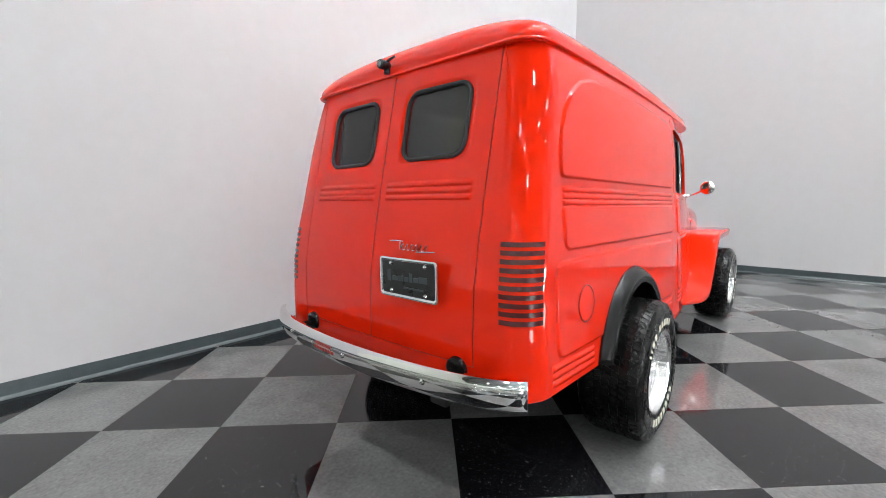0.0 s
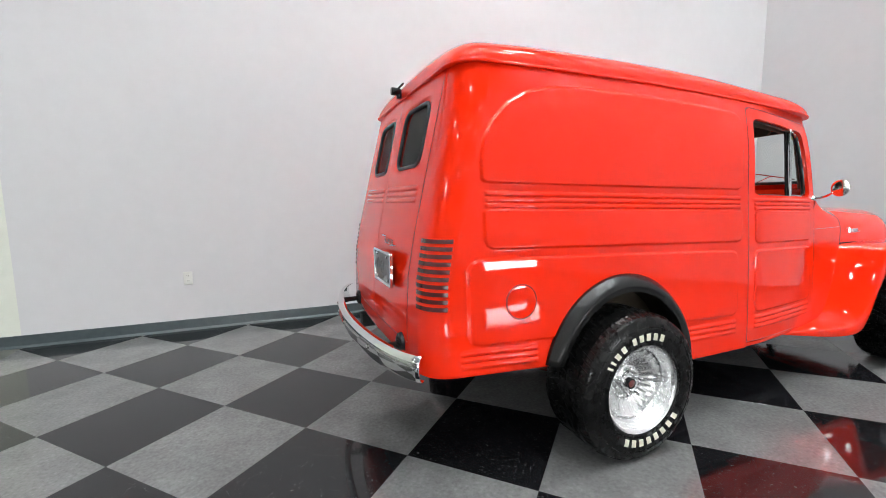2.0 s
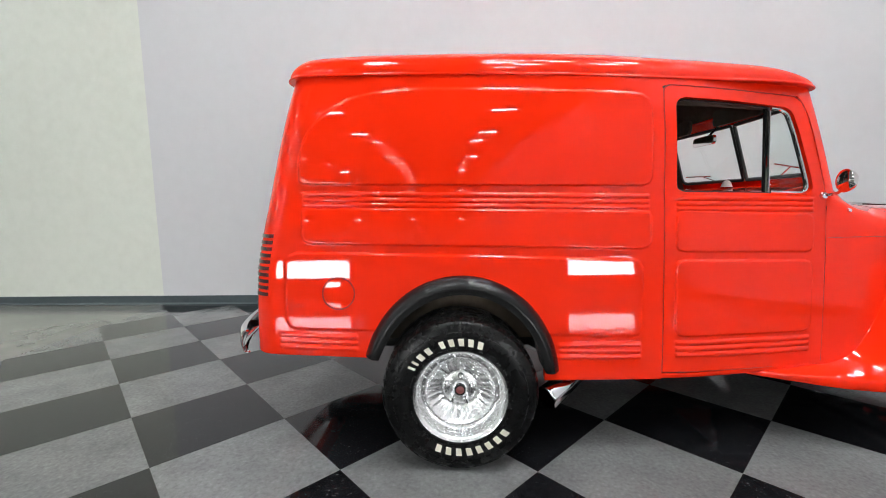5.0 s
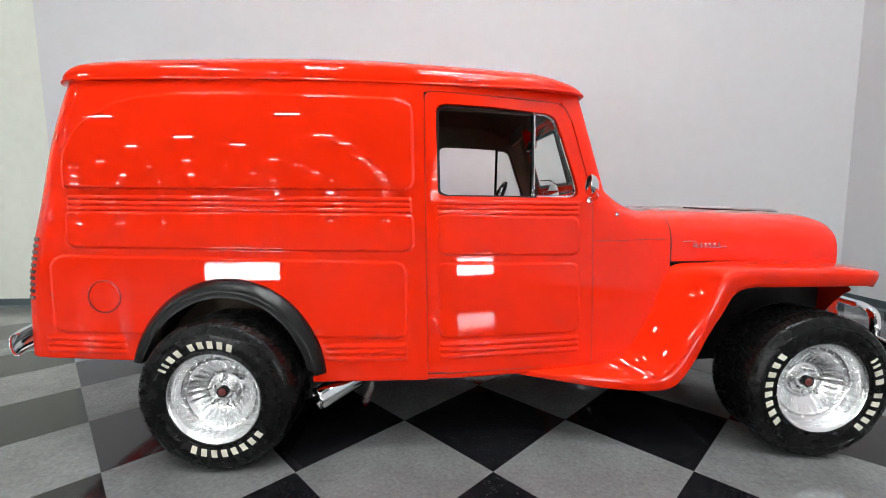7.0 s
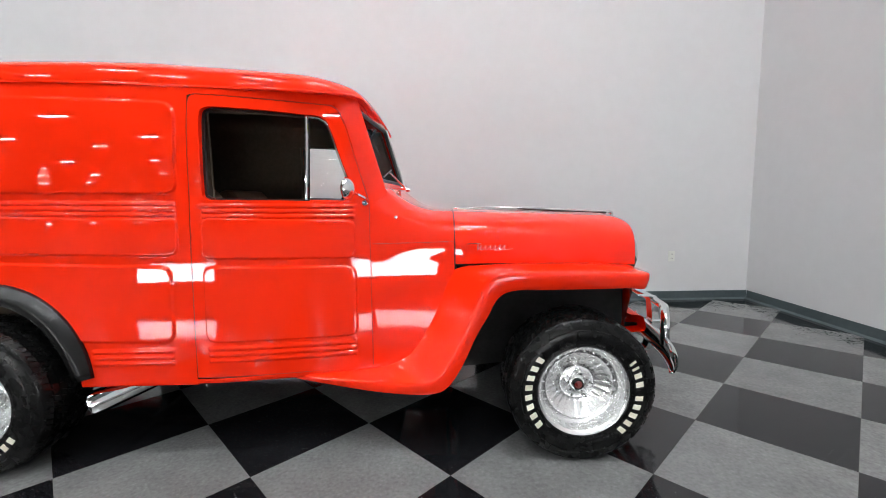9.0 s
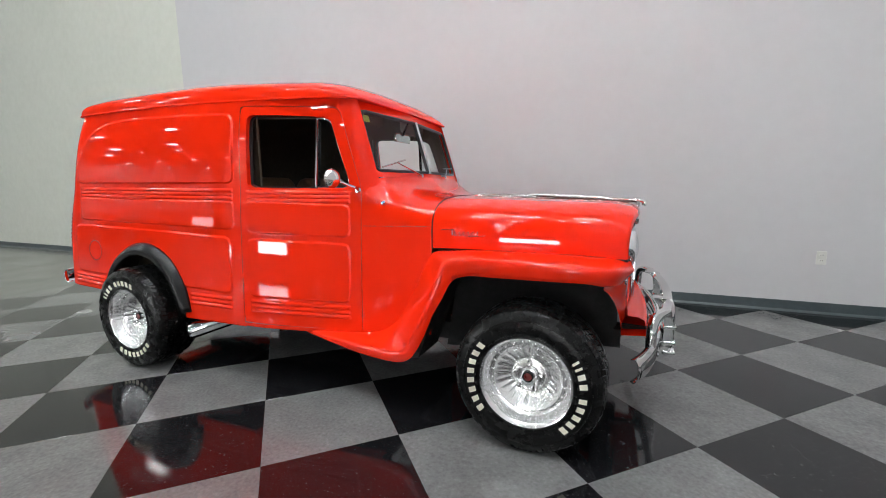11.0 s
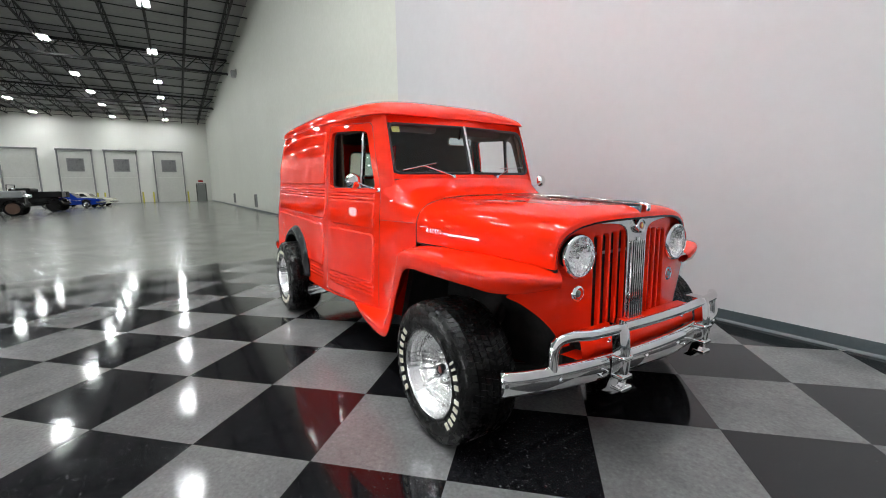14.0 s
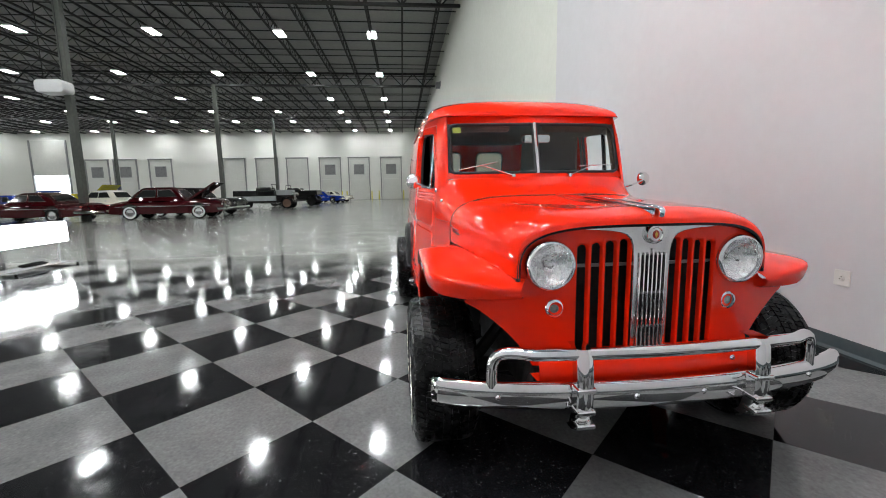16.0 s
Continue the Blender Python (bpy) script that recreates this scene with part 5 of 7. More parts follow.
# ---- wheels ----
def wheel(x, s, radius, width, face):
    """Deep-dish polished wheel with a raised-letter tyre; face: its outer side from the middle of the van."""
    z = radius
    w = width
    hub_y = face - 0.098
    bm = bmesh.new()
    turned(bm, [(0.0, 0.006), (0.024, 0.006), (0.030, 0.004), (0.034, -0.002), (0.070, -0.004), (0.076, -0.007), (0.082, -0.016)], 48, "y", (0, hub_y, 0))
    hub = part("wheel", bm, M_ALLOY, van, "polished alloy wheel with a wide lettered tyre", angle=40)
    hub.matrix_basis = pose(x, 0, z)
    # fluted cone, riveted ledge and deep stepped lip
    n = 240
    prof = [(0.072, face - 0.106), (0.082, face - 0.106), (0.098, face - 0.100), (0.116, face - 0.091), (0.134, face - 0.080), (0.147, face - 0.071), (0.153, face - 0.064),
            (0.168, face - 0.062), (0.173, face - 0.058), (0.176, face - 0.046), (0.180, face - 0.042), (0.183, face - 0.022), (0.187, face - 0.011), (0.196, face - 0.004), (0.203, face - 0.001),
            (0.205, face - 0.006), (0.203, face - 0.022)]
    depth = (0.0, 0.0, 0.0016, 0.0026, 0.0028, 0.0018, 0.0, 0, 0, 0, 0, 0, 0, 0, 0, 0, 0)
    pts, faces = [], []
    for k in range(n):
        a = 2 * math.pi * k / n
        scallop = abs(math.sin(a * 12))
        for i, (r, y) in enumerate(prof):
            if i in (9, 10, 11):
                r -= 0.0016 * (0.5 + 0.5 * math.cos(a * 40))
            pts.append((r * math.cos(a), y - depth[i] * scallop, r * math.sin(a)))
    m = len(prof)
    for k in range(n):
        for i in range(m - 1):
            faces.append((k * m + i, ((k + 1) % n) * m + i, ((k + 1) % n) * m + i + 1, k * m + i + 1))
    part("rim", mesh_of("rim", pts, faces), M_ALLOY, hub, "bright riveted deep-dish rim with fluted centre", angle=40)
    for k in range(24):
        a = 2 * math.pi * (k + 0.5) / 24
        bm = bmesh.new()
        turned(bm, [(0.0, 0.005), (0.0035, 0.004), (0.005, 0.0)], 8, "y", (0.1605, face - 0.0628, 0.0))
        bmesh.ops.rotate(bm, verts=bm.verts, cent=(0, 0, 0), matrix=Matrix.Rotation(-a, 3, "Y"))
        part("rim_bolt", bm, M_ALLOY, hub)
    for k in range(5):
        a = 2 * math.pi * k / 5 + 0.4
        cx, cz = 0.057 * math.cos(a), 0.057 * math.sin(a)
        bm = bmesh.new()
        turned(bm, [(0.0, 0.040), (0.006, 0.039), (0.0095, 0.032), (0.0100, 0.008), (0.0145, 0.004), (0.0145, -0.004)], 12, "y", (cx, hub_y, cz))
        part("lug_nut", bm, M_CHROME, hub)
    bm = bmesh.new()
    turned(bm, [(0.024, 0.002), (0.0245, 0.026), (0.021, 0.030), (0.018, 0.027)], 28, "y", (0, hub_y, 0))
    part("cap_collar", bm, M_TRIM, hub, "black collar round the centre cap")
    bm = bmesh.new()
    turned(bm, [(0.0, 0.031), (0.010, 0.030), (0.018, 0.026)], 24, "y", (0, hub_y, 0))
    part("centre_cap", bm, M_CAP, hub, "dark red centre cap")
    # tyre
    sr = radius - 0.008
    prof = [(0.196, face - 0.006), (0.206, face + 0.002), (0.225, face + 0.0), (0.245, face + 0.004), (sr - 0.055, face + 0.003), (sr - 0.035, face - 0.002), (sr - 0.018, face - 0.007), (sr - 0.007, face - 0.014),
            (sr - 0.001, face - 0.030), (sr, face - w / 2), (sr - 0.001, face - w + 0.046), (sr - 0.007, face - w + 0.026), (sr - 0.03, face - w + 0.005), (sr - 0.08, face - w), (0.196, face - w + 0.01)]
    fine = []
    for a, b in zip(prof, prof[1:]):
        for k in range(2):
            fine.append((a[0] + (b[0] - a[0]) * k / 2, a[1] + (b[1] - a[1]) * k / 2))
    fine.append(prof[-1])
    bm = bmesh.new()
    turned(bm, fine, 96, "y")
    part("tyre", bm, M_RUBBER, hub, "black tyre with cream raised letters", angle=40)
    # tread blocks: ribs cut by slanted grooves
    vs, fs = [], []
    tread_w = w - 0.036
    lanes = 7
    count = 78
    lane = tread_w / lanes
    for q in range(lanes):
        y0 = face - 0.015 - lane * q - 0.003
        y1 = y0 - lane + 0.006
        for k in range(count):
            a0 = 2 * math.pi * (k + (0.5 if q % 2 else 0.0)) / count
            a1 = a0 + 2 * math.pi / count * 0.80
            slant = (0.35 if q < lanes / 2 else -0.35) * 2 * math.pi / count
            r1 = sr + 0.008
            r0 = sr - 0.010
            edge = 0.010 if q in (0, lanes - 1) else 0.0
            base_i = len(vs)
            for rad in (r0, r1):
                for (aa, yy) in ((a0, y0), (a1, y0), (a1 + slant, y1), (a0 + slant, y1)):
                    rr = rad - (edge if (q == 0 and yy == y0) or (q == lanes - 1 and yy == y1) else 0.0)
                    vs.append((rr * math.cos(aa), yy, rr * math.sin(aa)))
            b = base_i
            fs += [(b + 4, b + 5, b + 6, b + 7), (b, b + 1, b + 5, b + 4), (b + 1, b + 2, b + 6, b + 5), (b + 2, b + 3, b + 7, b + 6), (b + 3, b, b + 4, b + 7)]
    tr = part("tread", mesh_of("tread", vs, fs), M_RUBBER, hub, "tread blocks", smooth=False)
    tr["kind"] = "stuff"
    # two thin moulded rings on the sidewall
    for rad, off in ((0.2175, 0.0015), (sr - 0.046, 0.0022)):
        bm = bmesh.new()
        turned(bm, [(rad - 0.003, face + off - 0.003), (rad - 0.001, face + off + 0.0015), (rad + 0.001, face + off + 0.0015), (rad + 0.003, face + off - 0.003)], 72, "y")
        part("sidewall_ring", bm, M_RUBBER, hub)
    # raised cream bars where the sidewall carries writing
    mid, tall = 0.243, 0.031

    def slab(c0, u0, u1, h0, h1, lean):
        pts = []
        for d in (0.0052, -0.003):
            for u, h in ((u0, h0), (u1, h0), (u1, h1), (u0, h1)):
                ang = c0 - (u + lean * (h - 0.5)) / mid
                r = mid + tall * (h - 0.5)
                pts.append((r * math.cos(ang), face + d, r * math.sin(ang)))
        return part("letter_bar", mesh_of("letter_bar", pts, [(0, 1, 2, 3), (0, 4, 5, 1), (1, 5, 6, 2), (2, 6, 7, 3), (3, 7, 4, 0)]), M_LETTER, hub, "raised cream bar", smooth=False)

    def bars(centre_deg, widths, gap):
        pos = -(sum(abs(v) for v in widths) + gap * (len(widths) - 1)) / 2
        for k, wd in enumerate(widths):
            if wd > 0.02:
                slab(radians(centre_deg), pos, pos + wd * 0.80, 0.0, 1.0, 0.004)
            elif wd > 0:
                slab(radians(centre_deg), pos, pos + wd * 0.7, 0.0, 1.0, 0.004)
            pos += abs(wd) + gap
    return hub, bars


M_CAP = varied("centre_cap", (0.10, 0.01, 0.01), (0.16, 0.015, 0.012), 0.3, 8.0, 80.0, coat=0.5)
for x, radius, width, face, turn in ((-0.020, 0.339, 0.290, 0.952, 20), (2.622, 0.331, 0.280, 0.915, -75)):
    for s in (-1, 1):
        hub, bars = wheel(x, s, radius, width, face)
        L = 0.028
        if s < 0:
            bars(72 if x < 1 else 188, [L, L, L, L, L * 0.9, -L * 0.4, L, L, L * 0.5, L * 0.5], 0.013)
            bars(-104 if x < 1 else 0, [L * 1.05] * 8, 0.015)
        if s < 0:
            hub.matrix_basis = pose(x, 0, radius, 0, 0, 180) @ pose(0, 0, 0, 0, 0, 0)


# ---- bumpers, plate, trim ----
def band(name, path, prof, material, parent, label="", angle=40):
    """A pressed bar: a section of (out, up) carried along a path of (x, y, z), standing outward in x."""
    pts = []
    for k, p in enumerate(path):
        a, b = Vector(path[max(k - 1, 0)]), Vector(path[min(k + 1, len(path) - 1)])
        d = (b - a).normalized()
        out = Vector((d.y, -d.x, 0)).normalized()
        for o, u in prof:
            q = Vector(p) + out * o + Vector((0, 0, u))
            pts.append(tuple(q))
    ob = sheet(name, pts, len(path), len(prof), material, parent, label, angle=angle)
    md = ob.modifiers.new("thick", "SOLIDIFY")
    md.thickness, md.offset = 0.004, -1
    return ob


BAR = [(-0.030, 0.052), (-0.012, 0.054), (-0.002, 0.047), (0.004, 0.030), (0.006, 0.0), (0.002, -0.028), (-0.004, -0.045), (-0.014, -0.053), (-0.030, -0.050)]
path = [(-1.165 + 0.105 * (y / 0.8) ** 2 + 0.05 * (abs(y) / 0.8) ** 8, y, 0.535) for y in np.linspace(0.80, -0.80, 61)]
rear_bumper = band("rear_bumper", path, BAR, M_CHROME, van, "chrome rear bumper with a decal and bolts")
path = [(3.205 - 0.115 * (y / 0.85) ** 2 - 0.03 * (abs(y) / 0.85) ** 8, y, 0.424) for y in np.linspace(-0.85, 0.85, 61)]
front_bumper = band("front_bumper", path, [(o, u * 0.96) for o, u in BAR], M_CHROME, van, "chrome front bumper with overriders")


def bolts(parent, spots, ahead):
    for x, y, z in spots:
        bm = bmesh.new()
        turned(bm, [(0.0, 0.007 * ahead), (0.006, 0.006 * ahead), (0.011, 0.0)], 16, "x", (x, y, z))
        part("bolt", bm, M_CHROME, parent)


bolts(front_bumper, [(3.211 - 0.115 * (y / 0.835) ** 2, y, 0.425) for y in (-0.62, -0.13, 0.13, 0.62)], 1)
bolts(front_bumper, [(3.132, y, 0.51) for y in (-0.30, 0.30)], 1)
bolts(rear_bumper, [(-1.171 + 0.105 * (y / 0.8) ** 2, y, 0.535) for y in (-0.45, -0.02, 0.45, 0.22)], -1)
bm = bmesh.new()
for zz, y0, y1 in ((0.548, 0.19, 0.06), (0.528, 0.20, 0.04)):
    n = 7
    for k in range(n):
        a = y0 + (y1 - y0) * k / n
        b = a + (y1 - y0) / n * 0.72
        xs = -1.1725 + 0.105 * (a / 0.8) ** 2
        box(bm, (xs, min(a, b), zz - 0.007), (xs + 0.003, max(a, b), zz + 0.007))
part("bumper_decal", bm, M_DARKRED, rear_bumper, "faded red decal bars on the chrome", smooth=False)

# bumper brackets
for s in (-1, 1):
    bm = bmesh.new()
    tube(bm, [(-0.93, 0.49 * s, 0.545), (-1.06, 0.49 * s, 0.540), (-1.125, 0.49 * s, 0.535)], [0.016, 0.015, 0.02], 10)
    part("bumper_bracket", bm, M_TRIM, rear_bumper, "black bumper bracket")
    bm = bmesh.new()
    turned(bm, [(0.048, 0.0), (0.044, -0.014), (0.030, -0.022), (0.012, -0.024), (0.0, -0.024)], 24, "x", (-0.988, 0.49 * s, 0.548))
    part("bracket_boot", bm, M_TRIM, rear_bumper, "black rubber boot")
    bm = bmesh.new()
    tube(bm, [(2.85, 0.33 * s, 0.45), (3.10, 0.33 * s, 0.44), (3.17, 0.33 * s, 0.432)], 0.022, 8)
    part("bumper_bracket", bm, M_BLACK, front_bumper, "black bumper bracket")

# front overriders and top rail
rail = [(3.118, -0.638, 0.440), (3.120, -0.636, 0.530), (3.128, -0.618, 0.574), (3.150, -0.57, 0.590)] + [(3.225 - 0.115 * (y / 0.66) ** 2 * 0.62, y, 0.590 + 0.006 * (1 - (y / 0.6) ** 2)) for y in np.linspace(-0.50, 0.50, 21)] + \
       [(3.150, 0.57, 0.590), (3.128, 0.618, 0.574), (3.120, 0.636, 0.530), (3.118, 0.638, 0.440)]
bm = bmesh.new()
tube(bm, [tuple(v) for v in curve(rail, 3)], 0.022, 12)
part("top_rail", bm, M_CHROME, front_bumper, "chrome rail over the bumper", angle=60)
for s in (-1, 1):
    bm = bmesh.new()
    y = 0.335 * s
    prof = [(0.31, 3.200), (0.33, 3.222), (0.39, 3.240), (0.45, 3.245), (0.52, 3.242), (0.585, 3.235), (0.615, 3.222), (0.618, 3.19)]
    prev = None
    for z, xf in prof:
        w = 0.030
        ring = [bm.verts.new(p) for p in ((xf - 0.05, y - w, z), (xf - 0.012, y - w, z), (xf, y - w * 0.6, z), (xf + 0.003, y, z), (xf, y + w * 0.6, z), (xf - 0.012, y + w, z), (xf - 0.05, y + w, z))]
        if prev:
            for j in range(7):
                bm.faces.new((prev[j], prev[(j + 1) % 7], ring[(j + 1) % 7], ring[j]))
        else:
            bm.faces.new(ring[::-1])
        prev = ring
    bm.faces.new(prev)
    g = part("overrider", bm, M_CHROME, front_bumper, "chrome upright overrider", angle=45)
    for zz in (0.345, 0.395, 0.475):
        bm = boxes(((3.19, y - 0.034, zz - 0.010), (3.250, y + 0.034, zz + 0.010)))
        part("overrider_clamp", bm, M_CHROME, front_bumper, bevel=0.007)

# number plate in a chrome frame, on the right tail door; its writing is plain bars
def on_tail(y, z, out):
    return (float(rear_x(z)) - 0.02 * (1 - (y / 0.67) ** 2) - out, y, z)


bm = bmesh.new()
prism(bm, [(y, z) for y, z in round_rect(-0.417, 0.786, -0.101, 0.940, 0.008, 4)], "x", -1.012, -1.002)
plate = part("number_plate", bm, M_PLATE, van, "black dealer plate in a chrome frame", smooth=False)
bm = bmesh.new()
o, i = round_rect(-0.421, 0.782, -0.097, 0.944, 0.014, 5), round_rect(-0.407, 0.795, -0.111, 0.931, 0.010, 5)
rows = [[(-1.004, y, z) for y, z in o], [(-1.016, y, z) for y, z in o], [(-1.018, (a[0] + b[0]) / 2, (a[1] + b[1]) / 2) for a, b in zip(o, i)], [(-1.014, y, z) for y, z in i], [(-1.006, y, z) for y, z in i]]
grid_mesh(bm, rows, True)
part("plate_frame", bm, M_CHROME, plate, "chrome plate frame", angle=50)
for y in (-0.355, -0.163):
    for z in (0.806, 0.920):
        bm = bmesh.new()
        turned(bm, [(0.0, -0.006), (0.006, -0.005), (0.009, 0.0)], 14, "x", (-1.013, y, z))
        part("plate_screw", bm, M_CHROME, plate)
for k, (y0, y1, z0, z1) in enumerate(((-0.140, -0.158, 0.845, 0.892), (-0.168, -0.200, 0.850, 0.868), (-0.206, -0.232, 0.850, 0.872), (-0.238, -0.262, 0.851, 0.870), (-0.268, -0.284, 0.851, 0.886), (-0.292, -0.318, 0.853, 0.872), (-0.322, -0.366, 0.854, 0.878), (-0.235, -0.345, 0.822, 0.829))):
    bm = boxes(((-1.0135, y1, z0), (-1.0115, y0, z1)))
    part("plate_bar", bm, M_BASE, plate, "dim grey bar", smooth=False)


def script_badge(name, at, u_dir, parent, size):
    """A chrome badge drawn as a bar and an even zigzag."""
    u, up = Vector(u_dir), Vector((0, 0, 1))
    strokes = [[(0.0, 0.64), (0.14, 0.68), (0.30, 0.66)], [(0.24, 0.62), (0.27, 0.08)]]
    for k in range(6):
        x = 0.27 + 0.10 * k
        strokes.append([(x, 0.08), (x + 0.045, 0.50), (x + 0.06, 0.08), (x + 0.10, 0.08)])
    strokes.append([(0.62, -0.02), (0.80, 0.02), (1.0, 0.10)])
    bm = bmesh.new()
    for st in strokes:
        line = curve([(a, b, 0) for a, b in st], 5)
        tube(bm, [Vector(at) + u * (p.x * size) + up * (p.y * size * 0.22) + u * (p.y * size * 0.06) for p in line], 0.0023, 6)
    return part(name, bm, M_CHROME, parent, "small chrome badge")


script_badge("tail_badge", on_tail(-0.105, 0.968, 0.004), (0, -1, 0), van, 0.265)
script_badge("bonnet_badge", (2.125, -0.645, 0.925), Vector((0.995, 0.085, 0.0)).normalized(), van, 0.235)
script_badge("bonnet_badge", (2.125 + 0.235, 0.622, 0.925), Vector((-0.995, 0.085, 0.0)).normalized(), van, 0.235)

# reversing camera over the tail doors
bm = bmesh.new()
turned(bm, [(0.0, -0.045), (0.018, -0.045), (0.021, -0.040), (0.021, 0.0), (0.016, 0.010), (0.0, 0.012)], 24, "x", (-0.815, 0.050, 1.778))
eye = part("reversing_camera", bm, M_TRIM, van, "small black camera on the roof edge")
bm = bmesh.new()
tube(bm, [(-0.815, 0.050, 1.77), (-0.815, 0.050, 1.742)], 0.015, 10)
tube(bm, [(-0.82, 0.04, 1.795), (-0.80, 0.01, 1.815)], 0.006, 8)
part("camera_foot", bm, M_TRIM, eye)
bm = bmesh.new()
turned(bm, [(0.0, -0.048), (0.011, -0.0470), (0.013, -0.0452)], 18, "x", (-0.815, 0.050, 1.778))
part("camera_lens", bm, M_MARKER, eye)

# door handles and cowl lamps
for s in (-1, 1):
    bm = bmesh.new()
    turned(bm, [(0.0, 0.022), (0.008, 0.020), (0.011, 0.008), (0.014, 0.0)], 16, "y", (1.80, float(half_width(1.80, 1.09)) - 0.012, 1.095))
    ob = part("cowl_knob", bm, M_CHROME, van, "small chrome knob on the cowl")
    if s < 0:
        for vtx in ob.data.vertices:
            vtx.co.y = -vtx.co.y
        ob.data.flip_normals()

# exhaust
bm = bmesh.new()
turned(bm, [(0.049, 0.0), (0.055, 0.004), (0.056, 0.012), (0.055, 0.26), (0.042, 0.29), (0.042, 0.06), (0.047, 0.02), (0.049, 0.0)], 32, "x")
tip = part("exhaust_tip", bm, M_CHROME, van, "chrome exhaust tip ahead of the rear wheel", angle=50)
tip.matrix_basis = look((0.375, -0.800, 0.258), (0.62, -0.60, 0.345)) @ pose(0, 0, 0, 0, 90, 0)
bm = bmesh.new()
tube(bm, [(0.55, -0.655, 0.322), (0.75, -0.50, 0.37), (1.1, -0.42, 0.36), (1.6, -0.38, 0.35), (2.3, -0.3, 0.38)], 0.03, 10)
part("exhaust_pipe", bm, M_BLACK, van, "dark exhaust pipe")

# underside, frame, axles, wheel wells
part("floor_pan", boxes(((-0.88, -0.60, 0.49), (1.70, 0.60, 0.52))), M_BLACK, van, "black floor pan")
for s in (-1, 1):
    bm = bmesh.new()
    prism(bm, [(-1.0, 0.46), (-0.5, 0.47), (-0.2, 0.56), (0.25, 0.56), (0.5, 0.40), (2.2, 0.40), (2.4, 0.46), (3.0, 0.46), (3.0, 0.37), (2.4, 0.36), (2.2, 0.30), (0.5, 0.30), (0.25, 0.46), (-0.2, 0.46), (-0.5, 0.38), (-1.0, 0.38)], "y", 0.36 * s, 0.44 * s)
    part("frame_rail", bm, M_BLACK, van, "black frame rail")
    bm = bmesh.new()
    turned(bm, [(0.46, 0.56), (0.46, 0.72)], 24, "y", (ARCH_X, 0, 0.40), (0.0, math.pi))
    part("wheel_well", boxes(((-0.46, min(0.50 * s, 0.53 * s), 0.42), (0.44, max(0.50 * s, 0.53 * s), 0.86))), M_BLACK, van, "black wheel well")
    bm.free()
    bm = bmesh.new()
    prism(bm, [(2.08, 0.27), (2.14, 0.62), (2.24, 0.76), (2.98, 0.80), (2.98, 0.50), (2.9, 0.34)], "y", 0.43 * s, 0.46 * s)
    part("inner_fender", bm, M_BLACK, van, "black inner fender")
    bm = bmesh.new()
    prism(bm, [(1.96, 0.28), (2.02, 0.28), (2.20, 0.78), (2.16, 0.80)], "y", 0.46 * s, 0.72 * s)
    part("splash_panel", bm, M_BLACK, van, "black splash panel")
    bm = bmesh.new()
    tube(bm, [(2.620, 0.40 * s, 0.62), (2.620, 0.60 * s, 0.36)], 0.03, 8)
    part("shock_absorber", bm, M_BLACK, van)
    bm = bmesh.new()
    tube(bm, [(2.45, 0.40 * s, 0.30), (2.620, 0.66 * s, 0.30), (2.82, 0.40 * s, 0.30)], 0.022, 8)
    part("suspension_arm", bm, M_BLACK, van)
for x, zz in ((-0.035, 0.35), (2.620, 0.32)):
    bm = bmesh.new()
    tube(bm, [(x, -0.66, zz), (x, 0.66, zz)], 0.04, 12)
    part("axle", bm, M_BLACK, van, "black axle tube")
part("engine_block", boxes(((2.1, -0.30, 0.36), (2.78, 0.30, 0.86))), M_BLACK, van, "dark engine bay")
part("firewall", boxes(((2.03, -0.50, 0.40), (2.05, 0.50, 0.95))), M_BLACK, van, "black firewall")

# cabin
for s in (-1, 1):
    bm = bmesh.new()
    prism(bm, [(-0.80, 0.5), (0.94, 0.5), (0.94, 1.735), (-0.62, 1.745)], "y", 0.635 * s, 0.65 * s)
    part("side_lining", bm, M_CABIN, van, "brown side lining")
    bm = bmesh.new()
    y0, y1 = sorted((0.06 * s, 0.60 * s))
    prism(bm, [(0.62, 0.62), (1.12, 0.62), (1.16, 0.70), (1.14, 0.80), (0.72, 0.82), (0.62, 0.80)], "y", y0, y1)
    seat = part("seat_cushion", bm, M_LEATHER, van, "tan seat cushion", bevel=0.03)
    bm = bmesh.new()
    prism(bm, [(0.62, 0.78), (0.76, 0.80), (0.70, 1.22), (0.66, 1.27), (0.58, 1.26), (0.54, 1.20)], "y", y0 + 0.02, y1 - 0.02)
    part("seat_back", bm, M_LEATHER, van, "tan seat back", bevel=0.03)
bm = bmesh.new()
prism(bm, [(1.52, 1.00), (1.50, 1.14), (1.54, 1.19), (1.74, 1.235), (1.76, 1.0)], "y", -0.60, 0.60)
part("dashboard", bm, M_RED, van, "red painted dashboard", bevel=0.02)
bm = bmesh.new()
ring = [(0.19 * math.cos(a), 0.19 * math.sin(a), 0) for a in np.linspace(0, 2 * math.pi, 40, endpoint=False)]
tube(bm, ring, 0.012, 8, close=True)
wheel_ob = part("steering_wheel", bm, M_TRIM, van, "black steering wheel with chrome spokes")
wheel_ob.matrix_basis = pose(1.33, 0.33, 1.13, 0, -62, 0)
bm = bmesh.new()
for a in (0.5, 2.64, 4.71):
    tube(bm, [(0, 0, -0.02), (0.185 * math.cos(a), 0.185 * math.sin(a), 0)], 0.007, 6)
turned(bm, [(0.0, 0.01), (0.03, 0.005), (0.035, -0.03)], 20, "z")
part("spokes", bm, M_CHROME, wheel_ob)
bm = bmesh.new()
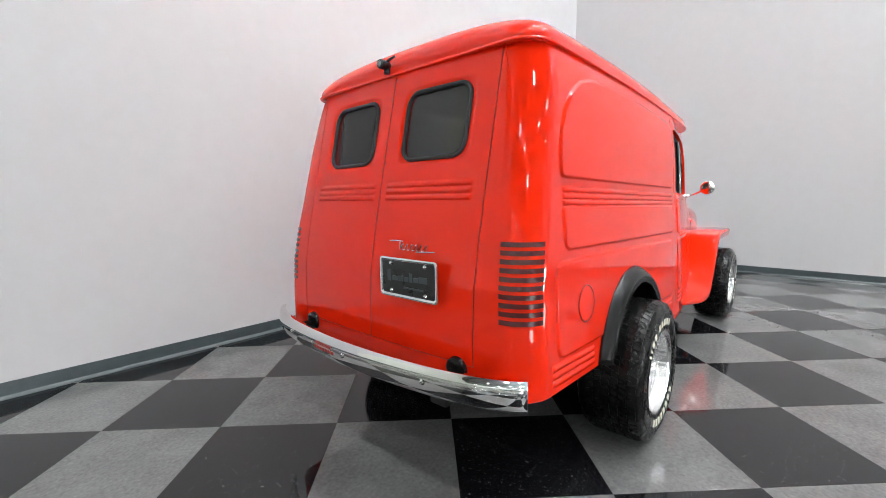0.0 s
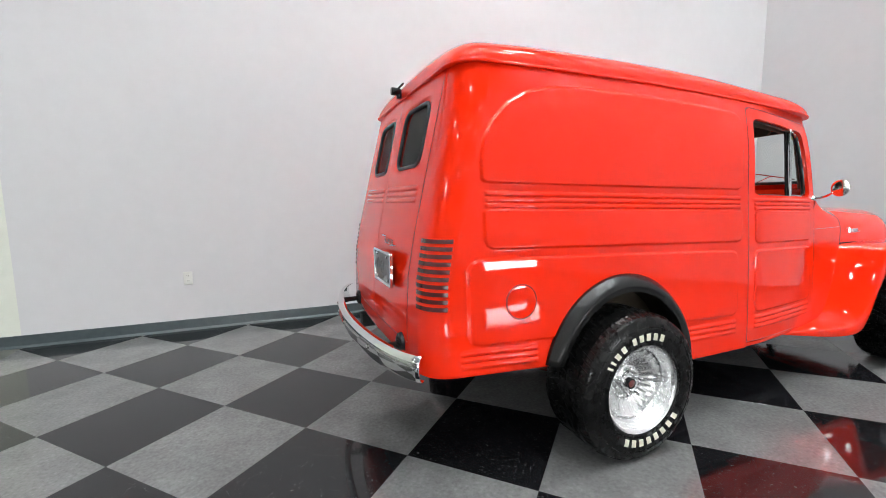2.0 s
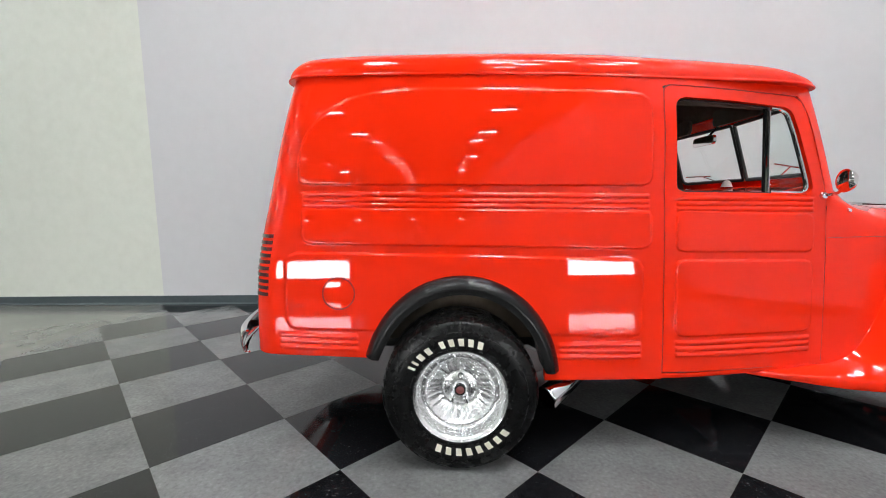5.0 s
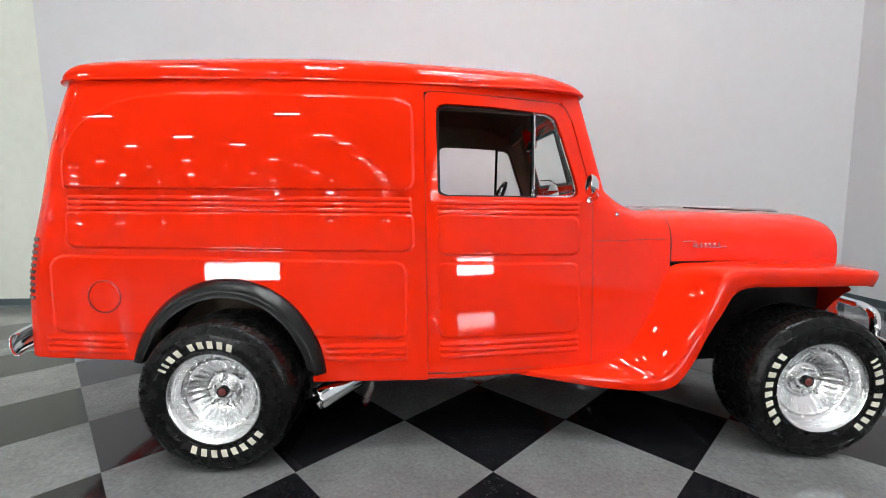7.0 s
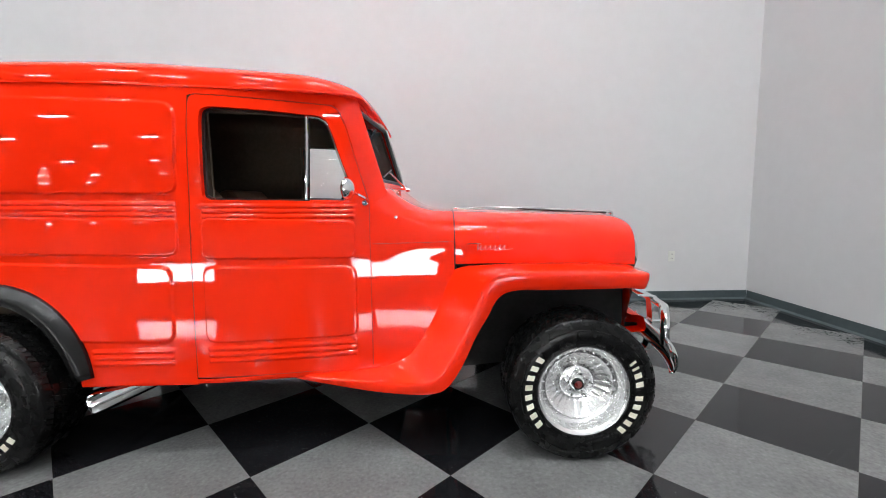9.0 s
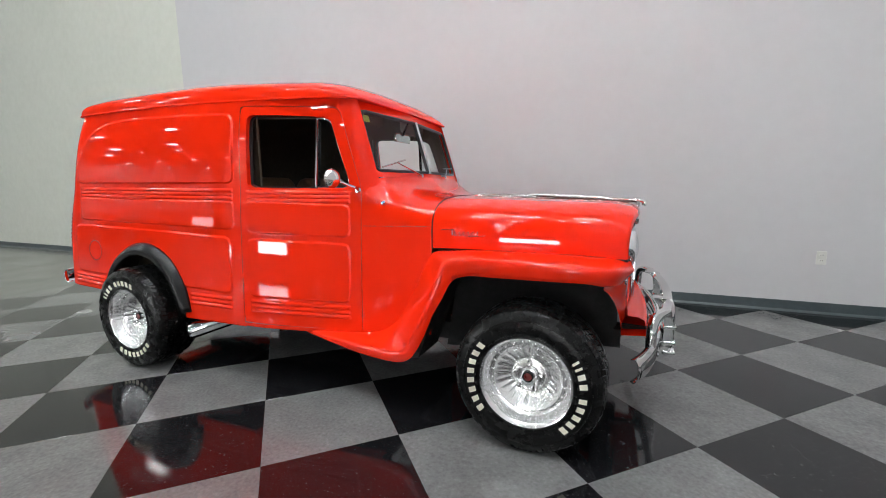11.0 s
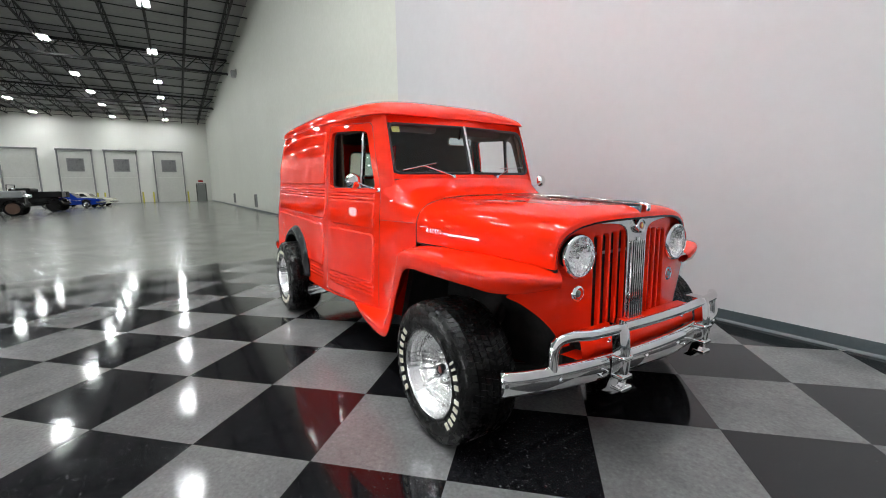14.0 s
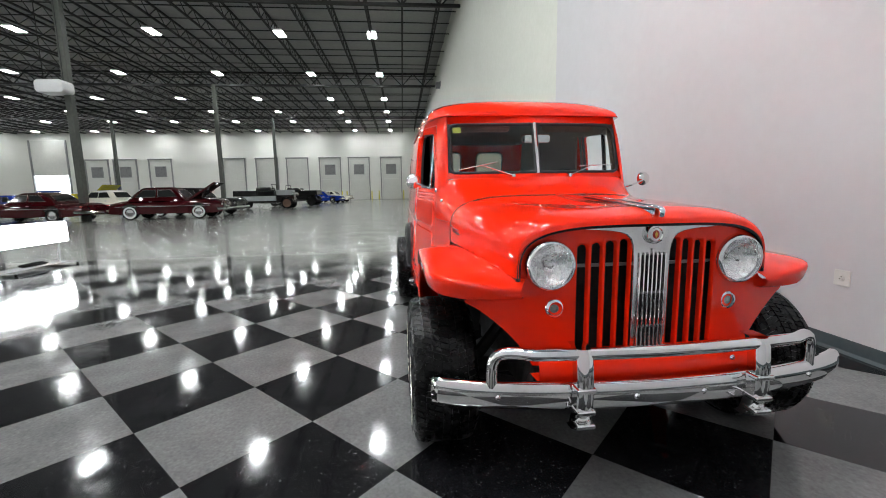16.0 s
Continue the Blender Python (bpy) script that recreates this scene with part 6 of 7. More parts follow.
tube(bm, [(1.36, 0.33, 1.11), (1.65, 0.33, 0.90)], 0.02, 8)
part("steering_column", bm, M_TRIM, van)
bm = bmesh.new()
prism(bm, [(y, z) for y, z in round_rect(-0.045, 1.488, 0.165, 1.545, 0.02, 4)], "x", 1.535, 1.555)
mir = part("rear_view_mirror", bm, M_CHROME, van, "rear-view mirror inside the windscreen", bevel=0.003)
bm = bmesh.new()
tube(bm, [(1.555, 0.05, 1.535), (1.62, 0.02, 1.62)], 0.007, 6)
part("mirror_stalk", bm, M_TRIM, mir)
for s in (-1, 1):
    bm = bmesh.new()
    prism(bm, [(y, z) for y, z in round_rect(min(0.12 * s, 0.5 * s), 1.57, max(0.12 * s, 0.5 * s), 1.66, 0.03, 4)], "x", 1.48, 1.50)
    part("sun_visor", bm, M_CABIN, van, "brown sun visor")
bm = bmesh.new()
turned(bm, [(0.0, 0.042), (0.014, 0.038), (0.024, 0.024), (0.028, 0.008), (0.034, 0.0)], 20, "z", (1.68, 0.03, 1.232))
part("dash_compass", bm, M_WHITE, van, "small white dome on the dashboard")


# ---- light panels for the photographs ----
def light_panel(x, y, turn, wide):
    """A low bank of light on a wheeled metal stand."""
    ob = thing("light_panel", "white glowing light panel on a low wheeled metal stand", "studio light", pose(x, y, 0, 0, 0, turn), "light panels beside the van")
    part("casing", boxes(((-wide / 2, -0.16, 0.385), (wide / 2, -0.01, 0.735))), M_WHITE, ob, "white casing", bevel=0.015)
    part("diffuser", boxes(((-wide / 2 + 0.02, -0.012, 0.40), (wide / 2 - 0.02, 0.004, 0.72))), M_PANEL, ob, "glowing diffuser", smooth=False)
    part("top_diffuser", boxes(((-wide / 2 + 0.02, -0.15, 0.7345), (wide / 2 - 0.02, -0.02, 0.7395))), M_PANEL, ob, "glowing top strip", smooth=False)
    for sx in (-1, 1):
        bm = bmesh.new()
        tube(bm, [(sx * (wide / 2 - 0.12), -0.09, 0.39), (sx * (wide / 2 - 0.16), -0.09, 0.03)], 0.014, 8)
        part("leg", bm, M_GREYMET, ob)
        bm = bmesh.new()
        tube(bm, [(sx * (wide / 2 - 0.16), -0.38, 0.035), (sx * (wide / 2 - 0.16), 0.22, 0.035)], 0.014, 8)
        part("foot", bm, M_GREYMET, ob)
        for yy in (-0.36, 0.20):
            bm = bmesh.new()
            turned(bm, [(0.0, 0.012), (0.022, 0.012), (0.024, 0.0), (0.022, -0.012), (0.0, -0.012)], 16, "x", (sx * (wide / 2 - 0.16), yy, 0.0242))
            part("castor", bm, M_TRIM, ob)
    part("base_shelf", boxes(((-wide / 2 + 0.16, -0.22, 0.045), (wide / 2 - 0.16, 0.06, 0.055))), M_GREYMET, ob, bevel=0.003)
    return ob


light_panel(-2.68, -6.75, 0, 1.50)
light_panel(3.05, -6.75, 0, 1.35)
bm = bmesh.new()
random.seed(4)
pts = []
for k in range(60):
    a = k * 0.55
    pts.append((-2.75 + (0.22 + 0.05 * math.sin(k * 1.7)) * math.cos(a), -6.83 + 0.08 * math.sin(a), 0.066 + 0.0006 * k))
tube(bm, pts, 0.006, 6)
tagged(part("power_cable", bm, M_TRIM), "coiled black power cable on the stand's shelf", "cable")


# ---- wall sockets ----
def socket(x, z, single=False):
    """A duplex outlet in an upright plate, or one round outlet in a square plate."""
    ob = thing("wall_socket", "square white plate with one round outlet on the grey wall" if single else "upright white plate with a double outlet on the grey wall",
               "socket", pose(x, Y_WALL, z), "wall sockets")
    w, h = (0.054, 0.054) if single else (0.036, 0.060)
    part("face_plate", boxes(((-w, -0.007, -h), (w, 0.0, h))), M_PALEGREY, ob, bevel=0.003)
    if single:
        bm = bmesh.new()
        turned(bm, [(0.0, -0.012), (0.017, -0.012), (0.021, -0.010), (0.023, -0.006)], 28, "y")
        part("outlet", bm, M_PALEGREY, ob, angle=50)
        for a in (90, 210, 330):
            c, sn = 0.010 * math.cos(radians(a)), 0.010 * math.sin(radians(a))
            part("slot", boxes(((c - 0.004, -0.0128, sn - 0.0018), (c + 0.004, -0.0118, sn + 0.0018))), M_TRIM, ob, smooth=False)
        return
    for dz in (-0.024, 0.024):
        bm = bmesh.new()
        prism(bm, round_rect(-0.017, dz - 0.014, 0.017, dz + 0.014, 0.010, 4), "y", -0.0105, -0.0065)
        part("outlet", bm, M_PALEGREY, ob, smooth=False)
        for dx in (-0.007, 0.007):
            part("slot", boxes(((dx - 0.0015, -0.0118, dz - 0.004), (dx + 0.0015, -0.0104, dz + 0.006))), M_TRIM, ob, smooth=False)


socket(2.007, 0.517, True)
for x, z in ((4.60, 0.507), (-2.305, 0.493)):
    socket(x, z)


# ---- far wall: dock doors, bollards, a door ----
def dock_door(y, window):
    ob = thing("dock_door", "tall pale grey dock door in metal tracks on the far wall" if window else "plain tall white dock door in metal tracks on the far wall", "dock door", pose(X_FAR, y, 0), "dock doors along the far wall")
    part("lower_panel", boxes(((0.0, -1.45, 0.0), (0.08, 1.45, 3.15))), M_PALEGREY, ob, bevel=0.01)
    part("upper_panel", boxes(((0.0, -1.45, 3.19), (0.07, 1.45, 6.3))), M_PALEGREY, ob, bevel=0.01)
    for s in (-1, 1):
        part("track", boxes(((0.0, s * 1.58 - 0.07, 0.0), (0.16, s * 1.58 + 0.07, 6.45))), M_GREYMET, ob)
    part("header_rail", boxes(((0.0, -1.7, 6.36), (0.22, 1.7, 6.55))), M_GREYMET, ob)
    if window:
        part("window", boxes(((0.068, -0.72, 3.95), (0.10, 0.72, 5.35))), M_DOCKGLASS, ob, "grey glazed panel", smooth=False)
        for a, b in (((-0.80, 3.87), (0.80, 3.95)), ((-0.80, 5.35), (0.80, 5.43)), ((-0.80, 3.95), (-0.72, 5.35)), ((0.72, 3.95), (0.80, 5.35))):
            part("window_frame", boxes(((0.068, a[0], a[1]), (0.12, b[0], b[1]))), M_GREYMET, ob)


def bollard(y):
    ob = thing("bollard", "yellow painted steel bollard by the dock doors", "bollard", pose(X_FAR + 0.9, y, 0), "bollards by the dock doors")
    bm = bmesh.new()
    turned(bm, [(0.09, -0.004), (0.09, 1.25), (0.06, 1.31), (0.0, 1.33)], 16, "z")
    part("post", bm, M_YELLOW, ob)


M_DOCKGLASS = varied("dock_glass", grey(0.16), grey(0.22), 0.3, 1.0, 8.0)
for y, window in ((-2.45, True), (-7.4, True), (-11.8, True), (-16.7, False), (-21.2, False), (-26.0, False), (-36.5, True), (-41.4, True), (-45.3, True)):
    dock_door(y, window)
for y in (-0.6, -4.4, -5.5, -9.3, -10.0, -13.6):
    bollard(y)

# roll-up door with daylight under it
ob = thing("roll_up_door", "half-raised roll-up door with bright daylight below", "roll-up door", pose(X_FAR, -51.6, 0))
part("curtain", boxes(((0.0, -2.3, 4.3), (0.09, 2.3, 9.2))), M_PALEGREY, ob, bevel=0.01)
for s in (-1, 1):
    part("track", boxes(((0.0, s * 2.45 - 0.1, 0.0), (0.16, s * 2.45 + 0.1, 9.3))), M_GREYMET, ob)
part("opening", boxes(((0.0, -2.25, 0.0), (0.035, 2.25, 4.28))), glow("daylight", (0.85, 0.93, 1.0), 4.0), ob, "white daylight through the gap", smooth=False)

M_DOORGREY = varied("grey_door_paint", (0.20, 0.21, 0.20), (0.24, 0.25, 0.24), 0.5, 1.0, 12.0)
# person-height door at the end of the long wall
ob = thing("exit_door", "small grey steel door with a sign above in the corner", "door", pose(X_FAR, 1.0, 0))
part("leaf", boxes(((0.0, -0.5, 0.0), (0.06, 0.5, 2.25))), M_DOORGREY, ob, "grey door leaf", bevel=0.01)
part("frame", boxes(((0.0, -0.62, 0.0), (0.05, -0.5, 2.37))), M_COLUMN, ob)
part("frame", boxes(((0.0, 0.5, 0.0), (0.05, 0.62, 2.37))), M_COLUMN, ob)
part("frame", boxes(((0.0, -0.62, 2.27), (0.05, 0.62, 2.37))), M_COLUMN, ob)
part("handle", boxes(((0.06, 0.36, 1.0), (0.12, 0.42, 1.14))), M_CHROME, ob)
part("sign", boxes(((0.0, -0.28, 2.55), (0.05, 0.28, 2.8))), M_DARKRED, ob, "small red sign")

# grey boxes on the long wall
for x, z in ((-22.5, 0.62), (-33.5, 0.66)):
    ob = thing("wall_box", "grey electrical box on the cream wall", "electrical box", pose(x, Y_WALL, z), "boxes on the long wall")
    part("box", boxes(((-0.22, -0.10, -0.38), (0.22, 0.0, 0.38))), M_GREYMET, ob, bevel=0.015)
    part("lid", boxes(((-0.20, -0.115, -0.36), (0.20, -0.1, 0.36))), M_COLUMN, ob, bevel=0.01)

ob = thing("wall_speaker", "small dark bracket box high on the cream wall", "speaker", pose(-26.7, Y_WALL, 8.7))
part("box", boxes(((-0.16, -0.35, -0.2), (0.16, -0.05, 0.2))), M_GREYMET, ob, bevel=0.02)
part("bracket", boxes(((-0.03, -0.06, -0.05), (0.03, 0.0, 0.3))), M_GREYMET, ob)

# unit heater under the roof
ob = thing("unit_heater", "white unit heater hanging beside a column", "heater", pose(-16.0, -15.85, 5.93))
bm = bmesh.new()
prism(bm, round_rect(-0.58, -0.28, 0.58, 0.28, 0.18, 6), "x", -0.35, 0.35)
part("casing", bm, M_WHITE, ob, "white rounded casing", bevel=0.05)
for s in (-1, 1):
    bm = bmesh.new()
    tube(bm, [(0, 0.4 * s, 0.28), (0, 0.4 * s, 4.95)], 0.02, 6)
    part("rod", bm, M_TRUSS, ob)


# ---- parked cars across the hall ----
def far_car(kind, label, m, paint, spec):
    """A parked car. x runs ahead along its length; spec gives its main sizes."""
    L, W, H = spec["length"], spec["width"], spec["height"]
    belt, sill = spec["belt"], 0.28
    ob = thing(kind, label, "car", m, "cars parked across the hall")
    # lower body: a loft of rounded sections along the car
    body = spec["body"]
    pts, na, cols = [], 20, 40
    for k in range(cols + 1):
        f = k / cols
        x = -L / 2 + L * f
        top = float(np.interp(f, [b[0] for b in body], [b[1] for b in body]))
        end = min(1.0, min(f, 1 - f) / 0.07)
        w = W / 2 * (0.80 + 0.20 * math.sqrt(max(0.0, 1 - (1 - end) ** 2)))
        zb = sill + 0.06 * (1 - end)
        for j in range(na + 1):
            a = math.pi * j / na
            c, sn = math.cos(a), math.sin(a)
            y = w * math.copysign(abs(c) ** 0.45, c)
            pts.append((x, y, zb + (top - zb) * abs(sn) ** 0.5))
    faces = []
    n = na + 1
    for k in range(cols):
        for j in range(na):
            faces.append((k * n + j, k * n + j + 1, (k + 1) * n + j + 1, (k + 1) * n + j))
        faces.append((k * n, (k + 1) * n, (k + 1) * n + na, k * n + na))
    faces.append(tuple(range(n)))
    faces.append(tuple(range(cols * n + na, cols * n - 1, -1)))
    part("body", mesh_of("body", pts, faces), paint, ob, angle=50)
    # cabin: a rounded shell with separate panes in bright frames
    c0, c1, t0, t1 = spec["cabin"]
    z0, w0, w1 = belt - 0.10, W * 0.45, W * 0.355

    def ends(h):
        return c0 + (t0 - c0) * h, c1 + (t1 - c1) * h, w0 + (w1 - w0) * h

    bm = bmesh.new()
    rings = []
    for h, tuck in ((0.0, 0.0), (0.3, 0.0), (0.6, 0.0), (0.80, 0.005), (0.90, 0.03), (0.96, 0.09), (0.99, 0.20), (1.0, 0.34)):
        xa, xb, w = ends(min(h, 0.9))
        z = z0 + (H - z0) * h
        rings.append([bm.verts.new((x, y, z)) for x, y in round_rect(xa + tuck, -w + tuck * 0.7, xb - tuck, w - tuck * 0.7, 0.26, 5)])
    for lo, hi in zip(rings, rings[1:]):
        for q in range(len(lo)):
            bm.faces.new((lo[q], lo[(q + 1) % len(lo)], hi[(q + 1) % len(lo)], hi[q]))
    bm.faces.new(rings[-1])
    shell = part("cabin_shell", bm, spec.get("roof", paint), ob, angle=60)

    def pane(corners, label):
        bm = bmesh.new()
        vs = [bm.verts.new(p) for p in corners]
        bm.faces.new(vs)
        g = part("window", bm, M_CARGLASS, shell, label, smooth=False)
        md = g.modifiers.new("thick", "SOLIDIFY")
        md.thickness, md.offset = 0.012, 0
        bm = bmesh.new()
        tube(bm, corners, 0.014, 6, close=True)
        part("window_frame", bm, M_CHROME, shell, "bright window frame")

    for s in (-1, 1):
        for lo_a, lo_b in ((0.0, 0.5), (0.5, 1.0)):
            pts4 = []
            for h, f in ((0.30, lo_a), (0.30, lo_b), (0.80, lo_b), (0.80, lo_a)):
                xa, xb, w = ends(h)
                xa, xb = xa + 0.24, xb - 0.20
                x = xa + (xb - xa) * f + (0.035 if f == lo_a else -0.035)
                pts4.append((x, s * (w + 0.006), z0 + (H - z0) * h))
            pane(pts4, "dark side window")
    for front in (False, True):
        pts4 = []
        for h, sy in ((0.30, -1), (0.30, 1), (0.80, 1), (0.80, -1)):
            xa, xb, w = ends(h)
            pts4.append(((xb + 0.008) if front else (xa - 0.008), sy * (w - 0.22), z0 + (H - z0) * h))
        pane(pts4, "dark windscreen" if front else "dark rear window")
    for fx in (spec["axle"][0], spec["axle"][1]):
        for s in (-1, 1):
            bm = bmesh.new()
            R = spec["tyre"]
            turned(bm, [(0.0, 0.02), (R * 0.55, 0.03), (R * 0.60, 0.0), (R * 0.62, 0.045), (R * 0.9, 0.05), (R, 0.02), (R, -0.13), (R * 0.85, -0.15), (0, -0.15)], 28, "y", (0, 0, 0))
            wh = part("wheel", bm, M_RUBBER, ob, "black tyre")
            arch = bmesh.new()
            turned(arch, [(0.0, 0.004), (R + 0.075, 0.004), (R + 0.085, -0.03)], 28, "y", (fx, 0, R), (0.0, math.pi))
            for v in arch.verts:
                v.co.y = s * (W / 2 - 0.012 + v.co.y)
            part("wheel_arch", arch, M_BLACK, ob, "dark wheel opening")
            lip = bmesh.new()
            tube(lip, [(fx + (R + 0.085) * math.cos(q), s * (W / 2 - 0.004), R + (R + 0.085) * math.sin(q)) for q in np.linspace(-0.25, math.pi + 0.25, 24)], 0.022, 6)
            part("arch_lip", lip, paint, ob)
            wh.matrix_basis = pose(fx, s * (W / 2 - 0.045), R - 0.004, 0, 0, 0 if s > 0 else 180)
            if spec.get("whitewall"):
                bm = bmesh.new()
                turned(bm, [(R * 0.60, 0.048), (R * 0.63, 0.055), (R * 0.78, 0.058), (R * 0.81, 0.050)], 28, "y")
                part("whitewall", bm, M_WHITE, wh, "white sidewall band")
            bm = bmesh.new()
            turned(bm, [(0.0, 0.07), (R * 0.3, 0.06), (R * 0.55, 0.04), (R * 0.60, 0.046)], 24, "y")
            part("hub_cap", bm, spec.get("cap", M_CHROME), wh, "round hub cap")
    for end, s in ((L / 2, 1), (-L / 2, -1)):
        bm = bmesh.new()
        tube(bm, [(end - 0.22 * s, -W * 0.49, 0.46), (end + 0.02 * s, -W * 0.42, 0.46), (end + 0.10 * s, 0, 0.46), (end + 0.02 * s, W * 0.42, 0.46), (end - 0.22 * s, W * 0.49, 0.46)], 0.065, 8)
        part("bumper", bm, M_CHROME, ob, "chrome bumper")
    for s in (-1, 1):
        bm = bmesh.new()
        turned(bm, [(0.0, 0.05), (0.07, 0.04), (0.10, 0.0), (0.10, -0.08)], 20, "x", (L / 2 - 0.05, s * W * 0.36, body[-1][1] - 0.14))
        part("headlamp", bm, M_CHROME, ob)
        part("side_strip", boxes(((-L * 0.40, min(s * W * 0.497, s * W * 0.505), 0.63), (L * 0.40, max(s * W * 0.497, s * W * 0.505), 0.65))), M_CHROME, ob, "chrome side strip", smooth=False)
    if spec.get("lid"):
        bm = bmesh.new()
        prism(bm, [(L * 0.20, belt + 0.0), (L * 0.43, belt + spec["lid"]), (L * 0.45, belt + spec["lid"] - 0.02), (L * 0.22, belt - 0.05)], "y", -W * 0.36, W * 0.36)
        part("open_bonnet", bm, paint, ob, "raised bonnet", bevel=0.015)
    top = body[-1][1] - 0.06
    backing = part("grille", boxes(((L / 2 - 0.09, -W * 0.34, 0.50), (L / 2 - 0.005, W * 0.34, top))), M_BLACK, ob, "grille opening with bright bars", bevel=0.02)
    for k in range(4):
        z = 0.53 + (top - 0.56) * k / 3
        bm = bmesh.new()
        tube(bm, [(L / 2 - 0.06, -W * 0.35, z), (L / 2 + 0.03, -W * 0.2, z), (L / 2 + 0.05, 0, z), (L / 2 + 0.03, W * 0.2, z), (L / 2 - 0.06, W * 0.35, z)], 0.016, 6)
        part("grille_bar", bm, M_CHROME, backing)
    for s in (-1, 1):
        for x in (-0.62, 0.30):
            part("door_handle", boxes(((x, min(s * W * 0.485, s * W * 0.505), belt - 0.13), (x + 0.14, max(s * W * 0.485, s * W * 0.505), belt - 0.105))), M_CHROME, ob, bevel=0.004)
        bm = bmesh.new()
        turned(bm, [(0.0, -0.04), (0.05, -0.03), (0.06, 0.0), (0.05, 0.03)], 16, "x", (-L / 2 + 0.06, s * W * 0.38, 0.70))
        part("tail_lamp", bm, M_DARKRED, ob, "round red tail lamp")
    return ob


M_CARGLASS = base("dark_car_glass", (0.02, 0.022, 0.022), 0.05)[0]
M_MAROON = car_paint("maroon_paint", (0.030, 0.0025, 0.004), (0.042, 0.0035, 0.005))
M_BLUE = car_paint("blue_paint", (0.008, 0.03, 0.22), (0.012, 0.04, 0.28))
M_BLACKCAR = car_paint("black_car_paint", grey(0.010), grey(0.014))
M_CREAMCAR = car_paint("cream_car_paint", (0.62, 0.60, 0.50), (0.68, 0.66, 0.56))
M_SILVER = car_paint("silver_grey_paint", (0.30, 0.32, 0.32), (0.34, 0.36, 0.36))
M_GOLDCAR = car_paint("yellow_green_paint", (0.36, 0.32, 0.02), (0.42, 0.38, 0.03))

FIFTIES = {"length": 5.25, "width": 1.85, "height": 1.56, "belt": 0.98, "tyre": 0.350, "axle": (-1.50, 1.55), "cabin": (-1.75, 1.0, -1.05, 0.42), "whitewall": True,
           "body": [(0.0, 0.66), (0.04, 0.80), (0.12, 0.90), (0.25, 0.96), (0.45, 0.99), (0.62, 1.0), (0.8, 0.99), (0.93, 0.96), (0.98, 0.90), (1.0, 0.80)]}
LONG = {"length": 5.6, "width": 1.95, "height": 1.38, "belt": 0.90, "tyre": 0.35, "axle": (-1.6, 1.75), "cabin": (-1.75, 0.85, -1.05, 0.10),
        "body": [(0.0, 0.78), (0.05, 0.88), (0.3, 0.92), (0.6, 0.92), (0.85, 0.90), (0.97, 0.84), (1.0, 0.74)]}
SMALL = {"length": 4.6, "width": 1.8, "height": 1.32, "belt": 0.86, "tyre": 0.33, "axle": (-1.3, 1.4), "cabin": (-1.4, 0.8, -0.7, 0.2),
         "body": [(0.0, 0.72), (0.05, 0.84), (0.3, 0.88), (0.6, 0.88), (0.85, 0.84), (0.97, 0.78), (1.0, 0.66)]}


def with_lid(spec, lid):
    out = dict(spec)
    out["lid"] = lid
    return out


far_car("fifties_coupe", "dark maroon fifties coupe with whitewall tyres and raised bonnet", pose(-17.9, -12.5, 0, 0, 0, 95), M_MAROON, with_lid(FIFTIES, 0.80))
far_car("long_coupe", "long dark red coupe with dark glass, parked end on", pose(-16.6, -17.8, 0, 0, 0, -96), M_MAROON, LONG)
far_car("fifties_sedan", "black fifties sedan with bright chrome front", pose(-20.6, -12.6, 0, 0, 0, 84), M_BLACKCAR, FIFTIES)
far_car("blue_sports_car", "bright blue low sports car far down the hall", pose(-43.5, -9.7, 0, 0, 0, 80), M_BLUE, SMALL)
far_car("white_sports_car", "white low car behind the blue one", pose(-47.5, -9.2, 0, 0, 0, 80), M_CREAMCAR, SMALL)
far_car("cream_sedan", "cream sedan behind the maroon coupe", pose(-25.48, -20.10, 0, 0, 0, 75), M_CREAMCAR, FIFTIES)
far_car("olive_car", "yellow-green car with raised bonnet beside a column", pose(-26.8, -23.1, 0, 0, 0, 80), M_GOLDCAR, with_lid(LONG, 1.05))
far_car("blue_saloon", "blue saloon by the daylight door", pose(-21.78, -22.80, 0, 0, 0, 80), M_BLUE, with_lid(SMALL, 0.7))
far_car("black_saloon", "black saloon with raised bonnet at the end of the row", pose(-19.0, -25.5, 0, 0, 0, 80), M_BLACKCAR, with_lid(LONG, 0.7))


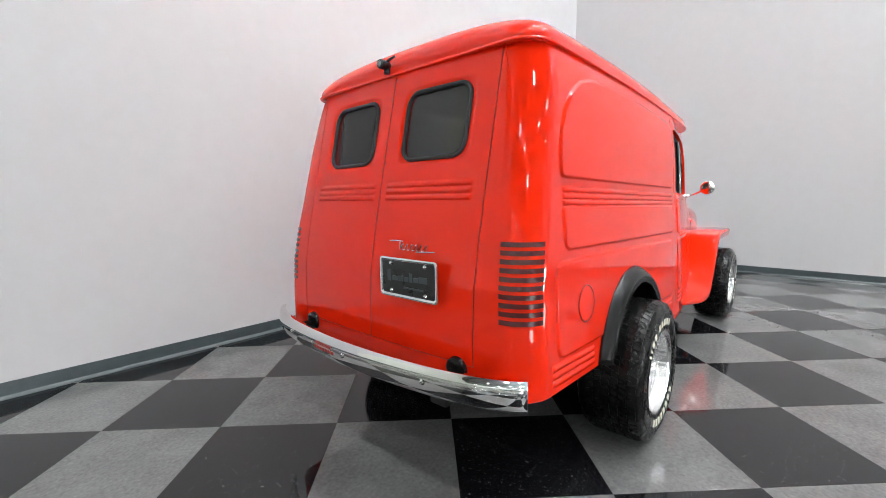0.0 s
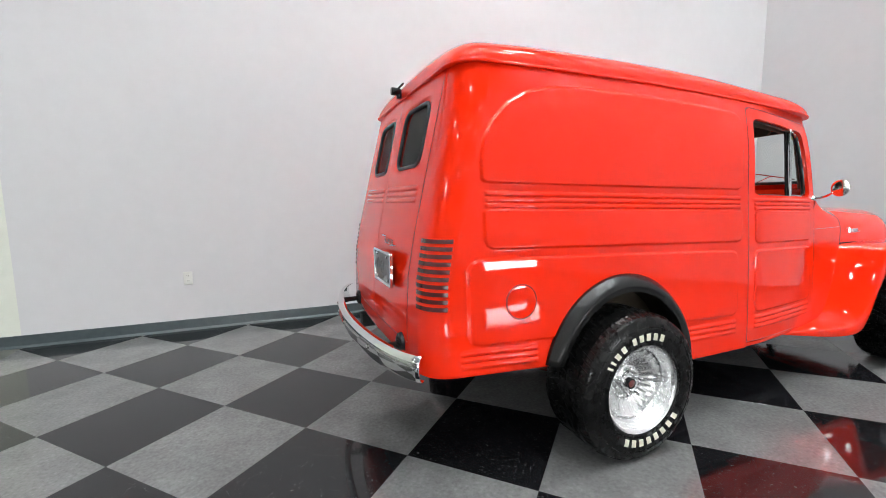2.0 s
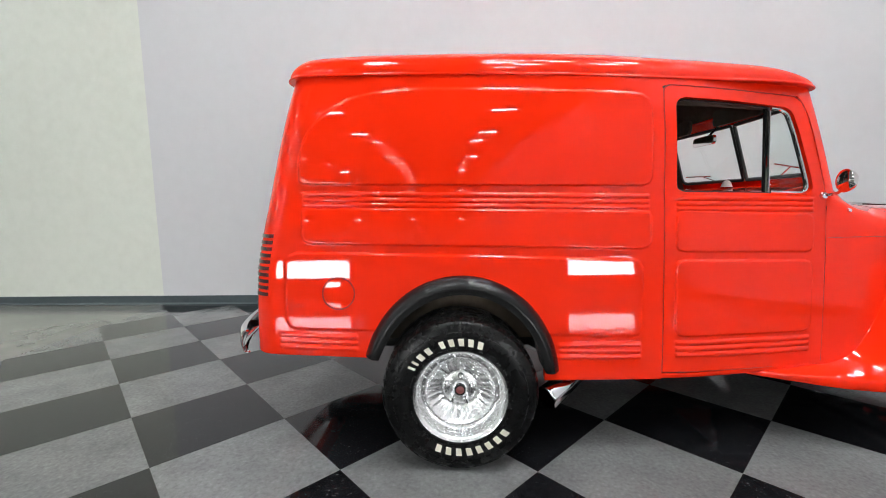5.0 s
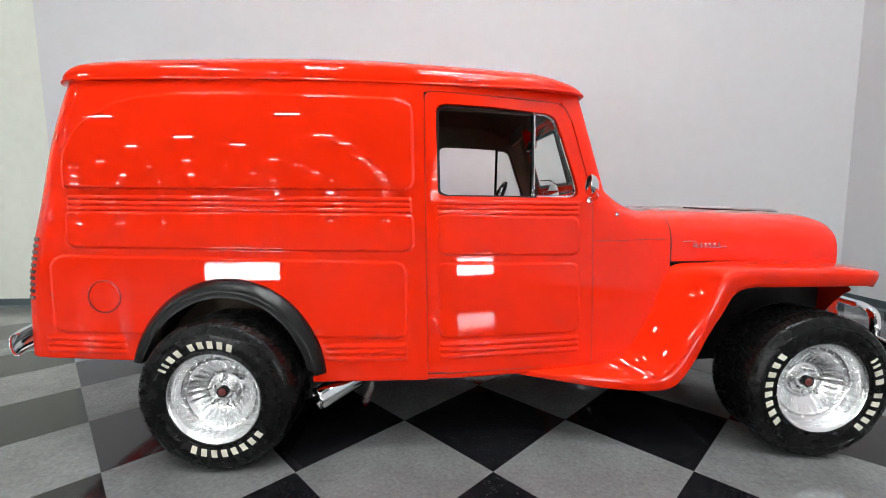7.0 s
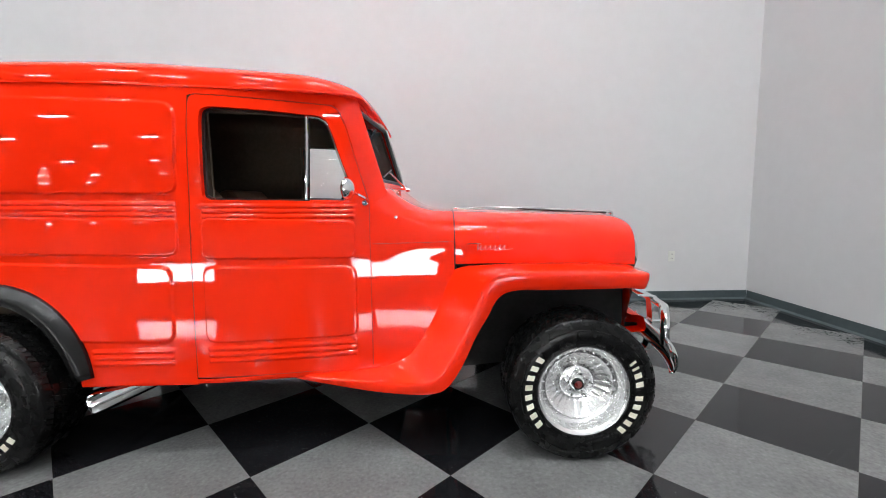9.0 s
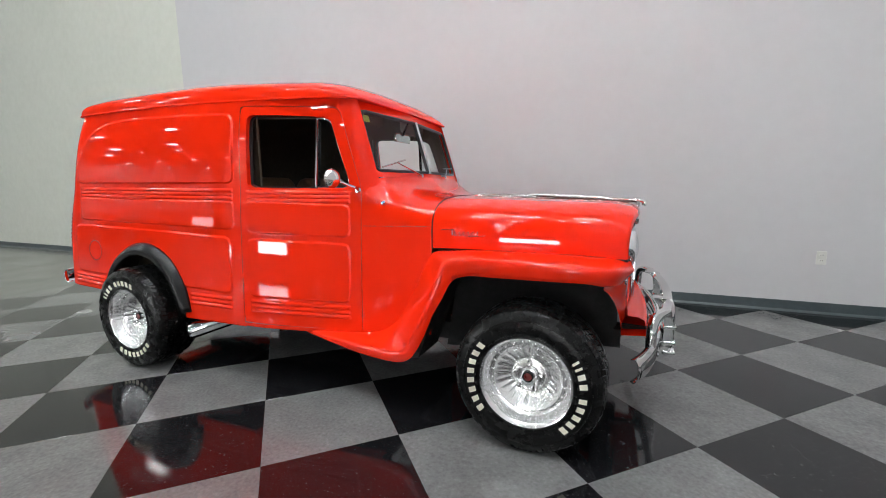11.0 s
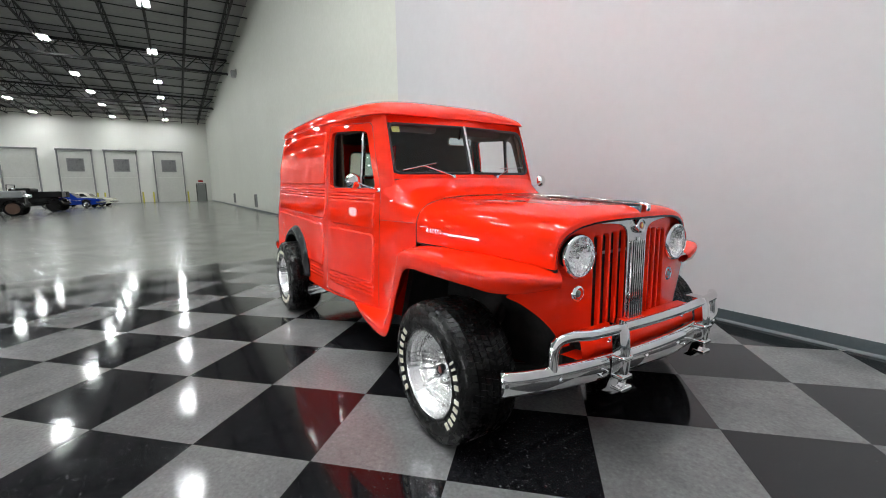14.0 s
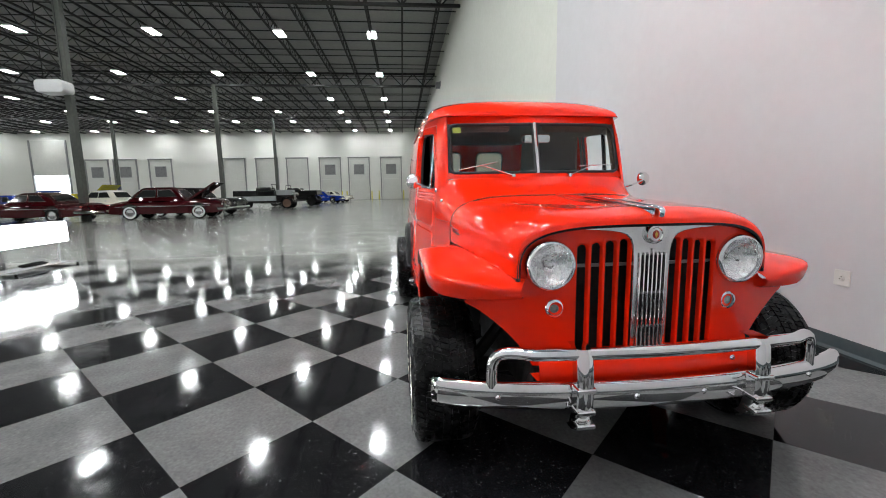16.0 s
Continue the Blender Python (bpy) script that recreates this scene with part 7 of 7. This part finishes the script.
def vintage_truck(name, label, m, hood, body_paint, bed, spokes):
    """A tall old truck with open cab, running boards and spoked wheels."""
    ob = thing(name, label, "truck", m, "cars parked across the hall")
    part("bonnet", boxes(((0.75, -0.42, 1.02), (2.02, 0.42, 1.42))), hood, ob, bevel=0.08)
    part("engine_side", boxes(((0.75, -0.40, 0.62), (2.05, 0.40, 1.03))), M_BLACKCAR, ob, "black engine side", bevel=0.03)
    part("cab", boxes(((-1.6, -0.75, 0.60), (0.75, 0.75, 0.98))), body_paint, ob, bevel=0.05)
    part("cab_upper", boxes(((-0.55, -0.73, 0.97), (0.72, 0.73, 1.34))), M_BLACKCAR, ob, "black upper cab", bevel=0.05)
    part("cab_roof", boxes(((-0.6, -0.72, 1.33), (0.5, 0.72, 1.62))), M_BLACKCAR, ob, "black folded top", bevel=0.10)
    bm = bmesh.new()
    tube(bm, [(0.62, -0.6, 1.3), (0.56, -0.6, 1.85), (0.56, 0.6, 1.85), (0.62, 0.6, 1.3)], 0.025, 6)
    part("windscreen_frame", bm, M_BLACKCAR, ob, "upright windscreen frame")
    part("bed", boxes(((-2.2, -0.80, 0.97), (-0.56, 0.80, 1.38))), bed, ob, bevel=0.04)
    part("chassis", boxes(((-2.2, -0.40, 0.48), (2.1, 0.40, 0.62))), M_BLACK, ob)
    for s in (-1, 1):
        part("running_board", boxes(((-0.8, min(s * 0.62, s * 0.92), 0.42), (1.1, max(s * 0.62, s * 0.92), 0.46))), M_STEEL, ob, bevel=0.01)
        bm = bmesh.new()
        turned(bm, [(0.0, 0.12), (0.10, 0.10), (0.13, 0.0), (0.12, -0.1)], 18, "x", (2.1, s * 0.48, 1.1))
        part("headlamp", bm, M_CHROME, ob)
        for fx in (-1.7, 1.6):
            bm = bmesh.new()
            turned(bm, [(0.0, 0.03), (0.30, 0.03), (0.31, 0.05), (0.40, 0.05), (0.43, 0.0), (0.40, -0.08), (0.0, -0.08)], 28, "y")
            wh = part("wheel", bm, M_RUBBER, ob, "tall black tyre")
            wh.matrix_basis = pose(fx, s * 0.76, 0.426, 0, 0, 0 if s > 0 else 180)
            bm = bmesh.new()
            turned(bm, [(0.0, 0.07), (0.08, 0.06), (0.28, 0.035), (0.30, 0.04)], 24, "y")
            part("wheel_disc", bm, spokes, wh, "painted wheel disc")
            bm = bmesh.new()
            turned(bm, [(0.47, -0.17), (0.52, -0.12), (0.53, 0.0), (0.52, 0.12), (0.47, 0.17)], 16, "y", (fx, s * 0.72, 0.43), (0.15, math.pi - 0.15))
            f = part("fender", bm, M_BLACKCAR, ob, "black wheel fender")
            md = f.modifiers.new("thick", "SOLIDIFY")
            md.thickness = 0.02
    return ob


M_WOOD = varied("brown_wheel", (0.06, 0.03, 0.018), (0.09, 0.045, 0.025), 0.5, 3.0, 30.0)
vintage_truck("vintage_pickup", "silver-grey vintage pickup with black top and bed", pose(-28.5, -11.1, 0, 0, 0, 92), M_SILVER, M_SILVER, M_BLACKCAR, M_WOOD)
vintage_truck("vintage_flatbed", "black vintage flatbed truck seen from its side", pose(-34.5, -10.5, 0, 0, 0, -95), M_BLACKCAR, M_BLACKCAR, M_BLACKCAR, M_BLACKCAR)


# ---- vinyl tiles, laid on the diagonal ----
SIDE = 0.6096
STEP = SIDE / math.sqrt(2)
tile_floor = thing("tile_floor", "black and grey chequered vinyl tile floor laid on the diagonal", "floor", kind="structure")


def clip(poly, axis, limit, keep_less):
    out = []
    for k, p in enumerate(poly):
        q = poly[(k + 1) % len(poly)]
        a = (limit - p[axis]) if keep_less else (p[axis] - limit)
        b = (limit - q[axis]) if keep_less else (q[axis] - limit)
        if a >= 0:
            out.append(p)
        if a * b < 0:
            f = a / (a - b)
            out.append((p[0] + f * (q[0] - p[0]), p[1] + f * (q[1] - p[1])))
    return out


def tile_mesh(poly, mat):
    n = len(poly)
    cx, cy = sum(p[0] for p in poly) / n, sum(p[1] for p in poly) / n
    out = []
    for inset, z in ((0.0004, -0.004), (0.0004, -0.0004), (0.0010, 0.0)):
        for x, y in poly:
            d = math.hypot(x - cx, y - cy)
            f = max(0.0, 1 - 1.42 * inset / max(d, 1e-4))
            out.append((cx + (x - cx) * f, cy + (y - cy) * f, z))
    faces = [tuple(range(2 * n, 3 * n))]
    for r in (0, 1):
        for k in range(n):
            faces.append((r * n + k, r * n + (k + 1) % n, (r + 1) * n + (k + 1) % n, (r + 1) * n + k))
    me = mesh_of("tile", out, faces)
    me.materials.append(mat)
    return me


whole = [(-STEP, 0), (0, -STEP), (STEP, 0), (0, STEP)]
shared = (tile_mesh(whole, M_GREYTILE), tile_mesh(whole, M_DARKTILE))
far_v, far_f = ([], []), ([], [])
laid = 0
for i in range(-40, 41):
    for j in range(-40, 41):
        cx, cy = 0.76 + STEP * (i + j + 1), 0.42 + STEP * (i - j)
        poly = [(cx + u, cy + v) for u, v in whole]
        for axis, limit, less in ((0, X_EDGE, False), (0, X_NEAR, True), (1, Y_EDGE, False), (1, Y_WALL, True)):
            poly = clip(poly, axis, limit, less)
            if len(poly) < 3:
                break
        if len(poly) < 3:
            continue
        dark = (i + j + 1) % 2
        if cy > -7.6 and laid < 300:
            laid += 1
            uncut = len(poly) == 4 and all(abs(p[0] - cx - u) + abs(p[1] - cy - v) < 1e-5 for p, (u, v) in zip(poly, whole))
            if uncut:
                ob = new("tile", shared[dark])
                ob.location = (cx, cy, 0)
            else:
                ob = new("tile", tile_mesh([(p[0] - cx, p[1] - cy) for p in poly], (M_GREYTILE, M_DARKTILE)[dark]))
                ob.location = (cx, cy, 0)
            ob.parent = tile_floor
        else:
            n = len(poly)
            k = len(far_v[dark])
            far_v[dark].extend([(x, y, 0.0) for x, y in poly] + [(x, y, -0.004) for x, y in poly])
            far_f[dark].append(tuple(range(k, k + n)))
            for q in range(n):
                far_f[dark].append((k + n + q, k + n + (q + 1) % n, k + (q + 1) % n, k + q))
for dark in (0, 1):
    if far_v[dark]:
        ob = part("tile_field", mesh_of("tile_field", far_v[dark], far_f[dark]), (M_GREYTILE, M_DARKTILE)[dark], tile_floor, smooth=False)
        ob["kind"] = "stuff"
